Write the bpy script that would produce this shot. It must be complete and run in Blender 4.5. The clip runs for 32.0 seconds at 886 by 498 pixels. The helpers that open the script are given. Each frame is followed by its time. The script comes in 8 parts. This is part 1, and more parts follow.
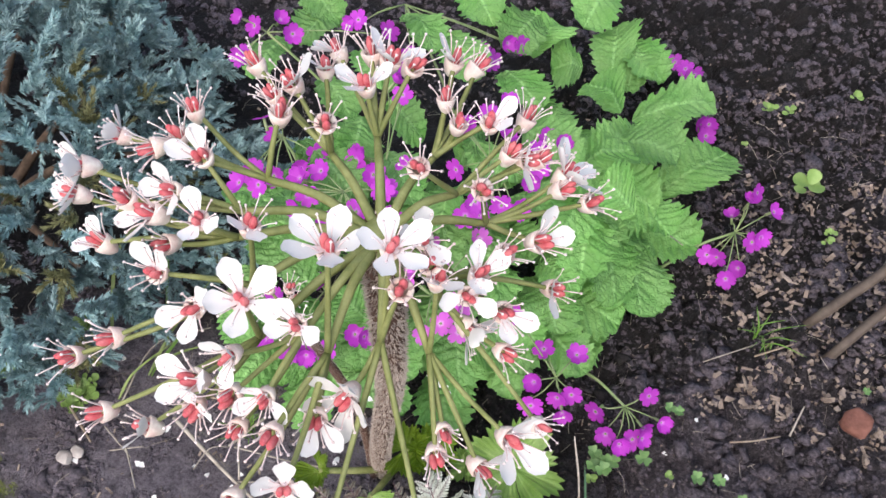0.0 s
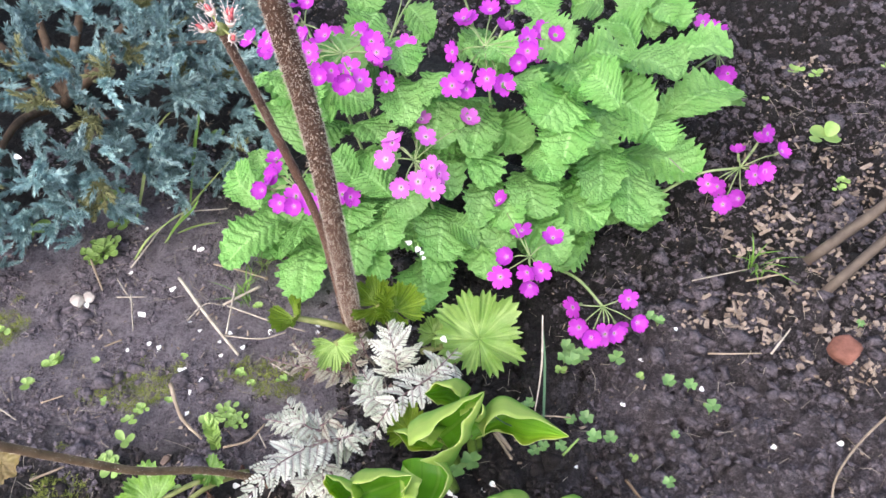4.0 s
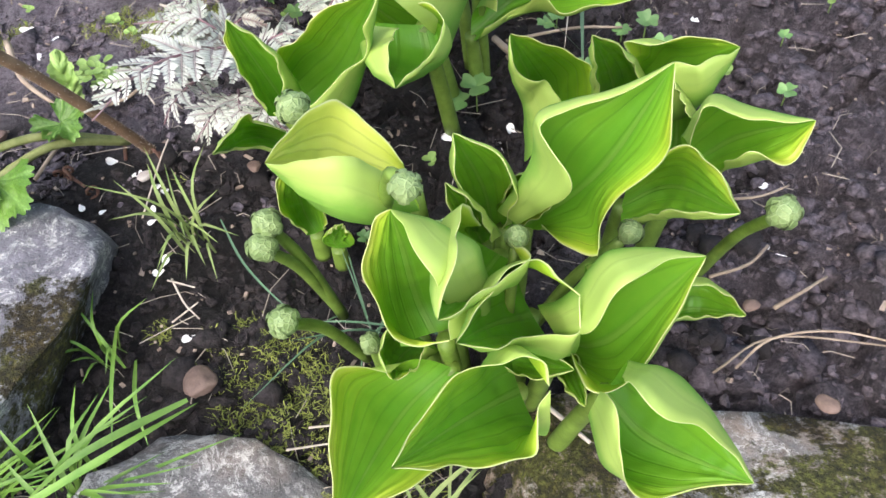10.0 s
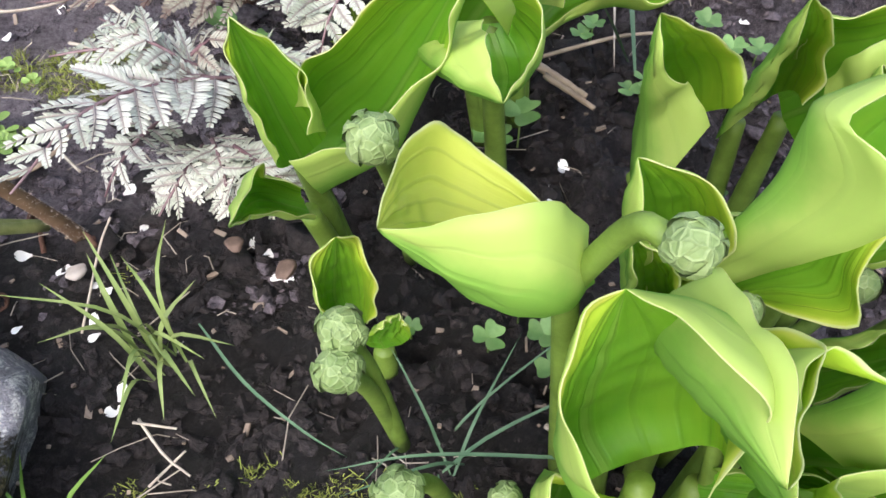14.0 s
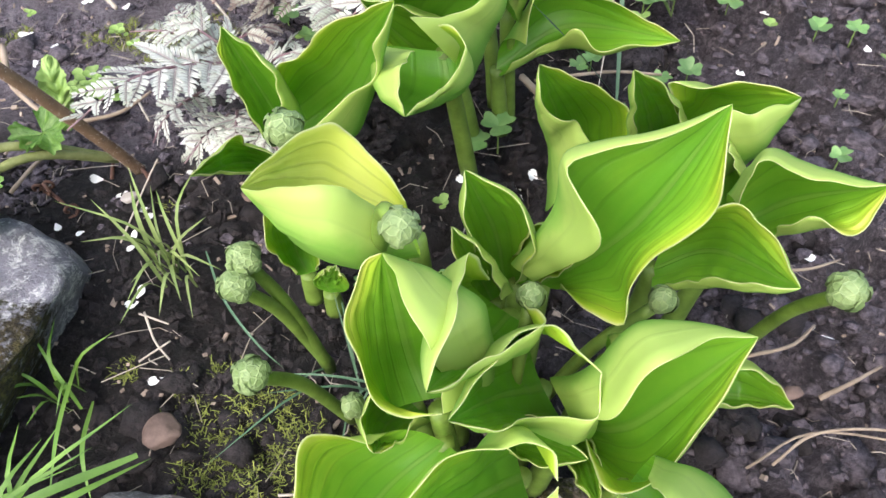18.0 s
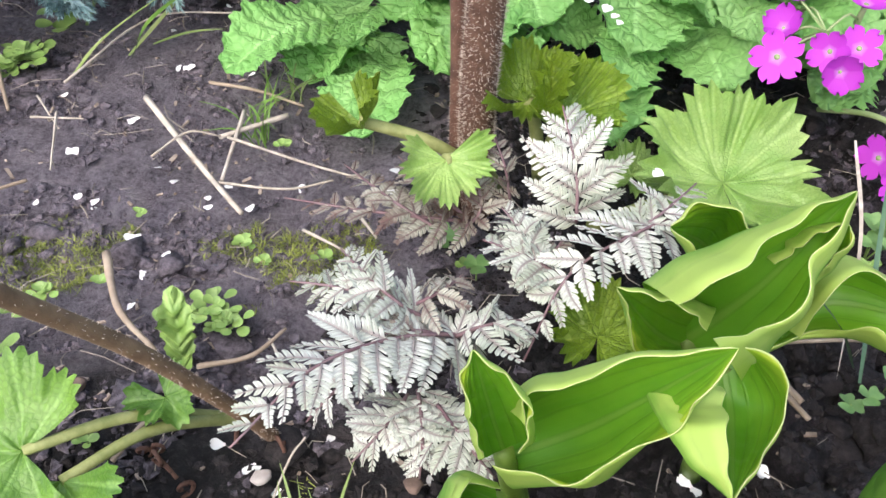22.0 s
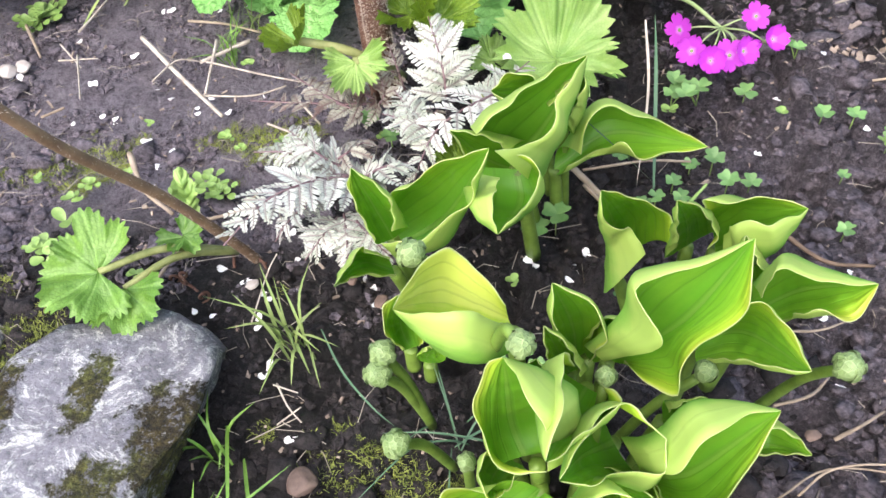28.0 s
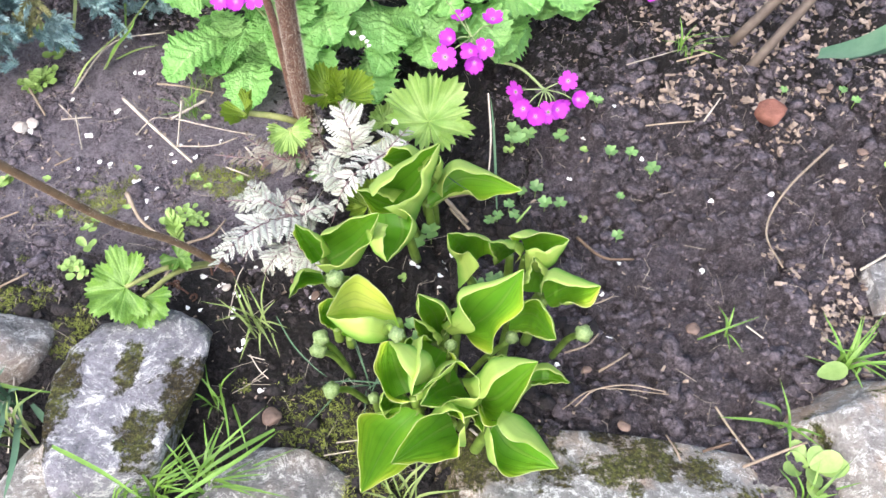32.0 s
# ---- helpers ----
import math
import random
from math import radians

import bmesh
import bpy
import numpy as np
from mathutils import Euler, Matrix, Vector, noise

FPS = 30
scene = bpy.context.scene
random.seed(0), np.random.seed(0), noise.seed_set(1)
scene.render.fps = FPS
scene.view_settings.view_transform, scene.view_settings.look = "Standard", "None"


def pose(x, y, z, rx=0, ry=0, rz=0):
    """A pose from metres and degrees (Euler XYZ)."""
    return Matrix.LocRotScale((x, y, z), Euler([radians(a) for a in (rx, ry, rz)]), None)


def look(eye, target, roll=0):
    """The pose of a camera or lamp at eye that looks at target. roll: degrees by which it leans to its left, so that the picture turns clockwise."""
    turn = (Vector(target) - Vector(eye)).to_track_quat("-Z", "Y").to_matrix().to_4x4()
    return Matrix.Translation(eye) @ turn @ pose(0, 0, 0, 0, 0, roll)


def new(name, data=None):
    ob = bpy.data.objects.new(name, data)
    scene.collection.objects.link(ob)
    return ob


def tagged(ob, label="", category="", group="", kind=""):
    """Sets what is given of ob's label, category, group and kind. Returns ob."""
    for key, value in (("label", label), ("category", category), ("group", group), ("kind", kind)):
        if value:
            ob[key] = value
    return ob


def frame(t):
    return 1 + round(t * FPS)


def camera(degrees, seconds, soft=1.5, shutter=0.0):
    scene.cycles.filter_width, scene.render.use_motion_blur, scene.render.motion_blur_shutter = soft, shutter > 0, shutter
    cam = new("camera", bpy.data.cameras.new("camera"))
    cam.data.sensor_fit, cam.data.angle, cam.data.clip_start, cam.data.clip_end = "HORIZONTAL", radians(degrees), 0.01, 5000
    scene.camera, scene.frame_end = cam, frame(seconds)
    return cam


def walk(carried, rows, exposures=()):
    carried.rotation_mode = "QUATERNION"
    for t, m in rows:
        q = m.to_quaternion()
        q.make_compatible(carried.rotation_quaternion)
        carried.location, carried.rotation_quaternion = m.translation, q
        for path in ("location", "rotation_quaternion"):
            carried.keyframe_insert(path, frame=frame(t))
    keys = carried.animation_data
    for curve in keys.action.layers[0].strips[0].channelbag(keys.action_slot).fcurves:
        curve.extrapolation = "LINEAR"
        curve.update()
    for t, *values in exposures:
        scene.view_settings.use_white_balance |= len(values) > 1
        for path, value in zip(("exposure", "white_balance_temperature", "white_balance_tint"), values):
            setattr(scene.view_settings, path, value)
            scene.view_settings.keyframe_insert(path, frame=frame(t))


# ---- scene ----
cam = camera(54.3, 32.0)
PATH = [
    (0, (0.028, 0.047, 0.802), (0.002, 1.039, -0.934), 0.8),
    (0.5, (0.029, 0.046, 0.788), (-0.001, 1.04, -0.947), 0.4),
    (1, (0.03, 0.041, 0.782), (-0.017, 1.048, -0.946), -0.3),
    (1.5, (0.038, 0.021, 0.777), (-0.025, 1.049, -0.937), -0.8),
    (2, (0.059, -0.012, 0.783), (-0.054, 1.048, -0.909), -3.6),
    (2.5, (0.094, -0.04, 0.79), (-0.082, 1.074, -0.862), -4.5),
    (4.5, (0.164, -0.166, 0.701), (-0.14, 0.99, -0.902), -4.4),
    (5, (0.135, -0.204, 0.694), (-0.083, 0.951, -0.924), -5.0),
    (5.5, (0.13, -0.245, 0.673), (-0.067, 0.897, -0.957), -6.1),
    (6, (0.126, -0.258, 0.642), (-0.057, 0.862, -1.005), -5.8),
    (6.5, (0.114, -0.265, 0.623), (-0.072, 0.816, -1.05), -5.6),
    (7, (0.11, -0.248, 0.578), (-0.055, 0.817, -1.108), -4.2),
    (7.5, (0.137, -0.208, 0.508), (-0.133, 0.891, -1.142), -4.3),
    (8, (0.154, -0.186, 0.453), (-0.202, 0.921, -1.175), -4.7),
    (8.5, (0.155, -0.175, 0.422), (-0.231, 0.926, -1.203), -4.9),
    (9, (0.149, -0.177, 0.399), (-0.184, 0.889, -1.261), -5.0),
    (9.5, (0.148, -0.183, 0.377), (-0.106, 0.833, -1.326), -3.2),
    (10, (0.135, -0.168, 0.368), (-0.084, 0.884, -1.319), -6.6),
    (10.5, (0.112, -0.171, 0.33), (0.003, 0.951, -1.322), -6.9),
    (11, (0.094, -0.172, 0.298), (0.088, 0.994, -1.327), -7.5),
    (11.5, (0.079, -0.152, 0.271), (0.135, 0.976, -1.38), -5.4),
    (12, (0.061, -0.12, 0.269), (0.147, 0.986, -1.395), -4.4),
    (12.5, (0.05, -0.11, 0.273), (0.143, 1.013, -1.379), -2.9),
    (13, (0.045, -0.098, 0.272), (0.142, 1.024, -1.381), -1.6),
    (13.5, (0.047, -0.086, 0.277), (0.141, 1.06, -1.36), -1.1),
    (14, (0.052, -0.099, 0.274), (0.103, 1.08, -1.341), -0.4),
    (14.5, (0.061, -0.113, 0.283), (0.085, 1.073, -1.328), -0.1),
    (15, (0.074, -0.131, 0.285), (0.034, 1.044, -1.333), -1.2),
    (15.5, (0.089, -0.159, 0.305), (0.004, 0.955, -1.354), -1.6),
    (17.5, (0.148, -0.155, 0.315), (-0.129, 0.968, -1.317), -3.6),
    (18, (0.134, -0.142, 0.331), (-0.132, 0.996, -1.292), -3.5),
    (18.5, (0.117, -0.132, 0.337), (-0.142, 1.032, -1.269), -3.3),
    (19, (0.11, -0.127, 0.34), (-0.156, 1.044, -1.259), -3.3),
    (19.5, (0.105, -0.12, 0.341), (-0.164, 1.089, -1.23), -2.2),
    (20, (0.086, -0.103, 0.338), (-0.187, 1.14, -1.205), -2.2),
    (20.5, (0.065, -0.084, 0.342), (-0.224, 1.189, -1.174), -2.4),
    (21, (0.048, -0.069, 0.346), (-0.266, 1.273, -1.103), -1.2),
    (21.5, (0.038, -0.054, 0.323), (-0.273, 1.315, -1.101), 0.5),
    (22, (0.029, -0.049, 0.313), (-0.289, 1.274, -1.153), -0.4),
    (22.5, (0.032, -0.049, 0.316), (-0.273, 1.277, -1.149), -0.6),
    (23, (0.041, -0.06, 0.328), (-0.297, 1.271, -1.126), -1.2),
    (23.5, (0.047, -0.069, 0.328), (-0.292, 1.25, -1.137), -1.0),
    (24, (0.051, -0.065, 0.327), (-0.296, 1.245, -1.143), -3.0),
    (24.5, (0.054, -0.067, 0.328), (-0.308, 1.224, -1.156), -4.5),
    (25, (0.059, -0.078, 0.337), (-0.316, 1.191, -1.163), -8.5),
    (25.5, (0.074, -0.098, 0.331), (-0.274, 1.124, -1.214), -8.9),
    (26, (0.081, -0.111, 0.343), (-0.256, 1.117, -1.199), -7.1),
    (26.5, (0.089, -0.131, 0.356), (-0.242, 1.103, -1.182), -6.4),
    (28.5, (0.126, -0.188, 0.479), (-0.171, 0.91, -1.167), -7.9),
    (29, (0.143, -0.218, 0.555), (-0.108, 0.83, -1.13), -7.6),
    (29.5, (0.153, -0.257, 0.613), (-0.067, 0.808, -1.065), -7.7),
    (30, (0.157, -0.274, 0.66), (-0.007, 0.803, -1.017), -6.2),
    (30.5, (0.15, -0.282, 0.672), (0.049, 0.768, -1.028), -2.3),
    (31, (0.152, -0.276, 0.676), (0.033, 0.776, -1.021), -2.9),
    (31.5, (0.151, -0.27, 0.669), (0.037, 0.787, -1.025), -2.1),
    (32, (0.156, -0.266, 0.662), (0.032, 0.796, -1.028), -2.4),
]
walk(cam, [(t, look(eye, target, roll)) for t, eye, target, roll in PATH], exposures=((0.0, 0.8), (2.5, 0.93), (4.5, 1.62), (7.0, 1.8), (9.0, 1.68), (12.0, 1.47), (14.0, 1.48), (19.0, 1.6), (23.0, 1.43), (26.0, 1.58), (29.0, 1.78), (32.0, 1.8)))

SKY, SUN = 0.125, 0.95
MAIN_PADS = ((0.000, 0.030, 0.011, 0.024), (0.056, 0.010, 0.028, 0.040), (0.024, -0.030, 0.017, 0.026), (-0.044, 0.004, 0.013, 0.046), (-0.047, -0.036, 0.015, 0.038))

# ---- light ----
world = bpy.data.worlds.new("overcast_sky")
scene.world = world
world.use_nodes = True
wn, wl = world.node_tree.nodes, world.node_tree.links
sky = wn.new("ShaderNodeTexSky")
sky.sky_type = "NISHITA"
sky.sun_disc = False
sky.sun_elevation, sky.sun_rotation = radians(52), radians(200)
sky.dust_density = 4.0
sky.air_density = 1.0
wn["Background"].inputs["Strength"].default_value = SKY
wl.new(sky.outputs[0], wn["Background"].inputs["Color"])
sun = new("sun", bpy.data.lights.new("sun", "SUN"))
sun.data.energy, sun.data.angle, sun.data.color = SUN, radians(80), (1.0, 0.975, 0.985)
sun.matrix_world = look((-0.6, -1.6, 3.2), (0, 0, 0))


# ---- materials ----
def tree(name):
    m = bpy.data.materials.new(name)
    m.use_nodes = True
    n = m.node_tree.nodes
    return m, n, m.node_tree.links, n["Principled BSDF"]


def ramp(n, l, src, stops):
    r = n.new("ShaderNodeValToRGB")
    e = r.color_ramp.elements
    while len(e) < len(stops):
        e.new(0.5)
    for k, (p, c) in enumerate(stops):
        e[k].position, e[k].color = p, (*c, 1) if len(c) == 3 else c
    l.new(src, r.inputs[0])
    return r.outputs[0]


def noise_tex(n, l, scale, detail=4, rough=0.6, coord="Object", distort=0.0):
    tc = n.new("ShaderNodeTexCoord")
    t = n.new("ShaderNodeTexNoise")
    t.inputs["Scale"].default_value, t.inputs["Detail"].default_value = scale, detail
    t.inputs["Roughness"].default_value, t.inputs["Distortion"].default_value = rough, distort
    l.new(tc.outputs[coord], t.inputs["Vector"])
    return t.outputs["Fac"]


def mix(n, l, fac, a, b, mode="MIX"):
    m = n.new("ShaderNodeMix")
    m.data_type, m.blend_type = "RGBA", mode
    for sock, v in ((m.inputs[0], fac), (m.inputs[6], a), (m.inputs[7], b)):
        if hasattr(v, "is_linked"):
            l.new(v, sock)
        elif isinstance(v, tuple):
            sock.default_value = (*v, 1)
        else:
            sock.default_value = v
    return m.outputs[2]


def math_node(n, l, op, a, b=0.0):
    m = n.new("ShaderNodeMath")
    m.operation = op
    for sock, v in ((m.inputs[0], a), (m.inputs[1], b)):
        if hasattr(v, "is_linked"):
            l.new(v, sock)
        else:
            sock.default_value = v
    return m.outputs[0]


def bump(n, l, height, strength, dist, b):
    k = n.new("ShaderNodeBump")
    k.inputs["Strength"].default_value, k.inputs["Distance"].default_value = strength, dist
    l.new(height, k.inputs["Height"])
    l.new(k.outputs[0], b.inputs["Normal"])
    return k


def plain(name, ca, cb, scale=60.0, rough=0.7, relief=0.4, dist=0.001, coord="Object", vary=0.0):
    """A surface that wanders between two colours, with a grain."""
    m, n, l, b = tree(name)
    f = noise_tex(n, l, scale, 5, 0.65, coord)
    col = ramp(n, l, f, ((0.32, ca), (0.68, cb)))
    if vary:
        oi = n.new("ShaderNodeObjectInfo")
        v = n.new("ShaderNodeHueSaturation")
        l.new(col, v.inputs["Color"])
        l.new(math_node(n, l, "ADD", math_node(n, l, "MULTIPLY", oi.outputs["Random"], vary), 1 - vary / 2), v.inputs["Value"])
        col = v.outputs[0]
    l.new(col, b.inputs["Base Color"])
    b.inputs["Roughness"].default_value = rough
    bump(n, l, noise_tex(n, l, scale * 3, 4, 0.7, coord), relief, dist, b)
    return m


def leafy(m, n, l, b, colour, share=0.3):
    """Lets a share of the light through a leaf."""
    t = n.new("ShaderNodeBsdfTranslucent")
    s = n.new("ShaderNodeMixShader")
    s.inputs[0].default_value = share
    l.new(colour, t.inputs["Color"])
    l.new(b.outputs[0], s.inputs[1])
    l.new(t.outputs[0], s.inputs[2])
    l.new(s.outputs[0], n["Material Output"].inputs["Surface"])


def uv_parts(n, l):
    u = n.new("ShaderNodeUVMap")
    s = n.new("ShaderNodeSeparateXYZ")
    l.new(u.outputs[0], s.inputs[0])
    return s.outputs[0], s.outputs[1]


def soil_material():
    m, n, l, b = tree("garden_soil")
    big = noise_tex(n, l, 5.0, 3, 0.6)
    fine = mix(n, l, 0.5, noise_tex(n, l, 80.0, 8, 0.8), noise_tex(n, l, 340.0, 6, 0.8))
    geo = n.new("ShaderNodeTexCoord")
    s = n.new("ShaderNodeSeparateXYZ")
    l.new(geo.outputs["Object"], s.inputs[0])
    def patch(x, y, rx, ry):
        """An uneven patch of the bed: one inside, none outside."""
        dx = math_node(n, l, "DIVIDE", math_node(n, l, "SUBTRACT", s.outputs[0], x), rx)
        dy = math_node(n, l, "DIVIDE", math_node(n, l, "SUBTRACT", s.outputs[1], y), ry)
        d = math_node(n, l, "SQRT", math_node(n, l, "ADD", math_node(n, l, "MULTIPLY", dx, dx), math_node(n, l, "MULTIPLY", dy, dy)))
        d = math_node(n, l, "ADD", d, math_node(n, l, "MULTIPLY", math_node(n, l, "SUBTRACT", big, 0.5), 1.4))
        r = n.new("ShaderNodeMapRange")
        r.inputs["From Min"].default_value, r.inputs["From Max"].default_value = 1.15, 0.8
        l.new(d, r.inputs["Value"])
        return r.outputs[0]

    crust = patch(-0.27, 0.26, 0.28, 0.155)  # the trodden, drier part of the bed
    loose = patch(0.42, 0.12, 0.27, 0.27)  # loose, greyer tilth
    dark = ramp(n, l, fine, ((0.39, (0.0042, 0.0034, 0.0034)), (0.5, (0.0115, 0.009, 0.0092)), (0.62, (0.054, 0.043, 0.045))))
    grey = ramp(n, l, fine, ((0.38, (0.007, 0.006, 0.0075)), (0.5, (0.097, 0.08, 0.094)), (0.6, (0.255, 0.216, 0.245))))
    dry = ramp(n, l, fine, ((0.38, (0.03, 0.025, 0.03)), (0.47, (0.2, 0.17, 0.205)), (0.54, (0.3, 0.265, 0.305)), (0.64, (0.44, 0.4, 0.435))))
    col = mix(n, l, crust, mix(n, l, loose, dark, grey), dry)
    col = mix(n, l, math_node(n, l, "MULTIPLY", ramp(n, l, noise_tex(n, l, 14.0, 5, 0.7), ((0.56, (0, 0, 0)), (0.72, (1, 1, 1)))), 0.3), col, (0.085, 0.066, 0.062))
    l.new(col, b.inputs["Base Color"])
    l.new(ramp(n, l, noise_tex(n, l, 9.0, 3), ((0.3, (0.55, 0.55, 0.55)), (0.7, (0.95, 0.95, 0.95)))), b.inputs["Roughness"])
    h = mix(n, l, 0.35, noise_tex(n, l, 110.0, 9, 0.85), noise_tex(n, l, 480.0, 6, 0.8))
    bump(n, l, h, 1.0, 0.02, b)
    return m


def stone_material(name, base, pale, moss, warm=0.0, pads=()):
    """pads: places (x, y, radius east, radius north) of moss cushions, from the stone's middle."""
    m, n, l, b = tree(name)
    f1 = noise_tex(n, l, 14.0, 6, 0.65)
    f2 = noise_tex(n, l, 45.0, 6, 0.7)
    col = ramp(n, l, mix(n, l, 0.5, f2, noise_tex(n, l, 150.0, 5, 0.75)), ((0.3, tuple(c * 0.35 for c in base)), (0.5, base), (0.7, tuple(c * 1.5 for c in base))))
    lich = ramp(n, l, noise_tex(n, l, 42.0, 10, 0.9, distort=0.6), ((0.535, (0, 0, 0)), (0.56, (1, 1, 1))))
    col = mix(n, l, math_node(n, l, "MULTIPLY", lich, pale), col, (0.66, 0.66, 0.64))
    speck = ramp(n, l, noise_tex(n, l, 170.0, 6, 0.8), ((0.56, (0, 0, 0)), (0.58, (1, 1, 1))))
    col = mix(n, l, math_node(n, l, "MULTIPLY", speck, 0.5 * pale), col, (0.6, 0.6, 0.58))
    dark = ramp(n, l, noise_tex(n, l, 110.0, 8, 0.85), ((0.38, (1, 1, 1)), (0.45, (0, 0, 0))))
    col = mix(n, l, math_node(n, l, "MULTIPLY", dark, 0.45), col, (0.035, 0.034, 0.034))
    if warm:
        w = ramp(n, l, noise_tex(n, l, 9.0, 5, 0.7), ((0.45, (0, 0, 0)), (0.62, (1, 1, 1))))
        col = mix(n, l, math_node(n, l, "MULTIPLY", w, warm), col, (0.48, 0.3, 0.17))
    ms = ramp(n, l, noise_tex(n, l, 15.0, 7, 0.72, distort=0.3), ((0.60 - moss * 0.1, (0, 0, 0)), (0.64 - moss * 0.1, (1, 1, 1))))
    msf = math_node(n, l, "MULTIPLY", ms, 1.0 if moss else 0.0)
    tc = n.new("ShaderNodeTexCoord")
    s = n.new("ShaderNodeSeparateXYZ")
    l.new(tc.outputs["Object"], s.inputs[0])
    edge = math_node(n, l, "MULTIPLY", math_node(n, l, "SUBTRACT", noise_tex(n, l, 75.0, 8, 0.8), 0.5), 3.2)
    for x, y, rx, ry in pads:
        dx = math_node(n, l, "DIVIDE", math_node(n, l, "SUBTRACT", s.outputs[0], x), rx)
        dy = math_node(n, l, "DIVIDE", math_node(n, l, "SUBTRACT", s.outputs[1], y), ry)
        d = math_node(n, l, "SQRT", math_node(n, l, "ADD", math_node(n, l, "MULTIPLY", dx, dx), math_node(n, l, "MULTIPLY", dy, dy)))
        pad = ramp(n, l, math_node(n, l, "ADD", d, edge), ((0.8, (1, 1, 1)), (1.02, (0, 0, 0))))
        msf = math_node(n, l, "MAXIMUM", msf, pad)
    msf = math_node(n, l, "MULTIPLY", msf, ramp(n, l, noise_tex(n, l, 130.0, 6, 0.8), ((0.38, (0.15, 0.15, 0.15)), (0.46, (1, 1, 1)))))
    mcol = ramp(n, l, noise_tex(n, l, 300.0, 4, 0.7), ((0.3, (0.016, 0.015, 0.004)), (0.5, (0.075, 0.07, 0.016)), (0.72, (0.22, 0.21, 0.05))))
    tone = ramp(n, l, noise_tex(n, l, 28.0, 4), ((0.4, (0.55, 0.42, 0.3)), (0.6, (1.1, 1.25, 0.9))))
    mcol = mix(n, l, 1.0, mcol, tone, "MULTIPLY")
    col = mix(n, l, msf, col, mcol)
    l.new(col, b.inputs["Base Color"])
    b.inputs["Roughness"].default_value = 0.85
    h = mix(n, l, msf, mix(n, l, 0.35, f1, noise_tex(n, l, 160.0, 6, 0.75)), noise_tex(n, l, 350.0, 4, 0.8))
    bump(n, l, h, 1.0, 0.01, b)
    return m


def hosta_material(name, gold=0.0):
    """Green down the middle, yellow-green towards the edge, with a thin white rim; gold: how much more of the blade is yellow."""
    m, n, l, b = tree(name)
    u, v = uv_parts(n, l)
    a = math_node(n, l, "ABSOLUTE", math_node(n, l, "SUBTRACT", math_node(n, l, "MULTIPLY", v, 2.0), 1.0))
    tip = math_node(n, l, "MULTIPLY", math_node(n, l, "SUBTRACT", u, 0.45), 0.22)
    wob = math_node(n, l, "MULTIPLY", math_node(n, l, "SUBTRACT", noise_tex(n, l, 34.0, 4), 0.5), 0.5)
    e = math_node(n, l, "ADD", math_node(n, l, "ADD", a, tip), wob)
    # streaks that run along the blade, thin across it
    tc = n.new("ShaderNodeUVMap")
    mp = n.new("ShaderNodeMapping")
    mp.inputs["Scale"].default_value = (2.5, 22.0, 1.0)
    l.new(tc.outputs[0], mp.inputs["Vector"])
    st = n.new("ShaderNodeTexNoise")
    st.inputs["Scale"].default_value, st.inputs["Detail"].default_value = 1.0, 4
    l.new(mp.outputs[0], st.inputs["Vector"])
    e = math_node(n, l, "ADD", e, math_node(n, l, "MULTIPLY", math_node(n, l, "SUBTRACT", st.outputs["Fac"], 0.5), 0.45))
    oi = n.new("ShaderNodeObjectInfo")
    e = math_node(n, l, "ADD", e, math_node(n, l, "ADD", math_node(n, l, "MULTIPLY", math_node(n, l, "SUBTRACT", oi.outputs["Random"], 0.5), 0.18), gold))
    col = ramp(n, l, e, ((0.0, (0.155, 0.415, 0.028)), (0.42, (0.255, 0.53, 0.038)), (0.68, (0.40, 0.64, 0.05)), (0.88, (0.55, 0.71, 0.07)), (1.25, (0.68, 0.75, 0.13))))
    vv = math_node(n, l, "SINE", math_node(n, l, "MULTIPLY", math_node(n, l, "POWER", a, 0.85), 38.0))
    vein = ramp(n, l, vv, ((0.8, (0, 0, 0)), (0.99, (1, 1, 1))))
    col = mix(n, l, math_node(n, l, "MULTIPLY", vein, 0.15), col, (0.05, 0.15, 0.012))
    rib = ramp(n, l, a, ((0.008, (1, 1, 1)), (0.03, (0, 0, 0))))
    col = mix(n, l, math_node(n, l, "MULTIPLY", rib, 0.3), col, (0.33, 0.46, 0.12))
    rim = ramp(n, l, a, ((0.978, (0, 0, 0)), (0.995, (1, 1, 1))))
    col = mix(n, l, math_node(n, l, "MULTIPLY", rim, 0.7), col, (0.76, 0.8, 0.5))
    l.new(col, b.inputs["Base Color"])
    l.new(ramp(n, l, noise_tex(n, l, 60.0, 4), ((0.35, (0.3, 0.3, 0.3)), (0.65, (0.45, 0.45, 0.45)))), b.inputs["Roughness"])
    b.inputs["Specular IOR Level"].default_value = 0.5
    h = math_node(n, l, "ADD", math_node(n, l, "MULTIPLY", vein, -0.35), math_node(n, l, "ADD", noise_tex(n, l, 55.0, 3), math_node(n, l, "MULTIPLY", st.outputs["Fac"], 0.8)))
    bump(n, l, h, 0.4, 0.0014, b)
    leafy(m, n, l, b, col, 0.46)
    return m


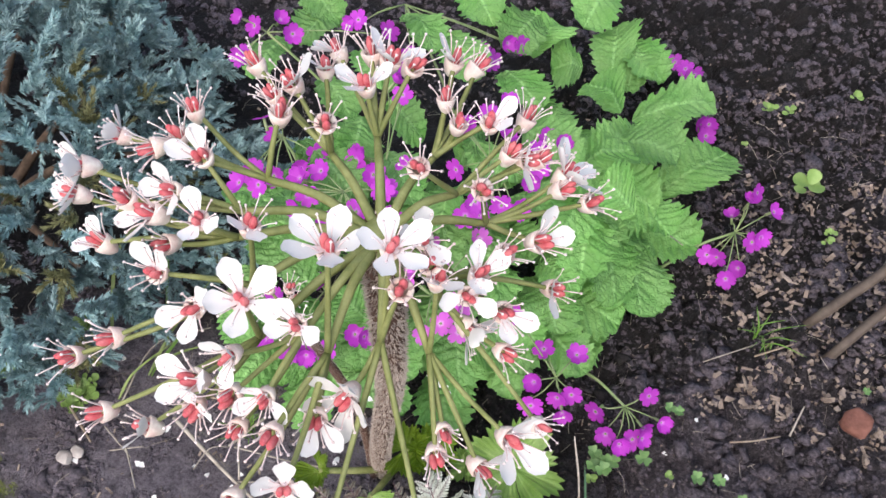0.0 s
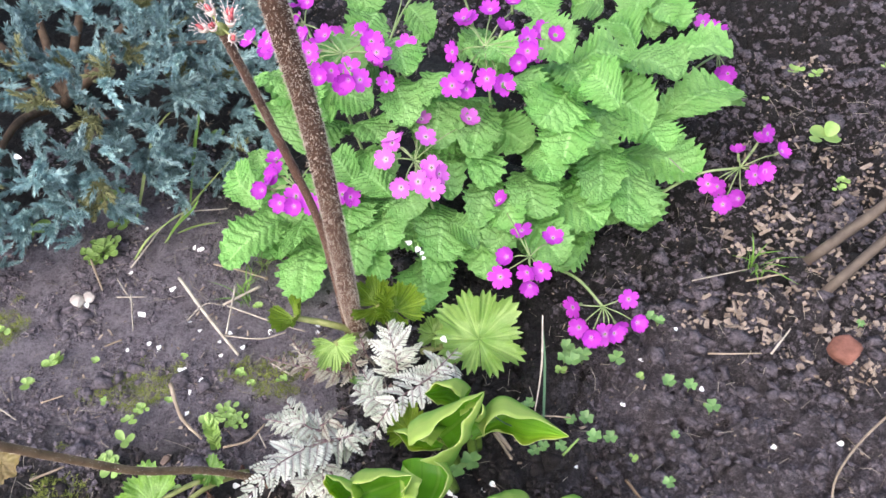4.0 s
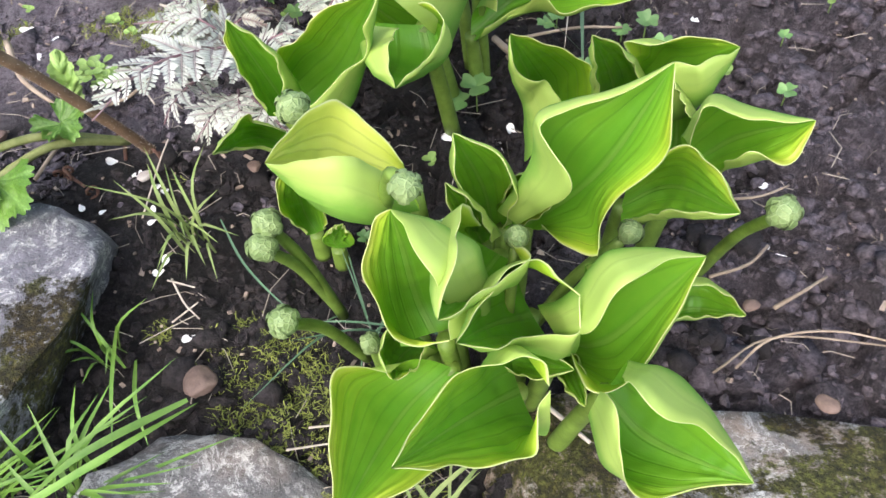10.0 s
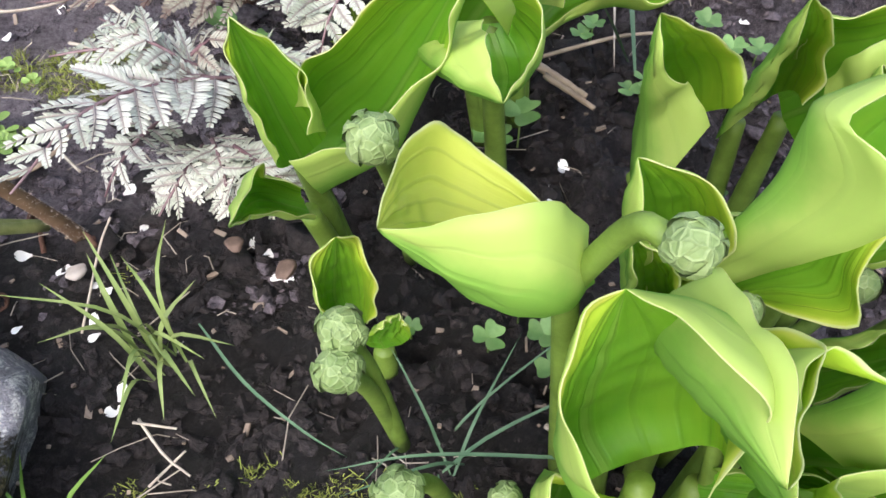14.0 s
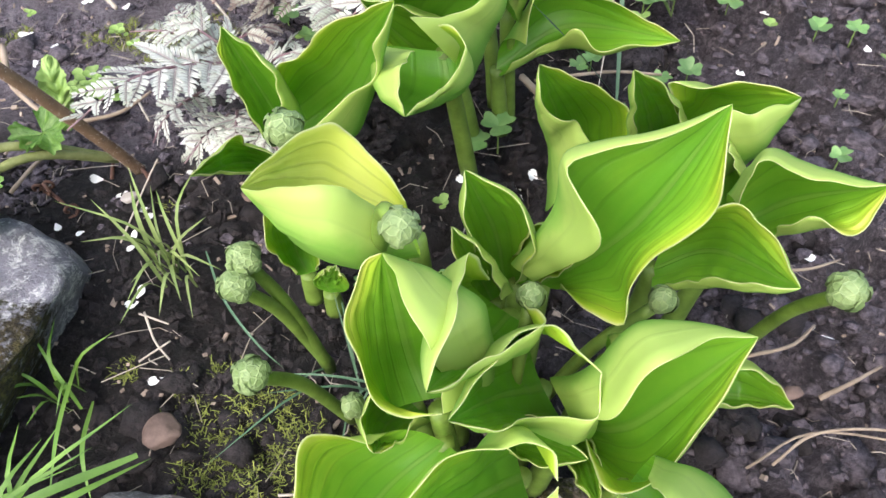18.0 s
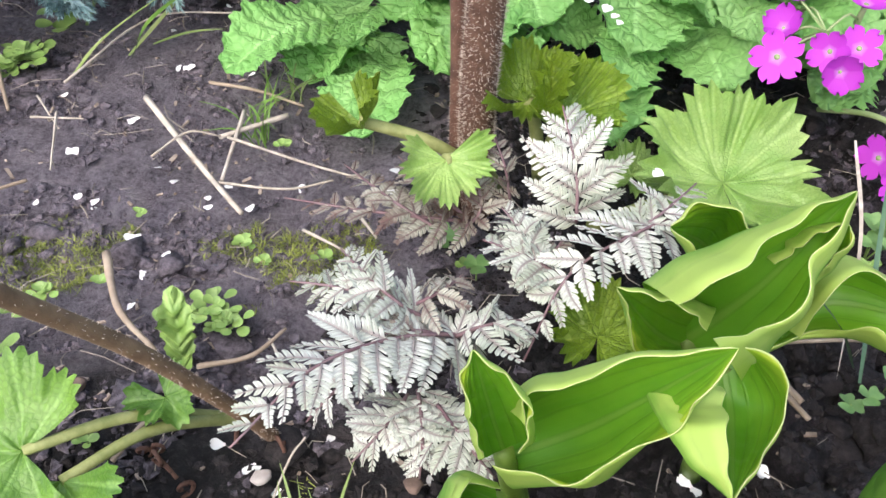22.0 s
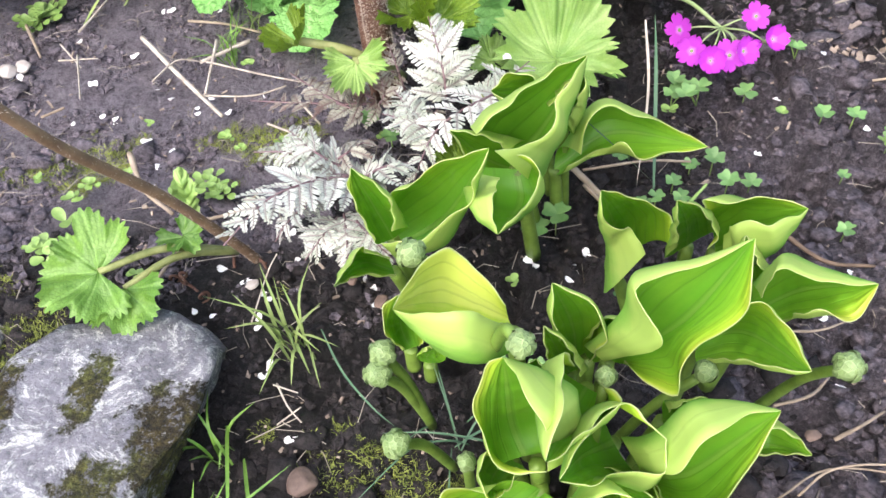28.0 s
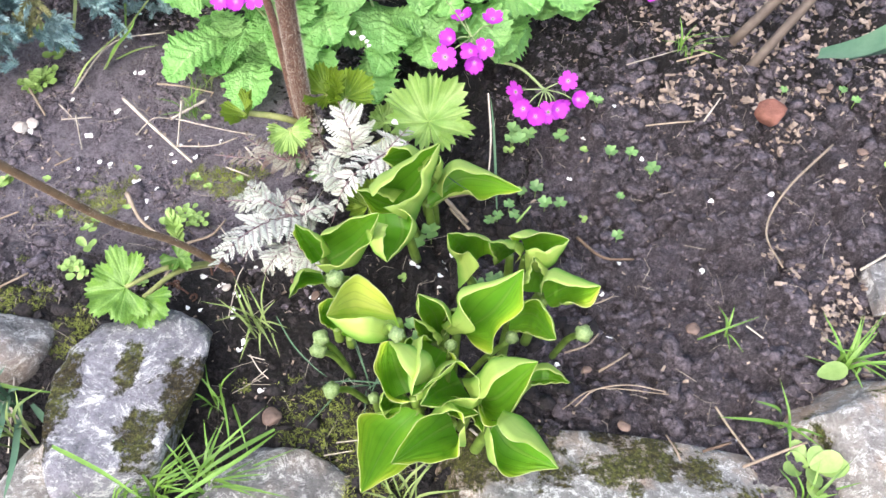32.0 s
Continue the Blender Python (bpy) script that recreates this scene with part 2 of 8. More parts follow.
def under_material():
    """The dull, whitish underside of the broad leaves."""
    m, n, l, b = tree("leaf_underside")
    u, v = uv_parts(n, l)
    a = math_node(n, l, "ABSOLUTE", math_node(n, l, "SUBTRACT", math_node(n, l, "MULTIPLY", v, 2.0), 1.0))
    col = ramp(n, l, math_node(n, l, "ADD", a, math_node(n, l, "MULTIPLY", noise_tex(n, l, 40.0, 4), 0.4)), ((0.3, (0.165, 0.385, 0.055)), (0.85, (0.275, 0.515, 0.085)), (1.2, (0.46, 0.62, 0.15))))
    vv = math_node(n, l, "SINE", math_node(n, l, "MULTIPLY", math_node(n, l, "POWER", a, 0.85), 38.0))
    vein = ramp(n, l, vv, ((0.8, (0, 0, 0)), (0.99, (1, 1, 1))))
    col = mix(n, l, math_node(n, l, "MULTIPLY", vein, 0.08), col, (0.24, 0.4, 0.1))
    l.new(col, b.inputs["Base Color"])
    b.inputs["Roughness"].default_value = 0.5
    bump(n, l, math_node(n, l, "ADD", math_node(n, l, "MULTIPLY", vein, 0.3), noise_tex(n, l, 55.0, 3)), 0.3, 0.001, b)
    leafy(m, n, l, b, col, 0.35)
    return m


def crinkled_material(name, ca, cb, net=90.0, share=0.3, rough=0.55, relief=0.7, tint=0.8, wide=0.16, rays=0.3):
    """A leaf with a net of sunken veins."""
    m, n, l, b = tree(name)
    tc = n.new("ShaderNodeTexCoord")
    vo = n.new("ShaderNodeTexVoronoi")
    vo.feature = "DISTANCE_TO_EDGE"
    vo.inputs["Scale"].default_value = net
    l.new(tc.outputs["Object"], vo.inputs["Vector"])
    d = ramp(n, l, vo.outputs["Distance"], ((0.0, (0, 0, 0)), (wide, (1, 1, 1))))
    f = noise_tex(n, l, 22.0, 4)
    col = ramp(n, l, f, ((0.3, ca), (0.7, cb)))
    u, v = uv_parts(n, l)
    a = math_node(n, l, "ABSOLUTE", math_node(n, l, "SUBTRACT", math_node(n, l, "MULTIPLY", v, 2.0), 1.0))
    mid = ramp(n, l, a, ((0.03, (1, 1, 1)), (0.09, (0, 0, 0))))
    col = mix(n, l, math_node(n, l, "MULTIPLY", mid, rays), col, tuple(min(1, c * 1.4 + 0.06) for c in cb))
    oi = n.new("ShaderNodeObjectInfo")
    hs = n.new("ShaderNodeHueSaturation")
    l.new(mix(n, l, math_node(n, l, "MULTIPLY", math_node(n, l, "SUBTRACT", 1.0, d), 0.3), col, tuple(c * tint for c in ca)), hs.inputs["Color"])
    l.new(math_node(n, l, "ADD", math_node(n, l, "MULTIPLY", oi.outputs["Random"], 0.35), 0.82), hs.inputs["Value"])
    l.new(hs.outputs[0], b.inputs["Base Color"])
    b.inputs["Roughness"].default_value = rough
    bump(n, l, d, relief, 0.003, b)
    leafy(m, n, l, b, hs.outputs[0], share)
    return m


def fern_material(name, pale, edge, vein):
    m, n, l, b = tree(name)
    u, v = uv_parts(n, l)
    f = noise_tex(n, l, 40.0, 4)
    col = ramp(n, l, f, ((0.38, edge), (0.55, pale)))
    inner = ramp(n, l, u, ((0.02, (1, 1, 1)), (0.2, (0, 0, 0))))
    mid = ramp(n, l, math_node(n, l, "ABSOLUTE", math_node(n, l, "SUBTRACT", v, 0.5)), ((0.03, (1, 1, 1)), (0.14, (0, 0, 0))))
    col = mix(n, l, math_node(n, l, "MULTIPLY", mid, 0.35), col, vein)
    col = mix(n, l, math_node(n, l, "MULTIPLY", inner, 0.7), col, vein)
    rim = ramp(n, l, u, ((0.75, (0, 0, 0)), (1.0, (1, 1, 1))))
    col = mix(n, l, math_node(n, l, "MULTIPLY", rim, 0.4), col, tuple(q * 0.7 for q in edge))
    l.new(col, b.inputs["Base Color"])
    b.inputs["Roughness"].default_value = 0.6
    bump(n, l, noise_tex(n, l, 400.0, 3), 0.4, 0.0008, b)
    leafy(m, n, l, b, col, 0.25)
    return m


def petal_material(name, ca, cb, share=0.3):
    m, n, l, b = tree(name)
    u, v = uv_parts(n, l)
    col = ramp(n, l, u, ((0.0, ca), (0.3, cb), (1.0, cb)))
    oi = n.new("ShaderNodeObjectInfo")
    hs = n.new("ShaderNodeHueSaturation")
    l.new(col, hs.inputs["Color"])
    l.new(math_node(n, l, "ADD", math_node(n, l, "MULTIPLY", oi.outputs["Random"], 0.3), 0.85), hs.inputs["Value"])
    l.new(hs.outputs[0], b.inputs["Base Color"])
    b.inputs["Roughness"].default_value = 0.6
    leafy(m, n, l, b, hs.outputs[0], share)
    return m


SOIL = soil_material()
STONE = stone_material("lichen_stone", (0.215, 0.21, 0.235), 0.92, 0.0, 0.0, MAIN_PADS)
STONE_PALE = stone_material("pale_stone", (0.25, 0.235, 0.22), 0.9, 0.35, 0.55)
STONE_LONG = stone_material("pale_mossy_stone", (0.235, 0.23, 0.22), 1.0, 1.1, 0.55)
STONE_GREY = stone_material("grey_stone", (0.17, 0.165, 0.165), 0.75, 0.0, 0.25)
BRICK = plain("worn_brick", (0.12, 0.045, 0.03), (0.26, 0.11, 0.08), 60, 0.85, 0.6, 0.002)
TANSTONE = plain("tan_pebble", (0.09, 0.06, 0.047), (0.2, 0.137, 0.112), 90, 0.8, 0.5, 0.001)
HOSTA = hosta_material("gold_edged_leaf")
HOSTA_GOLD = hosta_material("golden_leaf", 0.55)
HOSTA_UNDER = under_material()
SHEATH = plain("green_sheath", (0.09, 0.15, 0.02), (0.19, 0.30, 0.05), 70, 0.5, 0.3)
def bud_material():
    m, n, l, b = tree("bud_bracts")
    tc = n.new("ShaderNodeTexCoord")
    vo = n.new("ShaderNodeTexVoronoi")
    vo.feature = "DISTANCE_TO_EDGE"
    vo.inputs["Scale"].default_value = 380.0
    l.new(tc.outputs["Object"], vo.inputs["Vector"])
    line = ramp(n, l, vo.outputs["Distance"], ((0.0, (1, 1, 1)), (0.16, (0, 0, 0))))
    col = ramp(n, l, noise_tex(n, l, 160.0, 5), ((0.35, (0.11, 0.18, 0.05)), (0.65, (0.24, 0.33, 0.13))))
    col = mix(n, l, math_node(n, l, "MULTIPLY", line, 0.22), col, (0.46, 0.56, 0.3))
    l.new(col, b.inputs["Base Color"])
    b.inputs["Roughness"].default_value = 0.55
    bump(n, l, line, 0.4, 0.0008, b)
    return m


BUD = bud_material()
PRIM_LEAF = crinkled_material("primrose_leaf", (0.16, 0.41, 0.085), (0.31, 0.55, 0.19), 215.0, 0.3, 0.55, 0.4, 0.85, 0.3, 0.5)
PRIM_STALK = plain("primrose_stalk", (0.2, 0.3, 0.1), (0.33, 0.4, 0.2), 80, 0.6)
PRIM_PETAL = petal_material("magenta_petal", (0.7, 0.36, 0.78), (0.53, 0.05, 0.58))
PRIM_PALE = petal_material("pale_magenta_petal", (0.9, 0.75, 0.9), (0.72, 0.16, 0.7))
UMB_LEAF = crinkled_material("umbrella_leaf", (0.15, 0.30, 0.05), (0.36, 0.48, 0.16), 480.0, 0.25, 0.32, 0.28, 0.9, 0.2, 0.2)
UMB_LOW = crinkled_material("toothed_leaf", (0.07, 0.175, 0.02), (0.19, 0.34, 0.06), 420.0, 0.25, 0.4, 0.15, 0.6, 0.25, 0.35)
UMB_DARK = crinkled_material("young_umbrella_leaf", (0.1, 0.2, 0.015), (0.25, 0.36, 0.03), 360.0, 0.3, 0.4, 0.4)
STEM = plain("hairy_stem", (0.075, 0.034, 0.022), (0.17, 0.09, 0.06), 220, 0.75, 0.8, 0.002)
STALK = plain("brown_stalk", (0.12, 0.07, 0.04), (0.25, 0.16, 0.095), 90, 0.65, 0.5)
STEM_RED = plain("red_brown_stem", (0.08, 0.036, 0.024), (0.17, 0.085, 0.058), 160, 0.7, 0.8, 0.002)
HAIR = plain("stem_hair", (0.42, 0.34, 0.28), (0.66, 0.58, 0.5), 100, 0.7)
PEDICEL = plain("pedicel", (0.17, 0.2, 0.055), (0.31, 0.33, 0.13), 120, 0.6, 0.5)
WHITE_PETAL = petal_material("white_petal", (0.88, 0.78, 0.8), (0.92, 0.92, 0.91), 0.15)
RED_HEART = plain("red_flower_heart", (0.52, 0.03, 0.06), (0.74, 0.27, 0.27), 300, 0.5)
PINK_CUP = plain("pink_cup", (0.72, 0.5, 0.46), (0.84, 0.78, 0.7), 200, 0.55)
STAMEN = plain("stamen", (0.82, 0.66, 0.66), (0.88, 0.82, 0.8), 200, 0.6)
FERN = fern_material("silver_fern", (0.67, 0.70, 0.63), (0.42, 0.47, 0.37), (0.26, 0.19, 0.20))
FERN_GREEN = fern_material("tinted_fern", (0.42, 0.42, 0.35), (0.17, 0.12, 0.10), (0.13, 0.055, 0.065))
FERN_RIB = plain("purple_rib", (0.13, 0.065, 0.08), (0.25, 0.17, 0.18), 90, 0.6)
NEEDLE = plain("blue_needle", (0.1, 0.2, 0.205), (0.44, 0.6, 0.61), 60, 0.55, 0.1, 0.001, vary=0.7)
NEEDLE_DRY = plain("dry_needle", (0.14, 0.15, 0.06), (0.3, 0.29, 0.14), 30, 0.6, 0.1)
TWIG = plain("brown_twig", (0.07, 0.045, 0.03), (0.18, 0.12, 0.08), 60, 0.8, 0.6)
STRAW = plain("bleached_straw", (0.26, 0.22, 0.18), (0.52, 0.465, 0.4), 90, 0.8, 0.7, vary=0.4)
DEADWOOD = plain("grey_stick", (0.19, 0.14, 0.1), (0.36, 0.29, 0.22), 60, 0.8, 0.6, vary=0.3)
POLE = plain("weathered_cane", (0.075, 0.055, 0.045), (0.16, 0.125, 0.10), 40, 0.7, 0.4)
CHIP = plain("wood_chip", (0.12, 0.085, 0.065), (0.4, 0.325, 0.27), 70, 0.8, 0.5)
GRASS = plain("grass_blade", (0.07, 0.165, 0.018), (0.165, 0.29, 0.05), 40, 0.5, 0.2, vary=0.45)
GRASS_DULL = plain("dull_grass", (0.12, 0.19, 0.045), (0.27, 0.33, 0.12), 40, 0.6, 0.2, vary=0.4)
BLUEGRASS = plain("blue_green_blade", (0.055, 0.13, 0.07), (0.12, 0.21, 0.125), 30, 0.5, 0.2)
CLOVER = plain("clover_leaf", (0.085, 0.19, 0.05), (0.18, 0.31, 0.105), 60, 0.5, 0.3, vary=0.4)
SEEDLING = plain("seedling_leaf", (0.14, 0.25, 0.05), (0.28, 0.4, 0.12), 60, 0.5, 0.3, vary=0.4)
RUST = plain("rusty_leaf", (0.1, 0.065, 0.02), (0.2, 0.16, 0.055), 60, 0.6, 0.4)
MOSS = plain("moss_tuft", (0.085, 0.11, 0.018), (0.31, 0.35, 0.085), 50, 0.9, 0.3)
CRUMB_DARK = plain("dark_soil_crumb", (0.005, 0.004, 0.0042), (0.044, 0.035, 0.037), 300, 0.92, 0.9, 0.002)
CRUMB_CRUST = plain("crust_crumb", (0.02, 0.016, 0.02), (0.2, 0.17, 0.2), 260, 0.92, 0.9, 0.002)
CRUMB = plain("soil_crumb", (0.02, 0.016, 0.02), (0.17, 0.142, 0.165), 300, 0.92, 0.9, 0.002)
PALESTONE = plain("pale_pebble", (0.28, 0.24, 0.22), (0.5, 0.46, 0.43), 60, 0.7, 0.3)


# ---- makers ----
WPOS = {}


def thing(name, at, label, category, group="", kind=""):
    """An Empty at the base of a thing, to hold its parts."""
    o = tagged(new(name), label, category, group, kind)
    o.location = at
    o.empty_display_size = 0.01
    WPOS[o] = Vector(at)
    return o


def mesh_data(name, verts, faces, mat, uvs=None, smooth=True):
    me = bpy.data.meshes.new(name)
    me.from_pydata([tuple(v) for v in verts], [], [tuple(f) for f in faces])
    me.materials.append(mat)
    if uvs is not None:
        lay = me.uv_layers.new(name="UVMap")
        idx = np.empty(len(me.loops), dtype=np.int32)
        me.loops.foreach_get("vertex_index", idx)
        lay.data.foreach_set("uv", np.asarray(uvs, dtype=np.float32)[idx].ravel())
    if smooth:
        me.polygons.foreach_set("use_smooth", [True] * len(me.polygons))
    me.update()
    return me


def uv_mesh(name, geo, mat):
    return mesh_data(name, geo[0], geo[1], mat, geo[2])


def part(name, geo, mat, parent=None, label="", smooth=True, at=None, kind="", category="", group=""):
    """One mesh object from world-space geometry (verts, faces[, uvs]), under a thing, under a part, or on its own."""
    verts = np.asarray(geo[0], dtype=float)
    base = WPOS[parent] if parent is not None else Vector(at if at is not None else verts.mean(axis=0))
    o = new(name, mesh_data(name, verts - np.array(base), geo[1], mat, geo[2] if len(geo) > 2 else None, smooth))
    if parent is not None:
        o.parent = parent
    else:
        o.location = base
    WPOS[o] = base
    return tagged(o, label, category, group, kind)


def place(name, data, m, parent=None, label="", category="", group="", kind=""):
    """An object on shared mesh data at the world pose m."""
    o = new(name, data)
    if parent is not None:
        o.parent = parent
        m = Matrix.Translation(-WPOS[parent]) @ m
    o.matrix_basis = m
    return tagged(o, label, category, group, kind)


def join(geos):
    """Several geometries as one."""
    vs, fs, us, k = [], [], [], 0
    for g in geos:
        vs.append(np.asarray(g[0], dtype=float))
        fs.extend([tuple(i + k for i in f) for f in g[1]])
        us.append(np.asarray(g[2], dtype=float) if len(g) > 2 else np.zeros((len(g[0]), 2)))
        k += len(g[0])
    return np.concatenate(vs), fs, np.concatenate(us)


def unit(v):
    v = np.asarray(v, dtype=float)
    return v / max(1e-9, np.linalg.norm(v))


def grid_faces(nu, nv):
    return [(i * nv + j, i * nv + j + 1, (i + 1) * nv + j + 1, (i + 1) * nv + j) for i in range(nu - 1) for j in range(nv - 1)]


def bezier(pts, count):
    """A smooth line through the points."""
    p = np.asarray(pts, dtype=float)
    if len(p) == 2:
        s = np.linspace(0, 1, count)[:, None]
        return p[0] * (1 - s) + p[1] * s
    ext = np.vstack([2 * p[0] - p[1], p, 2 * p[-1] - p[-2]])
    out = []
    for s in np.linspace(0, len(p) - 1, count):
        i = min(int(s), len(p) - 2)
        t = s - i
        a, b, c, d = ext[i], ext[i + 1], ext[i + 2], ext[i + 3]
        out.append(0.5 * (2 * b + (c - a) * t + (2 * a - 5 * b + 4 * c - d) * t * t + (3 * b - a - 3 * c + d) * t ** 3))
    return np.array(out)


def tube(pts, r0, r1, sides=8, count=None, lumpy=0.0, rng=None, caps=True):
    """A tapered tube along a smooth line."""
    c = bezier(pts, count or max(2, len(pts) * 5 if len(pts) > 2 else 2))
    n = len(c)
    vs, up = [], np.array([0.13, 0.21, 0.97])
    for i in range(n):
        d = unit(c[min(i + 1, n - 1)] - c[max(i - 1, 0)])
        x = unit(np.cross(d, up) if abs(d @ up) < 0.98 else np.cross(d, [1, 0, 0]))
        y = np.cross(d, x)
        r = r0 + (r1 - r0) * i / (n - 1)
        for k in range(sides):
            a = 2 * math.pi * k / sides
            q = r * (1 + (lumpy * (rng.random() - 0.5) if lumpy else 0))
            vs.append(c[i] + q * (math.cos(a) * x + math.sin(a) * y))
    fs = [(i * sides + k, i * sides + (k + 1) % sides, (i + 1) * sides + (k + 1) % sides, (i + 1) * sides + k) for i in range(n - 1) for k in range(sides)]
    if caps:
        fs += [tuple(range(sides))[::-1], tuple((n - 1) * sides + k for k in range(sides))]
    uv = [(i / (n - 1), k / sides) for i in range(n) for k in range(sides)]
    return np.array(vs), fs, np.array(uv)


def ball(centre, rx, ry, rz, seg=12, rings=8, lumpy=0.0, rng=None, axis=None):
    vs = [(0, 0, 1.0)]
    for i in range(1, rings):
        a = math.pi * i / rings
        for k in range(seg):
            b = 2 * math.pi * k / seg
            q = 1 + (lumpy * (rng.random() - 0.5) if lumpy else 0)
            vs.append((q * math.sin(a) * math.cos(b), q * math.sin(a) * math.sin(b), q * math.cos(a)))
    vs.append((0, 0, -1.0))
    fs = [(0, 1 + k, 1 + (k + 1) % seg) for k in range(seg)]
    for i in range(rings - 2):
        fs += [(1 + i * seg + k, 1 + (i + 1) * seg + k, 1 + (i + 1) * seg + (k + 1) % seg, 1 + i * seg + (k + 1) % seg) for k in range(seg)]
    e = len(vs) - 1
    fs += [(e, 1 + (rings - 2) * seg + (k + 1) % seg, 1 + (rings - 2) * seg + k) for k in range(seg)]
    v = np.array(vs) * (rx, ry, rz)
    if axis is not None:
        v = v @ np.array(Vector(axis).to_track_quat("Z", "Y").to_matrix()).T
    return v + np.array(centre), fs, np.array([(0.5, 0.5)] * len(vs))


def blade(pts, width, count=8, fold=0.25):
    """A narrow leaf: two strips that meet in a shallow keel."""
    c = bezier(pts, count)
    n = len(c)
    vs = []
    for i in range(n):
        d = unit(c[min(i + 1, n - 1)] - c[max(i - 1, 0)])
        x = np.cross(d, [0, 0, 1.0])
        x = unit(x) if np.linalg.norm(x) > 0.05 else np.array([1.0, 0, 0])
        u = np.cross(x, d)
        w = width * 0.5 * (min(1.0, 0.55 + 2.2 * i / (n - 1)) * (1 - (i / (n - 1)) ** 3) + 0.02)
        vs += [c[i] - w * x + fold * w * u, c[i], c[i] + w * x + fold * w * u]
    return np.array(vs), grid_faces(n, 3), np.array([(i / (n - 1), j / 2) for i in range(n) for j in range(3)])


# ---- ground and stones ----
def soil_height(x, y):
    """The lie of the soil: smoother to the west, cloddy to the east."""
    rough = min(1.0, max(0.25, (x + 0.12) / 0.3))
    p = Vector((x, y, 0))
    h = 0.010 * noise.noise(p * 6) + 0.012 * rough * noise.noise(p * 12 + Vector((9, 4, 0))) + 0.009 * rough * noise.noise(p * 22 + Vector((3, 1, 0)))
    h += 0.007 * rough * noise.noise(p * 48) + 0.006 * rough * noise.noise(p * 115)
    v = noise.voronoi(p * 30)[0]
    h += 0.026 * rough * (0.35 - v[0]) + 0.02 * rough * (0.3 - noise.voronoi(p * 62)[0][0]) + 0.006 * rough * (0.3 - noise.voronoi(p * 140)[0][0])
    h -= 0.016 * rough * max(0.0, 0.08 - abs(noise.noise(p * 17 + Vector((7, 2, 0))))) / 0.08
    return h * max(0.0, min(1.0, 2.0 - 1.2 * max(abs(x), abs(y)))) - 0.004


def ground():
    def axis(lo, hi, step, far):
        inner = list(np.arange(lo, hi + 1e-6, step))
        out, d = [], step
        while not out or out[-1] < far:
            d *= 1.6
            out.append((out[-1] if out else 0) + d)
        return [lo - o for o in reversed(out)] + inner + [hi + o for o in out]
    xs, ys = axis(-0.75, 0.85, 0.0042, 60), axis(-0.55, 1.15, 0.0042, 60)
    vs = [(x, y, soil_height(x, y)) for x in xs for y in ys]
    o = part("ground", (vs, grid_faces(len(xs), len(ys))), SOIL, at=(0, 0, 0), kind="structure", label="dark damp garden soil, crumbly and lightly trodden", category="soil")
    o.data.flip_normals()


def rock_geo(at, size, turn, seed, cut=0.55, sub=4):
    """A rough block: a ball flattened by planes, then worn."""
    rng = np.random.default_rng(seed)
    bm = bmesh.new()
    bmesh.ops.create_icosphere(bm, subdivisions=sub, radius=1.0)
    v = np.array([q.co for q in bm.verts])
    f = [tuple(q.index for q in p.verts) for p in bm.faces]
    bm.free()
    dirs = [unit(rng.normal(size=3) * (1, 1, 0.8)) for _ in range(9)] + [np.array((0, 0.1, 1.0))]
    for d in dirs:
        k = cut + 0.3 * rng.random()
        over = v @ d - k
        v = v - np.where(over > 0, over * 0.99, 0)[:, None] * d
    off = Vector((seed * 1.7, seed * 0.9, 0))
    for i in range(len(v)):
        p = Vector(v[i])
        v[i] *= 1 + 0.06 * noise.noise(p * 2.1 + off) + 0.035 * noise.noise(p * 5.3 + off) + 0.03 * noise.noise(p * 12 + off) + 0.02 * noise.noise(p * 26 + off)
    v *= np.array(size) / 2 / 0.8
    r = np.array(Euler([radians(a) for a in turn]).to_matrix())
    return v @ r.T + np.array(at), f


def rock(at, size, turn, seed, mat, label, cut=0.55):
    return part("rock", rock_geo(at, size, turn, seed, cut), mat, at=(at[0], at[1], at[2]), label=label, category="rock", group="rocks edging the bed")


# ---- broad-leaved clump ----
def along(pts, count):
    """Points at even steps on a smooth line."""
    c = bezier(pts, 90)
    d = np.concatenate([[0], np.cumsum(np.linalg.norm(np.diff(c, axis=0), axis=1))])
    s = np.linspace(0, d[-1], count)
    return np.stack([np.interp(s, d, c[:, k]) for k in range(3)], axis=1)


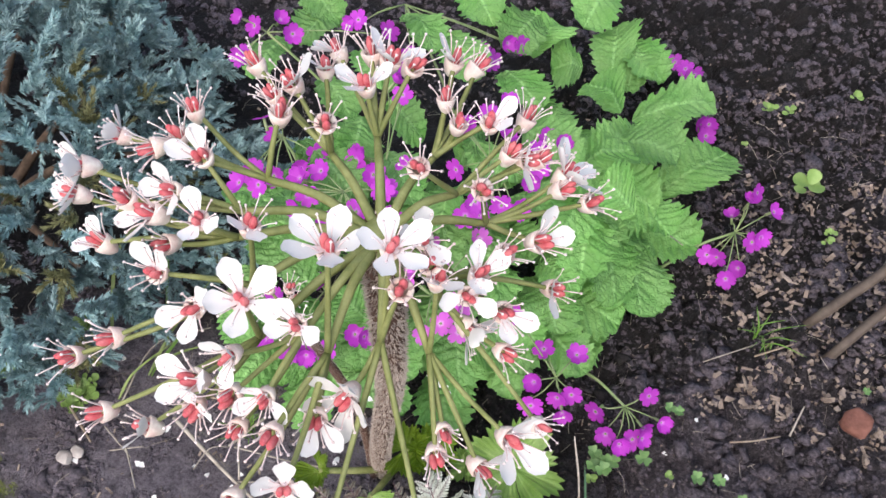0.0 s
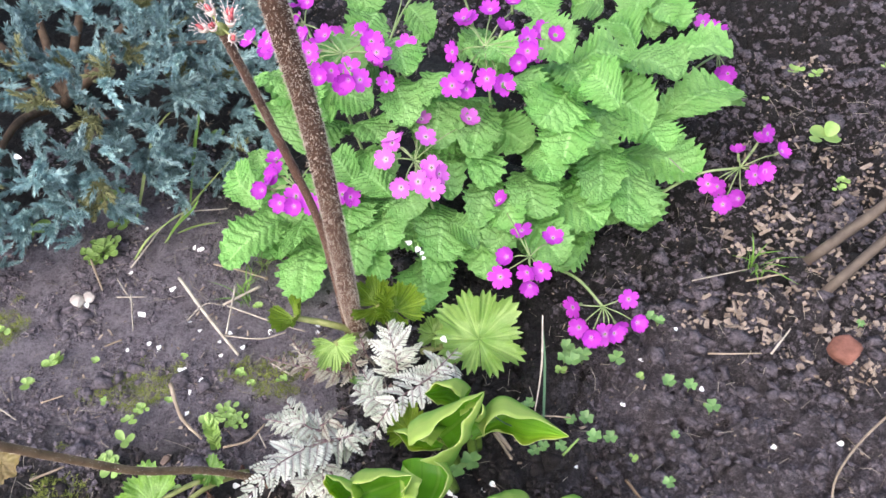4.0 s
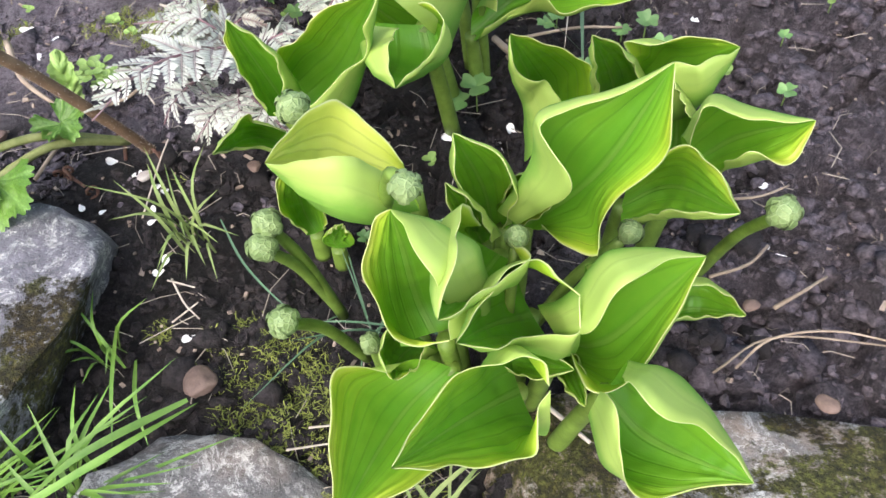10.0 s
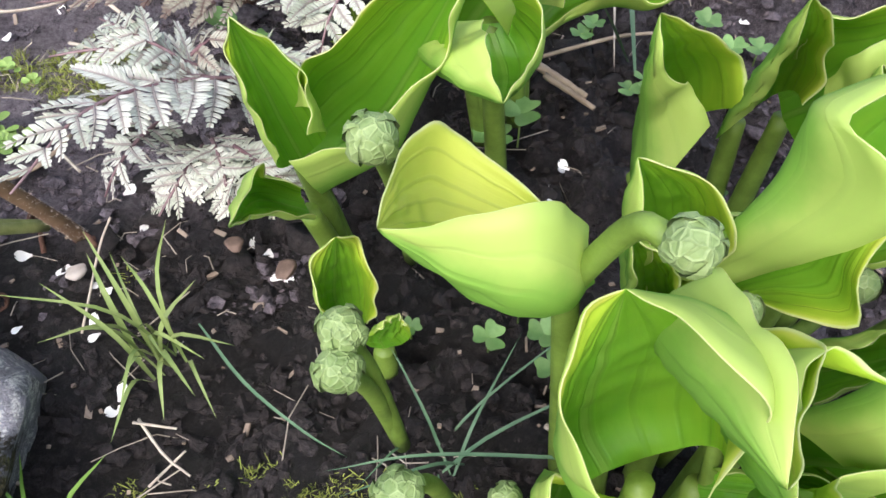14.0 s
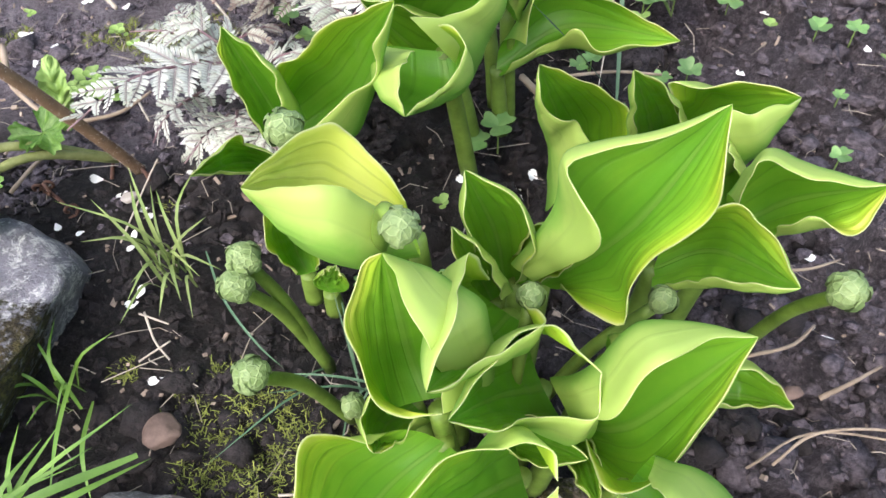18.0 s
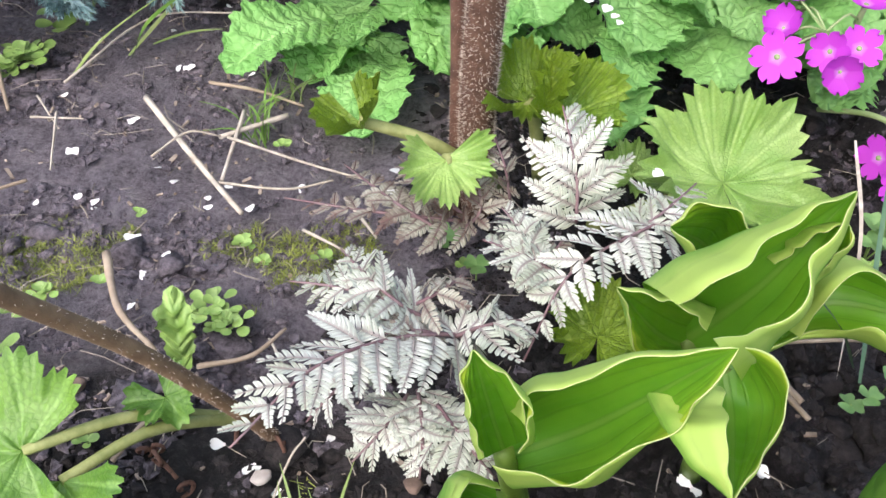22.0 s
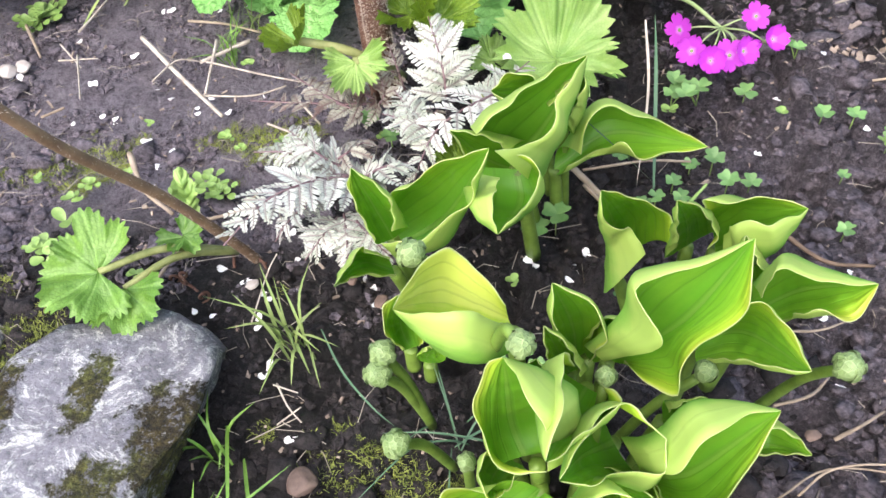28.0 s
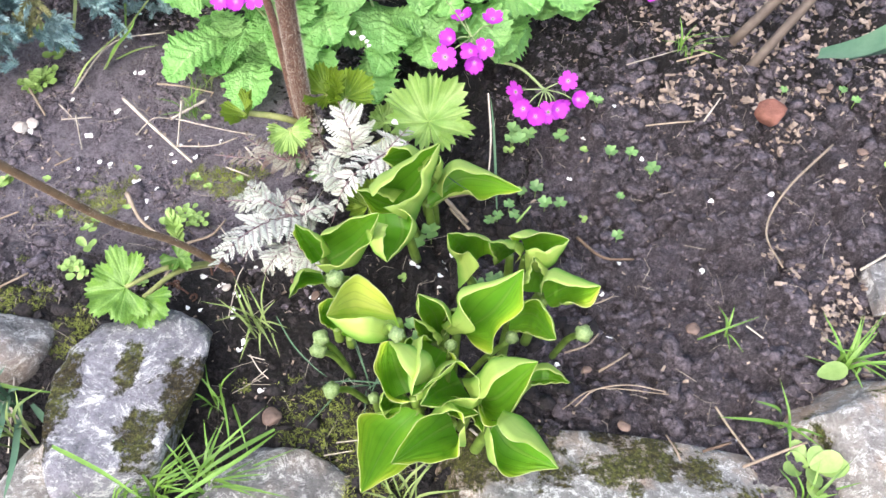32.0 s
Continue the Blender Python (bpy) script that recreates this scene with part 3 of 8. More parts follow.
def broad_leaf(plant, mid, left, right, fl=0.6, fr=0.6, wave=0.0007, flare=0.008, gold=False):
    """A pointed, cupped leaf: its midrib from throat to tip, and the lines of its two edges from the throat up. fl, fr: how far
    each half swells outwards before it comes to its edge; flare: how far the edge turns out."""
    nu, nh = 44, 15
    m = np.array(mid, dtype=float)
    tip, base = m[-1], m[0]
    mids = along(mid, nu)
    rims = [along([*left, tip], nu), along([*right, tip], nu)]
    d = unit(tip - base)
    n = (rims[0][nu // 3] + rims[1][nu // 3]) / 2 - mids[nu // 3] + np.array((0, -0.002, 0.006))
    n = unit(n - (n @ d) * d)
    out = np.cross(d, n)
    if out @ (rims[1][nu // 2] - rims[0][nu // 2]) < 0:
        out = -out
    off = Vector((base[0] * 90, base[1] * 90, 0))
    vs, uv = [], []
    for i in range(nu):
        u = i / (nu - 1)
        fade = min(1.0, 6 * (1 - u)) * min(1.0, 0.2 + 5 * u)
        for j in range(2 * nh - 1):
            v = j / (nh - 1) - 1
            q, k = abs(v), int(v > 0)
            s = rims[k][i] - mids[i]
            ls = np.linalg.norm(s)
            o = out * (1 if k else -1)
            ctl = ls * (fr if k else fl) * unit(o + 0.25 * s / max(ls, 1e-6))
            p = mids[i] + 2 * q * (1 - q) * ctl + q * q * s
            edge = max(0.0, q - 0.72) / 0.28
            p = p + flare * ls * edge ** 2 * fade * (o - 0.35 * n)
            p = p + fade * wave * q * q * (n * math.sin(15 * u + 9 * off.x + 2.1 * k) + 0.8 * o * math.sin(21 * u + 7 * off.y + k))
            p = p + n * fade * (0.00055 * math.cos(q * 25) + 0.0022 * q * noise.noise(Vector((u * 4, v * 2.5, 0)) + off) + 0.0009 * noise.noise(Vector((u * 11, v * 6, 3)) + off))
            vs.append(p)
            uv.append((u, (v + 1) / 2))
    vs = np.array(vs)
    nv = 2 * nh - 1
    g = vs.reshape(nu, nv, 3)
    nrm = np.cross(np.gradient(g, axis=0), np.gradient(g, axis=1)).reshape(-1, 3)
    nrm /= np.maximum(np.linalg.norm(nrm, axis=1, keepdims=True), 1e-9)
    centre = nrm.reshape(nu, nv, 3)[nu // 2, nh - 1]
    if centre @ n < 0:
        nrm = -nrm
    top = grid_faces(nu, nv)
    c = nu * nv
    under = [tuple(q + c for q in reversed(f)) for f in top]
    ring = [(i, 0) for i in range(nu)] + [(nu - 1, j) for j in range(1, nv)] + [(i, nv - 1) for i in range(nu - 2, -1, -1)]
    ids = [i * nv + j for i, j in ring]
    strip = [(a, b, b + c, a + c) for a, b in zip(ids, ids[1:])]
    leaf = part("leaf", (np.concatenate([vs, vs - 0.00035 * nrm]), top + strip + under, np.array(uv + uv)), HOSTA_GOLD if gold else HOSTA, plant)
    leaf.data.materials.append(HOSTA_UNDER)
    leaf.data.polygons.foreach_set("material_index", [0] * (len(top) + len(strip)) + [1] * len(under))
    return leaf


def sheath(plant, foot, top, r0=0.0045, r1=0.0036):
    a, b = np.array(foot, dtype=float), np.array(top, dtype=float)
    a = np.array((*(a[:2] + 0.7 * (b[:2] - a[:2])), a[2]))
    m = (a + b) / 2 + np.array((0, 0, 0.003))
    return part("leaf_stalk", tube([a, m, b], r0, r1, 10, 10), SHEATH, plant)


def flower_bud(plant, foot, at, r=0.0105, bend=0.012):
    """A round bud wrapped in bracts on a stout stalk."""
    a, b = np.array(foot, dtype=float), np.array(at, dtype=float)
    d = unit(b - a)
    m = (a + b) / 2 + np.array((0, 0, bend))
    part("bud_stalk", tube([a, m, b - d * r * 0.7], 0.0028, 0.0023, 10, 12), SHEATH, plant)
    rng = np.random.default_rng(int(1000 * abs(b[0] + 2 * b[1])) + 1)
    bud = part("bud", ball(b, r * 0.92, r * 0.92, r, 18, 12, 0.05, rng, axis=d), BUD, plant, "tight green bud with pale lacy bracts")
    q = np.array(Vector(d).to_track_quat("Z", "Y").to_matrix())
    for k in range(5):
        a0 = k * 1.257 + rng.random()
        rows = []
        for i in range(6):
            u = i / 5
            th = 2.5 - 2.2 * u
            w = 0.34 * math.sin(math.pi * min(1, u * 0.9 + 0.12))
            for s in (-1, 0, 1):
                f = a0 + s * w
                rows.append(np.array((math.sin(th) * math.cos(f), math.sin(th) * math.sin(f), math.cos(th))) * r * (1.05 + 0.03 * (s == 0)))
        part("bract", (np.array(rows) @ q.T + b, grid_faces(6, 3), [(i / 5, j / 2) for i in range(6) for j in range(3)]), BUD, bud)


def clump(at, label):
    return thing("broad_leaved_plant", at, label, "plant", "gold-edged leafy shoots")


# ---- umbrella plant ----
def hairy_stem(plant, pts, r0, r1, mat, hairs, seed, label=""):
    stem = part("flower_stem", tube(pts, r0, r1, 14, 40), mat, plant, label)
    rng = np.random.default_rng(seed)
    c = bezier(pts, 200)
    vs, fs = [], []
    for _ in range(hairs):
        i = int(rng.integers(0, 199))
        d = unit(c[i + 1] - c[i])
        x = unit(np.cross(d, rng.normal(size=3)))
        r = r0 + (r1 - r0) * i / 199
        p = c[i] + d * rng.random() * np.linalg.norm(c[i + 1] - c[i]) + x * r * 0.97
        e = p + (x + 0.55 * d + 0.35 * rng.normal(size=3)) * (0.0009 + 0.0011 * rng.random()) * min(1.0, 0.35 + r0 * 80)
        s = np.cross(x, d) * min(0.00024, 0.00006 + 0.022 * r0)
        k = len(vs)
        vs += [p - s, p + s, e]
        fs.append((k, k + 1, k + 2))
    part("stem_hairs", (vs, fs), HAIR, stem, kind="stuff", smooth=False)
    return stem


def petal_geo(length, width, cup, notch=0.0, nu=8, nv=5, claw=1.7):
    vs, uv = [], []
    for i in range(nu):
        u = i / (nu - 1)
        w = width * 0.5 * (math.sin(math.pi * min(1, 0.05 + 0.9 * u ** claw)) ** 0.8)
        for j in range(nv):
            v = 2 * j / (nv - 1) - 1
            vs.append((length * u - notch * (u > 0.9) * (1 - abs(v)) * length, w * v, cup * (u * u + 0.4 * v * v * u) * length))
            uv.append((u, j / (nv - 1)))
    return np.array(vs), grid_faces(nu, nv), np.array(uv)


def spun(geo, a, tilt=0.0):
    r = np.array(Euler((0, -tilt, a)).to_matrix())
    return geo[0] @ r.T, geo[1], geo[2]


def open_flower_data(size, petals, seed):
    rng = np.random.default_rng(seed)
    return mesh_data("corolla", *join([spun(petal_geo(size * (1.25 + 0.25 * rng.random()), size * 0.78, 0.16, claw=2.1), 2 * math.pi * (k + 0.2 * rng.random()) / 5, 0.1 + 0.5 * rng.random()) for k in petals])[:2], WHITE_PETAL,
                     join([petal_geo(1, 1, 0)] * len(petals))[2])


def heart_data(size, seed):
    rng = np.random.default_rng(seed)
    a = ball((size * 0.12, 0, size * 0.22), size * 0.15, size * 0.15, size * 0.36, 8, 6, 0.1, rng)
    b = ball((-size * 0.12, 0, size * 0.22), size * 0.15, size * 0.15, size * 0.36, 8, 6, 0.1, rng)
    return mesh_data("heart", *join([a, b])[:2], RED_HEART)


def cup_data(size):
    prof = ((0.06, -0.62), (0.22, -0.5), (0.33, -0.25), (0.40, 0.02), (0.34, 0.06), (0.22, -0.02))
    vs = [(size * r * math.cos(a), size * r * math.sin(a), size * z) for r, z in prof for a in [2 * math.pi * k / 12 for k in range(12)]]
    fs = [(i * 12 + k, i * 12 + (k + 1) % 12, (i + 1) * 12 + (k + 1) % 12, (i + 1) * 12 + k) for i in range(5) for k in range(12)]
    return mesh_data("cup", vs, fs, PINK_CUP)


def stamen_data(size, seed):
    rng = np.random.default_rng(seed)
    g = []
    for k in range(10):
        a = 2 * math.pi * (k + rng.random() * 0.6) / 10
        s = 0.22 + 0.3 * rng.random()
        p0 = np.array((math.cos(a), math.sin(a), 0)) * size * 0.25
        p1 = np.array((math.cos(a) * s * 1.7, math.sin(a) * s * 1.7, 0.55 + 0.3 * rng.random())) * size
        g.append(tube([p0, (p0 + p1) / 2 + (0, 0, size * 0.08), p1], size * 0.028, size * 0.02, 4, 4))
        g.append(ball(p1, size * 0.055, size * 0.055, size * 0.055, 5, 4))
    return mesh_data("stamen_ring", *join(g)[:2], STAMEN)


SMALL = 0.0078
FLOWERS = [(open_flower_data(SMALL, (0, 1, 2, 3, 4), 1), open_flower_data(SMALL * 0.95, (0, 1, 3), 2), open_flower_data(SMALL * 0.9, (1, 2), 3), open_flower_data(SMALL, (0, 1, 2, 4), 4)),
           [heart_data(SMALL, k) for k in range(2)], cup_data(SMALL), [stamen_data(SMALL, k) for k in range(3)]]


def star_flower(head, hub, at, opened, seed):
    """One small flower of the flower head, on its stalk; opened: which set of white petals it still has, or -1."""
    rng = np.random.default_rng(seed)
    h, p = np.array(hub, dtype=float), np.array(at, dtype=float)
    out = unit(p - h)
    m = (h + p) / 2 + np.array((0, 0, -0.004 + 0.006 * rng.random()))
    stalk = part("flower_stalk", tube([h, m, p], 0.001, 0.0007, 6, 8), PEDICEL, head)
    face = unit(out * 0.8 + np.array((0.05, -0.25, 0.75)) + 0.25 * rng.normal(size=3))
    s = 0.9 + 0.25 * rng.random()
    q = Matrix.Translation(Vector(p)) @ Vector(face).to_track_quat("Z", "Y").to_matrix().to_4x4() @ pose(0, 0, 0, 0, 0, 360 * rng.random()) @ Matrix.Scale(s, 4)
    place("flower_cup", FLOWERS[2], q, stalk, "pinkish green flower cup")
    place("flower_heart", FLOWERS[1][seed % 2], q, stalk, "crimson flower heart")
    place("stamen_ring", FLOWERS[3][seed % 3], q, stalk, "white stamens")
    if opened >= 0:
        place("corolla", FLOWERS[0][opened], q, stalk, "clean white petals")


def round_leaf(plant, at, face, radius, lobes, mat, depth=0.3, seed=0, span=2 * math.pi, turn=0.0, teeth=4, name="leaf"):
    """A round lobed leaf with pleats that run out from its middle."""
    rng = np.random.default_rng(seed)
    nr, na = 12, lobes * 16 + 1
    vs, uv = [], []
    ph = rng.random(lobes + 1)
    for i in range(nr):
        r = i / (nr - 1)
        for j in range(na):
            f = j / (na - 1)
            a = turn + (f - 0.5) * span
            q = f * lobes
            lob = abs(math.sin(math.pi * q))
            edge = 0.74 + 0.25 * lob ** 0.6 + 0.075 * (2 * abs((q * teeth) % 1 - 0.5) - 0.5) * 2 + 0.22 * (ph[int(min(q, lobes - 1))] - 0.5)
            rr = radius * r * (1 + (edge - 1) * r)
            z = radius * (depth * r * r + 0.06 * r * abs(math.cos(math.pi * q)) + 0.16 * r * noise.noise(Vector((2.2 * r * math.cos(a), 2.2 * r * math.sin(a), seed * 1.7))) + 0.07 * r * noise.noise(Vector((6 * r * math.cos(a), 6 * r * math.sin(a), seed * 2.9))) - 0.16 * r ** 2 * math.sin(2.5 * a + seed) + 0.09 * r * r * math.sin(7 * a + 2 * seed) + 0.02 * math.sin(9 * r + 5 * a))
            vs.append((rr * math.cos(a), rr * math.sin(a), z))
            uv.append((r, 0.5 + 0.5 * ((q % 1) - 0.5)))
    m = np.array(Vector(face).to_track_quat("Z", "Y").to_matrix())
    return part(name, (np.array(vs) @ m.T + np.array(at), grid_faces(nr, na), uv), mat, plant)


# ---- fern ----
def frond(plant, pts, half, mat, seed, pairs=10):
    """A feathery frond: pointed side leaflets, each cut into a comb of small blunt lobes, along a purple rib."""
    rng = np.random.default_rng(seed)
    c = along(pts, 60)
    rib = part("rib", tube([c[0], c[20], c[40], c[59]], 0.0009, 0.0004, 6, 20), FERN_RIB, plant, "thin purple rib")
    for k in range(pairs):
        u = 0.06 + 0.92 * (k / pairs) ** 0.95
        for s in (-1, 1):
            i = min(57, max(0, int(58 * (u + 0.35 * s / pairs))))
            d = unit(c[i + 1] - c[i])
            side = unit(np.cross(d, [0, 0, 1.0]))
            up = np.cross(side, d)
            ln = 1.12 * half * (1 - u) ** 0.7 * (0.7 + 0.3 * min(1, u * 5)) * (0.82 + 0.3 * rng.random()) + 0.0035
            ax = unit(side * s + d * (0.35 + 0.6 * u + 0.2 * rng.random()) + up * (0.16 * rng.normal() + 0.05))
            nx = unit(np.cross(up, ax) + 0.22 * rng.normal() * up)
            nm = np.cross(ax, nx)
            droop, bend = 0.06 + 0.2 * rng.random(), 0.16 * rng.normal()
            n = max(6, min(13, int(ln / 0.0021)))
            step = ln / n
            geo = []
            at = [c[i] + ax * ln * w - up * droop * ln * w * w + d * bend * ln * w * w for w in np.linspace(0, 1, n + 1)]
            for q in range(n):
                w = (q + 0.3) / n
                p, e = at[q], at[q + 1]
                pl = (0.33 * ln * (1 - w) ** 0.75 * (0.72 + 0.28 * min(1, 5 * w)) + 0.0007) * (0.88 + 0.24 * rng.random())
                for sg in (-1, 1):
                    dv = unit(nx * sg + ax * (0.62 + 0.25 * rng.random()) + nm * (0.1 + 0.14 * rng.normal()))
                    t = unit(e - p) * step
                    f, g = p + t * 0.04, p + t * 0.90
                    rise = nm * pl * (0.06 + 0.06 * rng.random())
                    ring = [f, f + dv * pl * 0.5 - t * 0.05, f + dv * pl * 0.86 + t * 0.06, (f + g) / 2 + dv * pl + t * 0.12, g + dv * pl * 0.84 + t * 0.02, g + dv * pl * 0.46 + t * 0.03, g, (f + g) / 2 + dv * pl * 0.5 + rise]
                    geo.append((np.array(ring), [(0, 1, 7), (1, 2, 7), (2, 3, 7), (3, 4, 7), (4, 5, 7), (5, 6, 7), (6, 0, 7)],
                                [(0, 0.5), (0.5, 0), (0.85, 0.1), (1, 0.5), (0.85, 0.9), (0.5, 1), (0, 0.5), (0.5, 0.5)]))
            spine = tube([at[0], at[n // 2], at[n]], 0.00036, 0.00015, 4, 6)
            geo.append((spine[0] + nm * 0.0003, spine[1], np.zeros((len(spine[0]), 2))))
            part("leaflet", join(geo), mat, rib)


# ---- primrose ----
def wrinkled_leaf(plant, base, tip, width, seed, mat=None, lobes=9, arch=0.012, cup=0.18):
    """An oblong leaf with scalloped edges and a puckered blade."""
    rng = np.random.default_rng(seed)
    b, t = np.array(base, dtype=float), np.array(tip, dtype=float)
    ln = np.linalg.norm(t - b)
    d = unit(t - b)
    x = unit(np.cross(d, [0, 0, 1.0]) + 0.25 * rng.normal(size=3))
    n = np.cross(x, d)
    if n[2] < 0:
        n, x = -n, -x
    c = bezier([b, (b + t) / 2 + n * arch, t], 81)
    nu, nv = 81, 17
    off = Vector((seed * 3.1, seed * 1.3, 0))
    vs, uv = [], []
    for i in range(nu):
        u = i / (nu - 1)
        w = width * 0.5 * (max(0.0, math.sin(math.pi * (0.08 + 0.92 * u ** 0.85))) ** 0.55) * (0.55 + 0.6 * u if u < 0.7 else 0.97)
        w *= (1 - 0.17 * abs(math.cos(math.pi * lobes * u)) ** 2.5) * (1 - 0.09 * abs(math.cos(math.pi * lobes * 2.6 * u + seed)) ** 1.5)
        for j in range(nv):
            v = 2 * j / (nv - 1) - 1
            p = c[i] + x * w * v + d * (abs(v) * w * 0.35)
            pucker = 0.0024 * noise.noise(Vector((u * ln, v * w, 0)) * 130 + off) + 0.004 * noise.noise(Vector((u * 3, v * 1.5, seed)))
            rib = -0.0024 * (1 - abs(math.sin(math.pi * (lobes * u - abs(v) * 1.1)))) ** 2
            p = p + n * (cup * w * v * v + pucker + rib + 0.0035 * v * v * math.sin(11 * u + seed))
            vs.append(p)
            uv.append((u, j / (nv - 1)))
    return part("leaf", (vs, grid_faces(nu, nv), uv), mat or PRIM_LEAF, plant)


PRIM = [uv_mesh("corolla", join([spun(petal_geo(0.0116, 0.0092, 0.06 + 0.07 * s, 0.2), 2 * math.pi * (k + 0.06 * s) / 5, 0.06 + 0.2 * s) for k in range(5)]), m) for s, m in ((0, PRIM_PETAL), (1, PRIM_PETAL), (2, PRIM_PETAL), (0, PRIM_PALE), (1, PRIM_PALE))]
PRIM_TUBE = uv_mesh("flower_tube", tube([(0, 0, -0.011), (0, 0, -0.004), (0, 0, 0.0004)], 0.0016, 0.0013, 7, 5), PRIM_STALK)


def umbel(plant, foot, hub, flowers, pale=0, seed=0):
    """A stalk that ends in a ring of flowers."""
    rng = np.random.default_rng(seed)
    f, h = np.array(foot, dtype=float), np.array(hub, dtype=float)
    m = (f + h) / 2 + np.array((0, 0, 0.15 * np.linalg.norm(h[:2] - f[:2])))
    stem = part("flower_stalk", tube([f, m, h], 0.0017, 0.0013, 7, 14), PRIM_STALK, plant)
    for k, p in enumerate(flowers):
        p = np.array(p, dtype=float)
        face = unit(unit(p - h) * 0.5 + np.array((0, -0.45, 0.75)) + 0.25 * rng.normal(size=3))
        part("flower_stalklet", tube([h, (h + p) / 2 + (0, 0, 0.002), p - face * 0.009], 0.0007, 0.0006, 5, 6), PRIM_STALK, stem)
        q = Matrix.Translation(Vector(p)) @ Vector(face).to_track_quat("Z", "Y").to_matrix().to_4x4() @ pose(0, 0, 0, 0, 0, 72 * rng.random()) @ Matrix.Scale(0.92 + 0.16 * rng.random(), 4)
        place("flower", PRIM[(3 + k % 2) if pale else k % 3], q, stem)
        place("flower_tube", PRIM_TUBE, q, stem)


# ---- juniper ----
def spray_data(seed, mat, size=0.04):
    """A twig end set all round with needles."""
    rng = np.random.default_rng(seed)
    vs, fs = [], []
    for k in range(5):
        a = rng.normal(size=3) * 0.55 + np.array((0, 0, 1.0))
        ax = unit(a) if k else np.array((0, 0, 1.0))
        b0 = np.array((0, 0, size * 0.35 * rng.random())) if k else np.zeros(3)
        ln = size * (0.55 + 0.3 * rng.random()) * (1.25 if not k else 1)
        for q in range(72):
            w = q / 71
            p = b0 + ax * ln * w
            r = unit(np.cross(ax, rng.normal(size=3)))
            nd = unit(r * (1.0 - 0.55 * w) + ax * (0.55 + 0.6 * w))
            s = unit(np.cross(nd, rng.normal(size=3))) * 0.0006
            e = p + nd * size * (0.15 + 0.07 * rng.random())
            i = len(vs)
            vs += [p - s, p + s, (p + e) / 2 + s * 1.1, e, (p + e) / 2 - s * 1.1]
            fs += [(i, i + 1, i + 2, i + 4), (i + 4, i + 2, i + 3)]
    return mesh_data("needle_spray", vs, fs, mat)


def juniper(at, spots, radii, seed):
    rng = np.random.default_rng(seed)
    shrub = thing("juniper_shrub", at, "low blue-grey juniper with dense prickly sprays", "shrub")
    data = [spray_data(k, NEEDLE) for k in range(6)] + [spray_data(9, NEEDLE_DRY)]
    c = np.array(at, dtype=float)
    for k in range(9):
        a = 0.7 * k
        e = c + np.array((math.cos(a) * radii[0] * 0.75, math.sin(a) * radii[1] * 0.75, radii[2] * (0.35 + 0.3 * rng.random())))
        part("branch", tube([c + (0, 0, 0.0), (c + e) / 2 + (0, 0, 0.03), e], 0.007, 0.002, 7, 12), TWIG, shrub)
    for k in range(spots):
        a, h = 2 * math.pi * rng.random(), rng.random() ** 0.8
        el = math.asin(0.05 + 0.95 * h)
        lump = 0.9 + 0.16 * math.sin(3 * a + 1) * math.cos(4 * el) + 0.14 * rng.random() - (0.16 if rng.random() < 0.3 else 0)
        o = np.array((math.cos(a) * math.cos(el) ** 0.7, math.sin(a) * math.cos(el) ** 0.7, math.sin(el)))
        p = c + o * np.array(radii) * lump
        d = unit(o * (1, 1, 0.7) + 0.45 * rng.normal(size=3) + (0, -0.1, 0.3))
        m = Matrix.Translation(Vector(p - d * 0.018)) @ Vector(d).to_track_quat("Z", "Y").to_matrix().to_4x4() @ pose(0, 0, 0, 0, 0, 360 * rng.random()) @ Matrix.Scale(0.6 + 0.45 * rng.random(), 4)
        place("needle_spray", data[6 if rng.random() < 0.05 else int(rng.integers(0, 6))], m, shrub)


# ---- grass, seedlings, litter ----
def tuft(at, count, height, spread, mat, seed, lean=(0, 0), width=0.0022, label="tuft of narrow grass blades growing from bare soil"):
    rng = np.random.default_rng(seed)
    g = thing("grass_tuft", at, label, "grass", "grass tufts")
    b = np.array(at, dtype=float)
    for k in range(count):
        a = 2 * math.pi * rng.random()
        o = np.array((math.cos(a), math.sin(a), 0)) * spread * (0.3 + 0.8 * rng.random()) + np.array((*lean, 0)) * rng.random()
        h = height * (0.45 + 0.6 * rng.random())
        r = b + np.array((rng.normal() * 0.005, rng.normal() * 0.005, -0.003))
        part("blade", blade([r, r + o * 0.3 + (0, 0, h * 0.65), r + o + (0, 0, h * (0.55 + 0.5 * rng.random()))], width * (0.7 + 0.6 * rng.random())), mat, g)


def long_blade(pts, width, mat, label="long arching grass blade over the soil", name="sprawling_grass"):
    return part(name, blade(pts, width, 16), mat, at=pts[0], label=label, category="grass")


def heart_leaf_data(name, size, mat, long=1.0, notch=0.2):
    vs = [(0, 0, 0)] + [(size * long * (0.5 - 0.5 * math.cos(a) - notch * max(0, -math.cos(a)) ** 8), size * 0.5 * math.sin(a) * (1.05 - 0.3 * math.cos(a)), 0.12 * size * abs(math.sin(a))) for a in [2 * math.pi * k / 16 for k in range(16)]]
    vs.append((size * long * 0.5, 0, -0.03 * size))
    return mesh_data(name, vs, [(17, 1 + k, 1 + (k + 1) % 16) for k in range(16)], mat)


CLOVER_LEAF = heart_leaf_data("leaflet", 0.008, CLOVER, 1.0, 0.22)
ROUND_LEAF = heart_leaf_data("leaflet", 0.0066, SEEDLING, 1.15, 0.0)
OVAL_LEAF = heart_leaf_data("leaflet", 0.0095, SEEDLING, 1.5, -0.05)


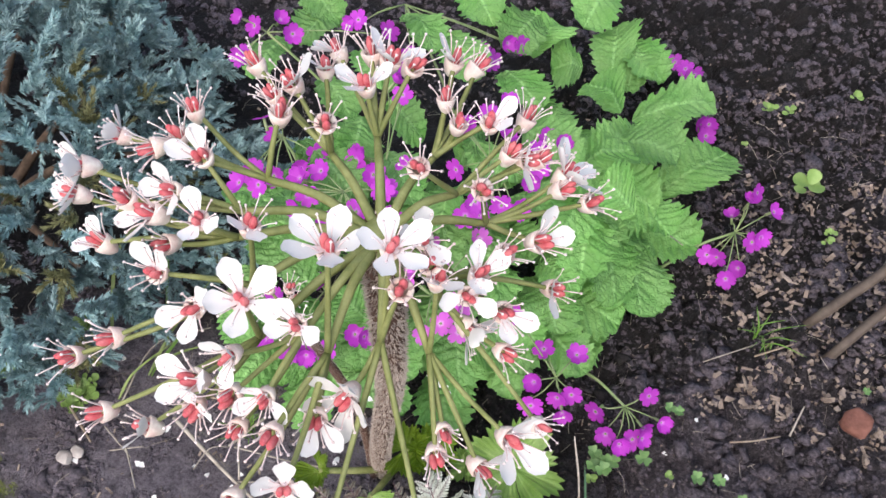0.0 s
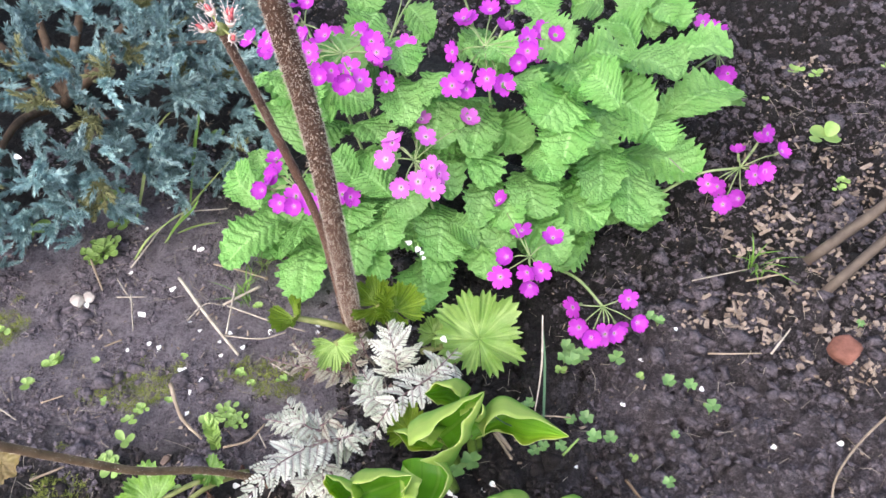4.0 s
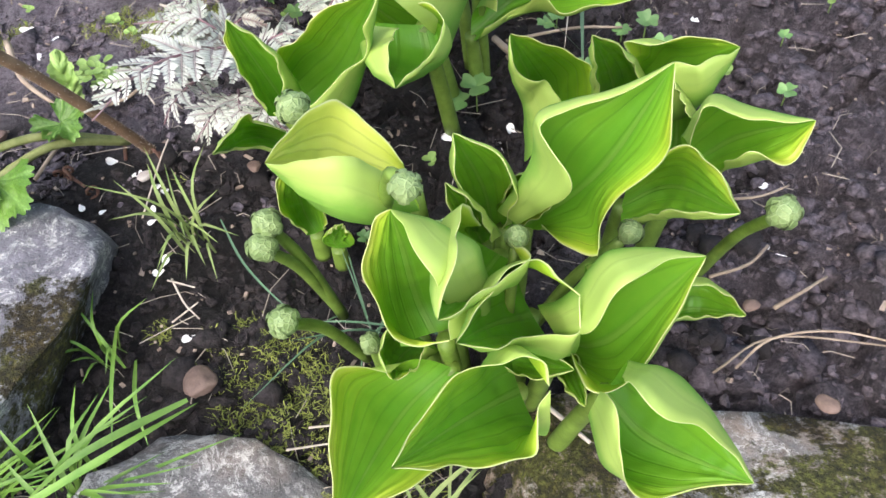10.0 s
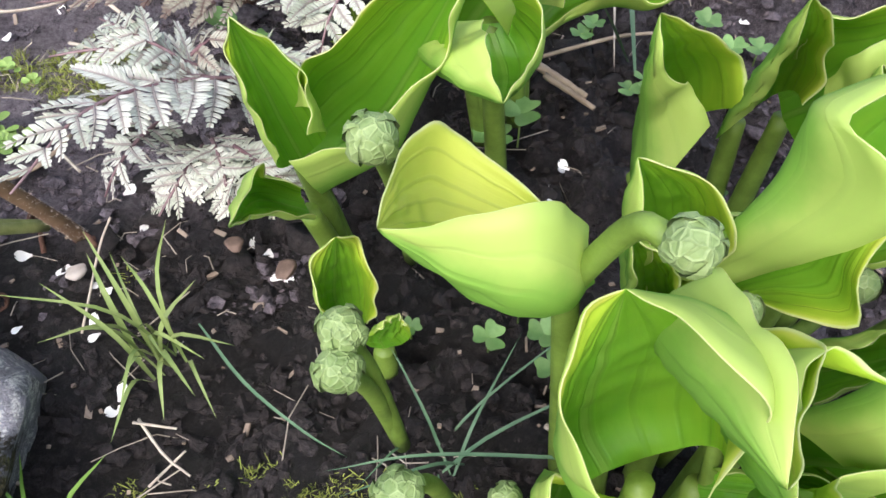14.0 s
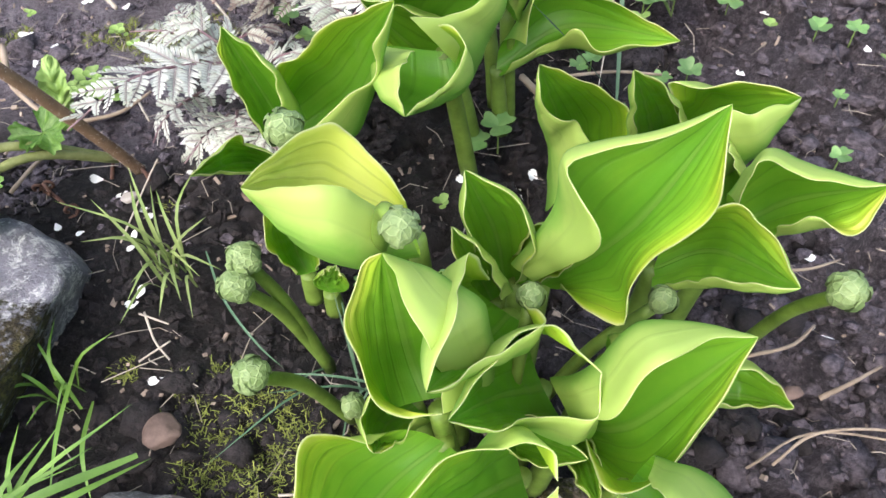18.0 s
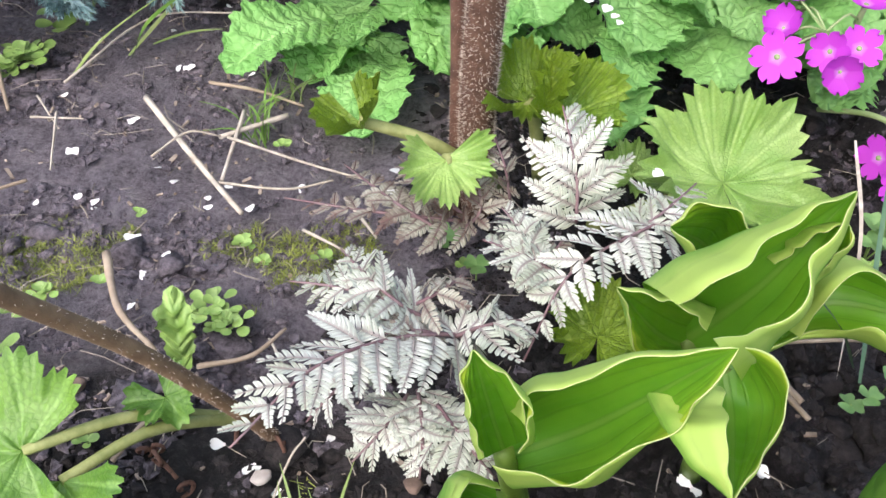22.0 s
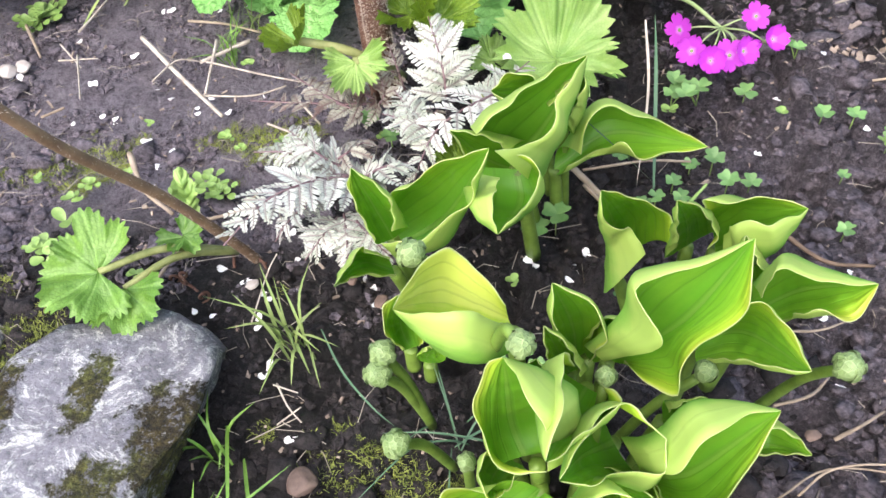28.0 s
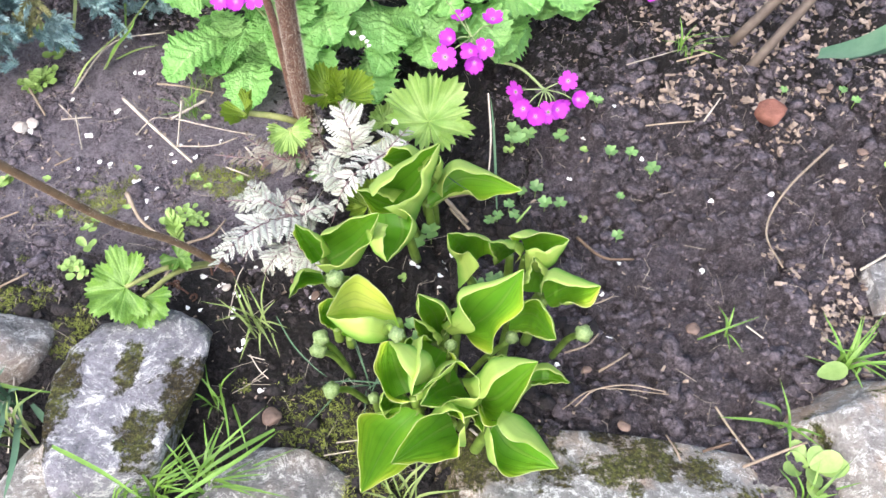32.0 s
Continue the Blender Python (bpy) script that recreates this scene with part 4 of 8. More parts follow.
def clover(at, size, heads, seed, label="small clover seedling with three-part leaves"):
    rng = np.random.default_rng(seed)
    c = thing("clover_seedling", at, label, "seedling", "clover seedlings")
    b = np.array(at, dtype=float)
    for k in range(heads):
        a = 2 * math.pi * rng.random()
        h = b + np.array((math.cos(a), math.sin(a), 0)) * 0.011 * size * (k > 0) + (0, 0, 0.010 * size * (0.6 + 0.8 * rng.random()))
        st = part("stalk", tube([b - (0, 0, 0.003), (b + h) / 2 + (0, 0, 0.002), h], 0.0005, 0.0004, 5, 5), SEEDLING, c)
        t = 360 * rng.random()
        for q in range(3):
            place("leaflet", CLOVER_LEAF, Matrix.Translation(Vector(h)) @ pose(0, 0, 0, 8 * rng.normal(), -14 + 6 * rng.normal(), t + 120 * q) @ Matrix.Scale(size, 4), st)


def seedling(at, size, leaves, seed, oval=False, label="small weed seedling with rounded green leaves"):
    rng = np.random.default_rng(seed)
    c = thing("weed_seedling", at, label, "seedling", "weed seedlings")
    b = np.array(at, dtype=float)
    for k in range(leaves):
        a = 360 * (k * 0.382 + 0.1 * rng.random())
        r = 0.004 * size * (k // 4)
        h = Vector(b) + Vector((math.cos(radians(a)) * r, math.sin(radians(a)) * r, 0.003 + 0.004 * size * rng.random()))
        place("leaf", OVAL_LEAF if oval else ROUND_LEAF, Matrix.Translation(h) @ pose(0, 0, 0, 10 * rng.normal(), -18 + 10 * rng.normal(), a) @ Matrix.Scale(size * (0.75 + 0.5 * rng.random()), 4), c)


def stick(pts, r0, r1, mat, label, name="stick", category="stick", group="dry sticks and straws"):
    rng = np.random.default_rng(int(abs(pts[0][0]) * 9000))
    return part(name, tube(pts, r0, r1, 7, max(6, 4 * len(pts)), 0.25, rng), mat, at=pts[0], label=label, category=category, group=group)


PETALS = [uv_mesh("fallen_petal", petal_geo(0.0068, 0.0058, c, 0.1), WHITE_PETAL) for c in (0.1, 0.3, -0.15)]


def fallen_petal(x, y, turn, size=1.0, z=None):
    h = (soil_height(x, y) if z is None else z) + 0.0022
    k = int(abs(turn)) % 3
    place("fallen_petal", PETALS[k], pose(x, y, h, 12 * math.sin(turn), 10 * math.cos(turn * 2), turn) @ Matrix.Scale(size, 4), None,
          "white blossom petal fallen on the soil", "petal", "fallen white petals")


def pebble(at, size, mat, label, seed, name="pebble"):
    return part(name, rock_geo(at, size, (0, 0, 37 * seed), seed, 0.6, 3), mat, at=at, label=label, category="stone")


def scattered(name, label, category, mat, count, box, seed, make, keep=lambda x, y: True, smooth=False):
    """Small things beyond counting, strewn over a stretch of soil, as one mesh."""
    rng = np.random.default_rng(seed)
    vs, fs = [], []
    done = 0
    while done < count:
        x, y = box[0] + (box[1] - box[0]) * rng.random(), box[2] + (box[3] - box[2]) * rng.random()
        done += 1
        if not keep(x, y):
            continue
        v, f = make(rng)
        k = len(vs)
        z = soil_height(x, y)
        vs.extend([(a + x, b + y, c + z) for a, b, c in v])
        fs.extend([tuple(i + k for i in q) for q in f])
    return part(name, (vs, fs), mat, at=(0, 0, 0), label=label, category=category, kind="stuff", smooth=smooth)


ICO = None


def crumb_shape(rng):
    """A rounded lump of soil."""
    global ICO
    if ICO is None:
        bm = bmesh.new()
        bmesh.ops.create_icosphere(bm, subdivisions=1, radius=1.0)
        ICO = (np.array([q.co for q in bm.verts]), [tuple(q.index for q in f.verts) for f in bm.faces])
        bm.free()
    s = 0.0007 + 0.003 * rng.random() ** 3.5
    v = ICO[0] * (1 + 0.42 * rng.normal(size=(12, 1))) * s * (1, 0.6 + 0.6 * rng.random(), 0.7)
    return v + (0, 0, s * 0.25), ICO[1]


def clod_shape(rng):
    """A larger, flatter lump of soil, partly sunk."""
    v, f = crumb_shape(rng)
    return v * (2.6, 2.6, 1.9) - (0, 0, 0.0008), f


def grit_shape(rng):
    v, f = chip_shape(rng)
    return v * 0.5, f


def chip_shape(rng):
    l, w, h = 0.002 + 0.009 * rng.random() ** 3, 0.0014 + 0.003 * rng.random(), 0.0009 + 0.001 * rng.random()
    v = np.array([(sx * l * (0.8 + 0.4 * rng.random()), sy * w * (0.6 + 0.6 * rng.random()), sz * h) for sx in (-1, 1) for sy in (-1, 1) for sz in (-1, 1)]) * 0.6
    r = np.array(Euler((0.35 * rng.normal(), 0.35 * rng.normal(), 6.3 * rng.random())).to_matrix())
    return v @ r.T + (0, 0, 0.002), [(0, 1, 3, 2), (4, 6, 7, 5), (0, 4, 5, 1), (2, 3, 7, 6), (0, 2, 6, 4), (1, 5, 7, 3)]


def fibre_shape(rng):
    a, l = 6.3 * rng.random(), 0.006 + 0.026 * rng.random() ** 2
    d, s = np.array((math.cos(a), math.sin(a), 0)), np.array((-math.sin(a), math.cos(a), 0)) * (0.00014 + 0.00022 * rng.random())
    bend = s * rng.normal() * 7
    z0, z1, z2 = 0.001, 0.002 + 0.003 * rng.random(), 0.001 + 0.003 * rng.random()
    up = np.array((0, 0, 0.0003))
    p = [-d * l / 2 + (0, 0, z0), bend + (0, 0, z1), d * l / 2 + (0, 0, z2)]
    v = [q for c in p for q in (c - s, c + up, c + s)]
    return v, [(0, 3, 4, 1), (1, 4, 5, 2), (3, 6, 7, 4), (4, 7, 8, 5)]


def moss_shape(rng):
    v, f = [], []
    for _ in range(6):
        a, h = 6.3 * rng.random(), 0.0010 + 0.0020 * rng.random()
        b = rng.normal(size=3) * (0.0014, 0.0014, 0)
        d = np.array((math.cos(a), math.sin(a), 0)) * 0.00027
        t = b + rng.normal(size=3) * (0.0018, 0.0018, 0) + (0, 0, h)
        k = len(v)
        v += [b - d, b + d, t + d * 0.7, t - d * 0.7]
        f.append((k, k + 1, k + 2, k + 3))
    return v, f



# ---- the place ----
ground()
rock((-0.130, -0.030, 0.006), (0.116, 0.158, 0.1), (-6, 4, -16), 3, STONE, "grey edging rock with white lichen and brown moss cushions", 0.50)
rock((-0.272, 0.030, -0.004), (0.085, 0.08, 0.065), (10, 0, 20), 6, STONE_GREY, "small angular grey rock patched with pale lichen", 0.42)
rock((-0.192, -0.105, -0.010), (0.09, 0.1, 0.05), (0, 0, 10), 8, STONE_PALE, "pale mossy rock half hidden by grass", 0.50)
rock((-0.000, -0.094, -0.012), (0.135, 0.12, 0.07), (0, 0, 15), 11, STONE_GREY, "rounded grey rock with white and tan flecks", 0.50)
rock((0.252, -0.090, -0.015), (0.34, 0.17, 0.095), (0, 0, -2), 14, STONE_LONG, "long pale rock with ochre stains and moss", 0.50)
rock((0.479, -0.027, -0.010), (0.16, 0.22, 0.11), (0, 0, -15), 21, STONE_PALE, "large whitish rock with rough pitted face", 0.45)
rock((0.504, 0.134, -0.004), (0.06, 0.065, 0.03), (0, 0, 0), 27, STONE_GREY, "flat grey-brown stone lying in the soil", 0.50)
main = clump((0.115, -0.014, 0.000), "dense clump of fresh green leaves with yellow edges")
right_shoot = clump((0.168, 0.104, 0.000), "leafy shoot with folded yellow-edged leaves")
far_right_shoot = clump((0.156, 0.050, 0.000), "leafy shoot with spreading pointed leaves")
left_shoot = clump((0.042, 0.107, 0.000), "leafy shoot with trumpet-shaped yellow-edged leaves")
upper_shoot = clump((0.103, 0.167, 0.000), "leafy shoot with long curled leaves")
broad_leaf(main, [(0.087, 0.021, 0.103), (0.061, 0.013, 0.115), (0.044, -0.001, 0.147)], [(0.083, 0.026, 0.115), (0.072, 0.037, 0.118), (0.055, 0.041, 0.129), (0.047, 0.018, 0.141)], [(0.086, 0.012, 0.122), (0.082, -0.001, 0.146), (0.074, -0.005, 0.160), (0.060, -0.008, 0.158)], fr=1.0, gold=True)
sheath(main, (0.115, -0.014, 0.000), (0.087, 0.021, 0.103))
broad_leaf(main, [(0.096, -0.018, 0.065), (0.089, -0.010, 0.082), (0.088, -0.016, 0.146)], [(0.107, -0.040, 0.105), (0.096, -0.039, 0.097), (0.086, -0.036, 0.103), (0.078, -0.026, 0.124), (0.081, -0.016, 0.137)], [(0.107, -0.040, 0.105), (0.107, -0.040, 0.128), (0.104, -0.042, 0.150), (0.097, -0.032, 0.154)], fr=0.9)
sheath(main, (0.115, -0.014, 0.000), (0.102, -0.025, 0.074))
broad_leaf(main, [(0.120, 0.011, 0.079), (0.114, -0.014, 0.100), (0.107, -0.053, 0.144)], [(0.114, 0.003, 0.110), (0.110, -0.008, 0.137), (0.111, -0.031, 0.149), (0.109, -0.045, 0.149)], [(0.125, 0.000, 0.105), (0.131, -0.017, 0.121), (0.118, -0.036, 0.131), (0.111, -0.049, 0.140)], fl=0.8)
sheath(main, (0.115, -0.014, 0.000), (0.120, 0.011, 0.079))
broad_leaf(main, [(0.134, -0.004, 0.059), (0.120, -0.027, 0.092), (0.112, -0.054, 0.132)], [(0.149, -0.029, 0.121), (0.142, -0.022, 0.119), (0.136, -0.016, 0.121), (0.127, -0.022, 0.124), (0.119, -0.036, 0.127)], [(0.149, -0.029, 0.121), (0.147, -0.039, 0.113), (0.134, -0.037, 0.108), (0.124, -0.049, 0.121)])
sheath(main, (0.115, -0.014, 0.000), (0.134, -0.004, 0.059))
broad_leaf(main, [(0.112, 0.025, 0.065), (0.106, 0.021, 0.092), (0.100, 0.017, 0.117)], [(0.107, 0.015, 0.076), (0.102, 0.013, 0.105)], [(0.117, 0.012, 0.086), (0.111, 0.013, 0.108)])
sheath(main, (0.115, -0.014, 0.000), (0.112, 0.025, 0.065))
broad_leaf(main, [(0.115, 0.037, 0.056), (0.111, 0.040, 0.084), (0.102, 0.031, 0.128)], [(0.113, 0.028, 0.073), (0.105, 0.020, 0.112)], [(0.120, 0.025, 0.078), (0.125, 0.019, 0.112), (0.116, 0.026, 0.125)])
sheath(main, (0.115, -0.014, 0.000), (0.115, 0.037, 0.056))
broad_leaf(main, [(0.120, 0.035, 0.063), (0.129, 0.038, 0.081), (0.140, 0.030, 0.103)], [(0.120, 0.035, 0.081), (0.127, 0.033, 0.103)], [(0.126, 0.032, 0.069), (0.137, 0.024, 0.092)])
sheath(main, (0.115, -0.014, 0.000), (0.120, 0.035, 0.063))
broad_leaf(main, [(0.129, 0.034, 0.066), (0.156, 0.027, 0.115), (0.175, 0.036, 0.162)], [(0.127, 0.020, 0.088), (0.139, 0.008, 0.119), (0.145, -0.002, 0.145), (0.139, 0.002, 0.156), (0.134, 0.014, 0.156), (0.143, 0.021, 0.156), (0.160, 0.026, 0.157)], [(0.136, 0.028, 0.077), (0.145, 0.013, 0.088), (0.156, 0.003, 0.094), (0.157, 0.012, 0.101), (0.162, 0.019, 0.112), (0.175, 0.020, 0.130), (0.175, 0.022, 0.149)], fl=1.0, flare=0.012)
sheath(main, (0.115, -0.014, 0.000), (0.129, 0.034, 0.066))
broad_leaf(main, [(0.098, 0.003, 0.074), (0.097, 0.006, 0.089), (0.098, 0.008, 0.105)], [(0.096, -0.004, 0.089), (0.093, -0.001, 0.105)], [(0.103, -0.004, 0.089), (0.105, -0.001, 0.105)])
sheath(main, (0.115, -0.014, 0.000), (0.098, 0.003, 0.074))
broad_leaf(main, [(0.146, -0.016, 0.060), (0.163, -0.024, 0.082), (0.188, -0.017, 0.131)], [(0.144, -0.029, 0.090), (0.153, -0.041, 0.120), (0.162, -0.035, 0.140), (0.176, -0.023, 0.136)], [(0.149, -0.031, 0.084), (0.153, -0.052, 0.102), (0.162, -0.052, 0.102), (0.173, -0.042, 0.108), (0.181, -0.030, 0.120)], fl=1.0)
sheath(main, (0.115, -0.014, 0.000), (0.146, -0.016, 0.060))
broad_leaf(main, [(0.155, 0.009, 0.060), (0.163, -0.003, 0.090), (0.173, -0.009, 0.114)], [(0.155, 0.001, 0.084), (0.162, -0.005, 0.110)], [(0.151, -0.005, 0.072), (0.163, -0.008, 0.096)])
sheath(main, (0.115, -0.014, 0.000), (0.155, 0.009, 0.060))
broad_leaf(main, [(0.187, -0.001, 0.063), (0.200, 0.003, 0.060), (0.215, -0.004, 0.070)], [(0.186, -0.007, 0.084), (0.192, -0.005, 0.092), (0.205, -0.004, 0.084)], [(0.187, -0.007, 0.070), (0.203, -0.003, 0.066)])
sheath(main, (0.115, -0.014, 0.000), (0.187, -0.001, 0.063))
broad_leaf(main, [(0.131, -0.037, 0.059), (0.113, -0.062, 0.089), (0.096, -0.091, 0.122)], [(0.141, -0.057, 0.111), (0.139, -0.052, 0.117), (0.133, -0.052, 0.121), (0.127, -0.052, 0.113), (0.117, -0.054, 0.116), (0.106, -0.066, 0.117)], [(0.141, -0.058, 0.111), (0.137, -0.063, 0.103), (0.137, -0.074, 0.095), (0.121, -0.080, 0.099), (0.108, -0.086, 0.111)], wave=0.0011)
sheath(main, (0.115, -0.014, 0.000), (0.131, -0.037, 0.059))
broad_leaf(main, [(0.104, -0.030, 0.060), (0.087, -0.052, 0.060), (0.074, -0.100, 0.083)], [(0.083, -0.041, 0.075), (0.069, -0.050, 0.094), (0.070, -0.075, 0.090)], [(0.114, -0.037, 0.066), (0.106, -0.068, 0.064)], flare=0.03)
sheath(main, (0.115, -0.014, 0.000), (0.104, -0.030, 0.060))
broad_leaf(main, [(0.161, -0.046, 0.085), (0.176, -0.062, 0.085), (0.205, -0.079, 0.100)], [(0.163, -0.056, 0.120), (0.163, -0.071, 0.145), (0.171, -0.079, 0.147), (0.188, -0.076, 0.127)], [(0.157, -0.059, 0.115), (0.160, -0.071, 0.135), (0.162, -0.081, 0.123), (0.171, -0.087, 0.100), (0.188, -0.080, 0.095)], fl=0.6)
sheath(main, (0.115, -0.014, 0.000), (0.161, -0.046, 0.085))
broad_leaf(main, [(0.089, -0.011, 0.044), (0.083, -0.025, 0.055), (0.085, -0.044, 0.077)], [(0.089, -0.021, 0.066), (0.081, -0.025, 0.077), (0.079, -0.037, 0.077)], [(0.093, -0.024, 0.066), (0.091, -0.033, 0.066)])
sheath(main, (0.115, -0.014, 0.000), (0.089, -0.011, 0.044))
broad_leaf(main, [(0.144, -0.019, 0.060), (0.150, -0.035, 0.074), (0.154, -0.054, 0.090)], [(0.144, -0.030, 0.072), (0.148, -0.046, 0.084)], [(0.148, -0.024, 0.072), (0.153, -0.038, 0.084)])
sheath(main, (0.115, -0.014, 0.000), (0.144, -0.019, 0.060))
broad_leaf(main, [(0.121, -0.020, 0.057), (0.137, -0.029, 0.071), (0.150, -0.039, 0.086)], [(0.124, -0.022, 0.069), (0.136, -0.029, 0.086)], [(0.122, -0.031, 0.069), (0.137, -0.041, 0.081)])
sheath(main, (0.115, -0.014, 0.000), (0.121, -0.020, 0.057))
broad_leaf(right_shoot, [(0.131, 0.104, 0.036), (0.129, 0.110, 0.062), (0.119, 0.086, 0.124)], [(0.155, 0.090, 0.082), (0.153, 0.098, 0.093), (0.138, 0.095, 0.108)], [(0.143, 0.086, 0.080), (0.135, 0.090, 0.093), (0.124, 0.082, 0.105), (0.120, 0.082, 0.116)], fr=0.7)
sheath(right_shoot, (0.168, 0.104, 0.000), (0.131, 0.104, 0.036))
broad_leaf(right_shoot, [(0.180, 0.110, 0.057), (0.195, 0.103, 0.078), (0.210, 0.093, 0.114)], [(0.172, 0.102, 0.091), (0.166, 0.091, 0.114), (0.178, 0.093, 0.114), (0.196, 0.098, 0.114)], [(0.178, 0.093, 0.091), (0.182, 0.085, 0.111), (0.196, 0.081, 0.117)], fr=0.8, wave=0.0011)
sheath(right_shoot, (0.168, 0.104, 0.000), (0.180, 0.110, 0.057))
broad_leaf(right_shoot, [(0.167, 0.116, 0.050), (0.162, 0.103, 0.085), (0.150, 0.070, 0.140)], [(0.158, 0.092, 0.080), (0.153, 0.075, 0.120)], [(0.171, 0.088, 0.085), (0.172, 0.087, 0.100), (0.161, 0.077, 0.127)])
sheath(right_shoot, (0.168, 0.104, 0.000), (0.167, 0.116, 0.050))
broad_leaf(right_shoot, [(0.193, 0.080, 0.054), (0.191, 0.084, 0.078), (0.184, 0.080, 0.108)], [(0.182, 0.064, 0.096)], [(0.192, 0.072, 0.096)])
sheath(right_shoot, (0.168, 0.104, 0.000), (0.193, 0.080, 0.054))
broad_leaf(far_right_shoot, [(0.196, 0.067, 0.068), (0.212, 0.065, 0.092), (0.232, 0.050, 0.121)], [(0.191, 0.052, 0.101), (0.191, 0.046, 0.128), (0.201, 0.049, 0.124), (0.213, 0.047, 0.122)], [(0.205, 0.055, 0.081), (0.208, 0.039, 0.115), (0.226, 0.041, 0.108)], wave=0.0011)
sheath(far_right_shoot, (0.156, 0.050, 0.000), (0.196, 0.067, 0.068))
broad_leaf(far_right_shoot, [(0.169, 0.048, 0.065), (0.186, 0.042, 0.088), (0.200, 0.001, 0.130)], [(0.173, 0.042, 0.091), (0.181, 0.036, 0.117), (0.192, 0.032, 0.121)], [(0.172, 0.033, 0.078), (0.183, 0.013, 0.113), (0.192, 0.003, 0.126)], fr=0.8)
sheath(far_right_shoot, (0.156, 0.050, 0.000), (0.169, 0.048, 0.065))
broad_leaf(left_shoot, [(0.014, 0.095, 0.062), (0.010, 0.094, 0.081), (0.005, 0.083, 0.130)], [(0.010, 0.082, 0.078), (0.006, 0.078, 0.106), (0.004, 0.079, 0.121)], [(0.020, 0.079, 0.090), (0.022, 0.080, 0.106), (0.018, 0.081, 0.118)])
sheath(left_shoot, (0.042, 0.107, 0.000), (0.014, 0.095, 0.062))
broad_leaf(left_shoot, [(0.015, 0.100, 0.049), (0.043, 0.104, 0.075), (0.069, 0.087, 0.145)], [(0.021, 0.086, 0.094), (0.021, 0.087, 0.110), (0.030, 0.085, 0.115), (0.039, 0.086, 0.127), (0.055, 0.087, 0.138)], [(0.013, 0.081, 0.077), (0.033, 0.071, 0.094), (0.046, 0.075, 0.101), (0.052, 0.078, 0.110), (0.060, 0.080, 0.117), (0.064, 0.081, 0.132)], wave=0.0011)
sheath(left_shoot, (0.042, 0.107, 0.000), (0.015, 0.100, 0.049))
broad_leaf(left_shoot, [(0.015, 0.084, 0.048), (0.002, 0.076, 0.064), (0.005, 0.033, 0.106)], [(0.016, 0.080, 0.064), (0.008, 0.071, 0.080), (0.008, 0.065, 0.092)], [(0.018, 0.078, 0.053), (0.007, 0.058, 0.080)])
sheath(left_shoot, (0.042, 0.107, 0.000), (0.015, 0.084, 0.048))
broad_leaf(upper_shoot, [(0.077, 0.124, 0.091), (0.081, 0.106, 0.086), (0.075, 0.064, 0.114)], [(0.072, 0.097, 0.114), (0.072, 0.081, 0.121), (0.072, 0.071, 0.121)], [(0.078, 0.112, 0.114), (0.084, 0.107, 0.117), (0.090, 0.102, 0.111), (0.085, 0.085, 0.112)], fl=1.3)
sheath(upper_shoot, (0.103, 0.167, 0.000), (0.077, 0.124, 0.091))
broad_leaf(upper_shoot, [(0.071, 0.156, 0.060), (0.088, 0.158, 0.090), (0.107, 0.166, 0.132)], [(0.058, 0.119, 0.120), (0.069, 0.118, 0.135), (0.081, 0.136, 0.135), (0.095, 0.153, 0.135)], [(0.068, 0.109, 0.120), (0.086, 0.125, 0.112), (0.094, 0.132, 0.120), (0.094, 0.141, 0.126), (0.102, 0.152, 0.132)], wave=0.0011)
sheath(upper_shoot, (0.103, 0.167, 0.000), (0.071, 0.156, 0.060))
broad_leaf(upper_shoot, [(0.075, 0.156, 0.054), (0.059, 0.149, 0.068), (0.041, 0.135, 0.105)], [(0.071, 0.132, 0.095), (0.061, 0.132, 0.104)], [(0.075, 0.143, 0.068), (0.053, 0.135, 0.074), (0.047, 0.135, 0.092)], fr=0.7)
sheath(upper_shoot, (0.103, 0.167, 0.000), (0.075, 0.156, 0.054))
broad_leaf(upper_shoot, [(0.085, 0.197, 0.047), (0.074, 0.194, 0.070), (0.057, 0.174, 0.097)], [(0.086, 0.177, 0.088), (0.079, 0.177, 0.104), (0.067, 0.180, 0.104)], [(0.080, 0.184, 0.061), (0.067, 0.171, 0.090)])
sheath(upper_shoot, (0.103, 0.167, 0.000), (0.085, 0.197, 0.047))
broad_leaf(upper_shoot, [(0.096, 0.182, 0.068), (0.104, 0.173, 0.093), (0.107, 0.159, 0.124)], [(0.090, 0.156, 0.105), (0.100, 0.156, 0.123)], [(0.099, 0.161, 0.090), (0.106, 0.153, 0.120)])
sheath(upper_shoot, (0.103, 0.167, 0.000), (0.096, 0.182, 0.068))
broad_leaf(upper_shoot, [(0.093, 0.170, 0.042), (0.125, 0.189, 0.056), (0.175, 0.169, 0.070)], [(0.108, 0.157, 0.070), (0.111, 0.158, 0.095), (0.122, 0.165, 0.098), (0.139, 0.170, 0.087), (0.156, 0.174, 0.078)], [(0.101, 0.165, 0.052), (0.119, 0.169, 0.063), (0.130, 0.158, 0.080), (0.139, 0.155, 0.074), (0.156, 0.163, 0.070)], wave=0.0012)
sheath(upper_shoot, (0.103, 0.167, 0.000), (0.093, 0.170, 0.042))
broad_leaf(main, [(0.027, 0.054, 0.020), (0.023, 0.057, 0.035), (0.028, 0.050, 0.078)], [(0.026, 0.048, 0.030), (0.022, 0.039, 0.060), (0.020, 0.046, 0.070)], [(0.033, 0.050, 0.030), (0.037, 0.048, 0.050), (0.034, 0.053, 0.070)])
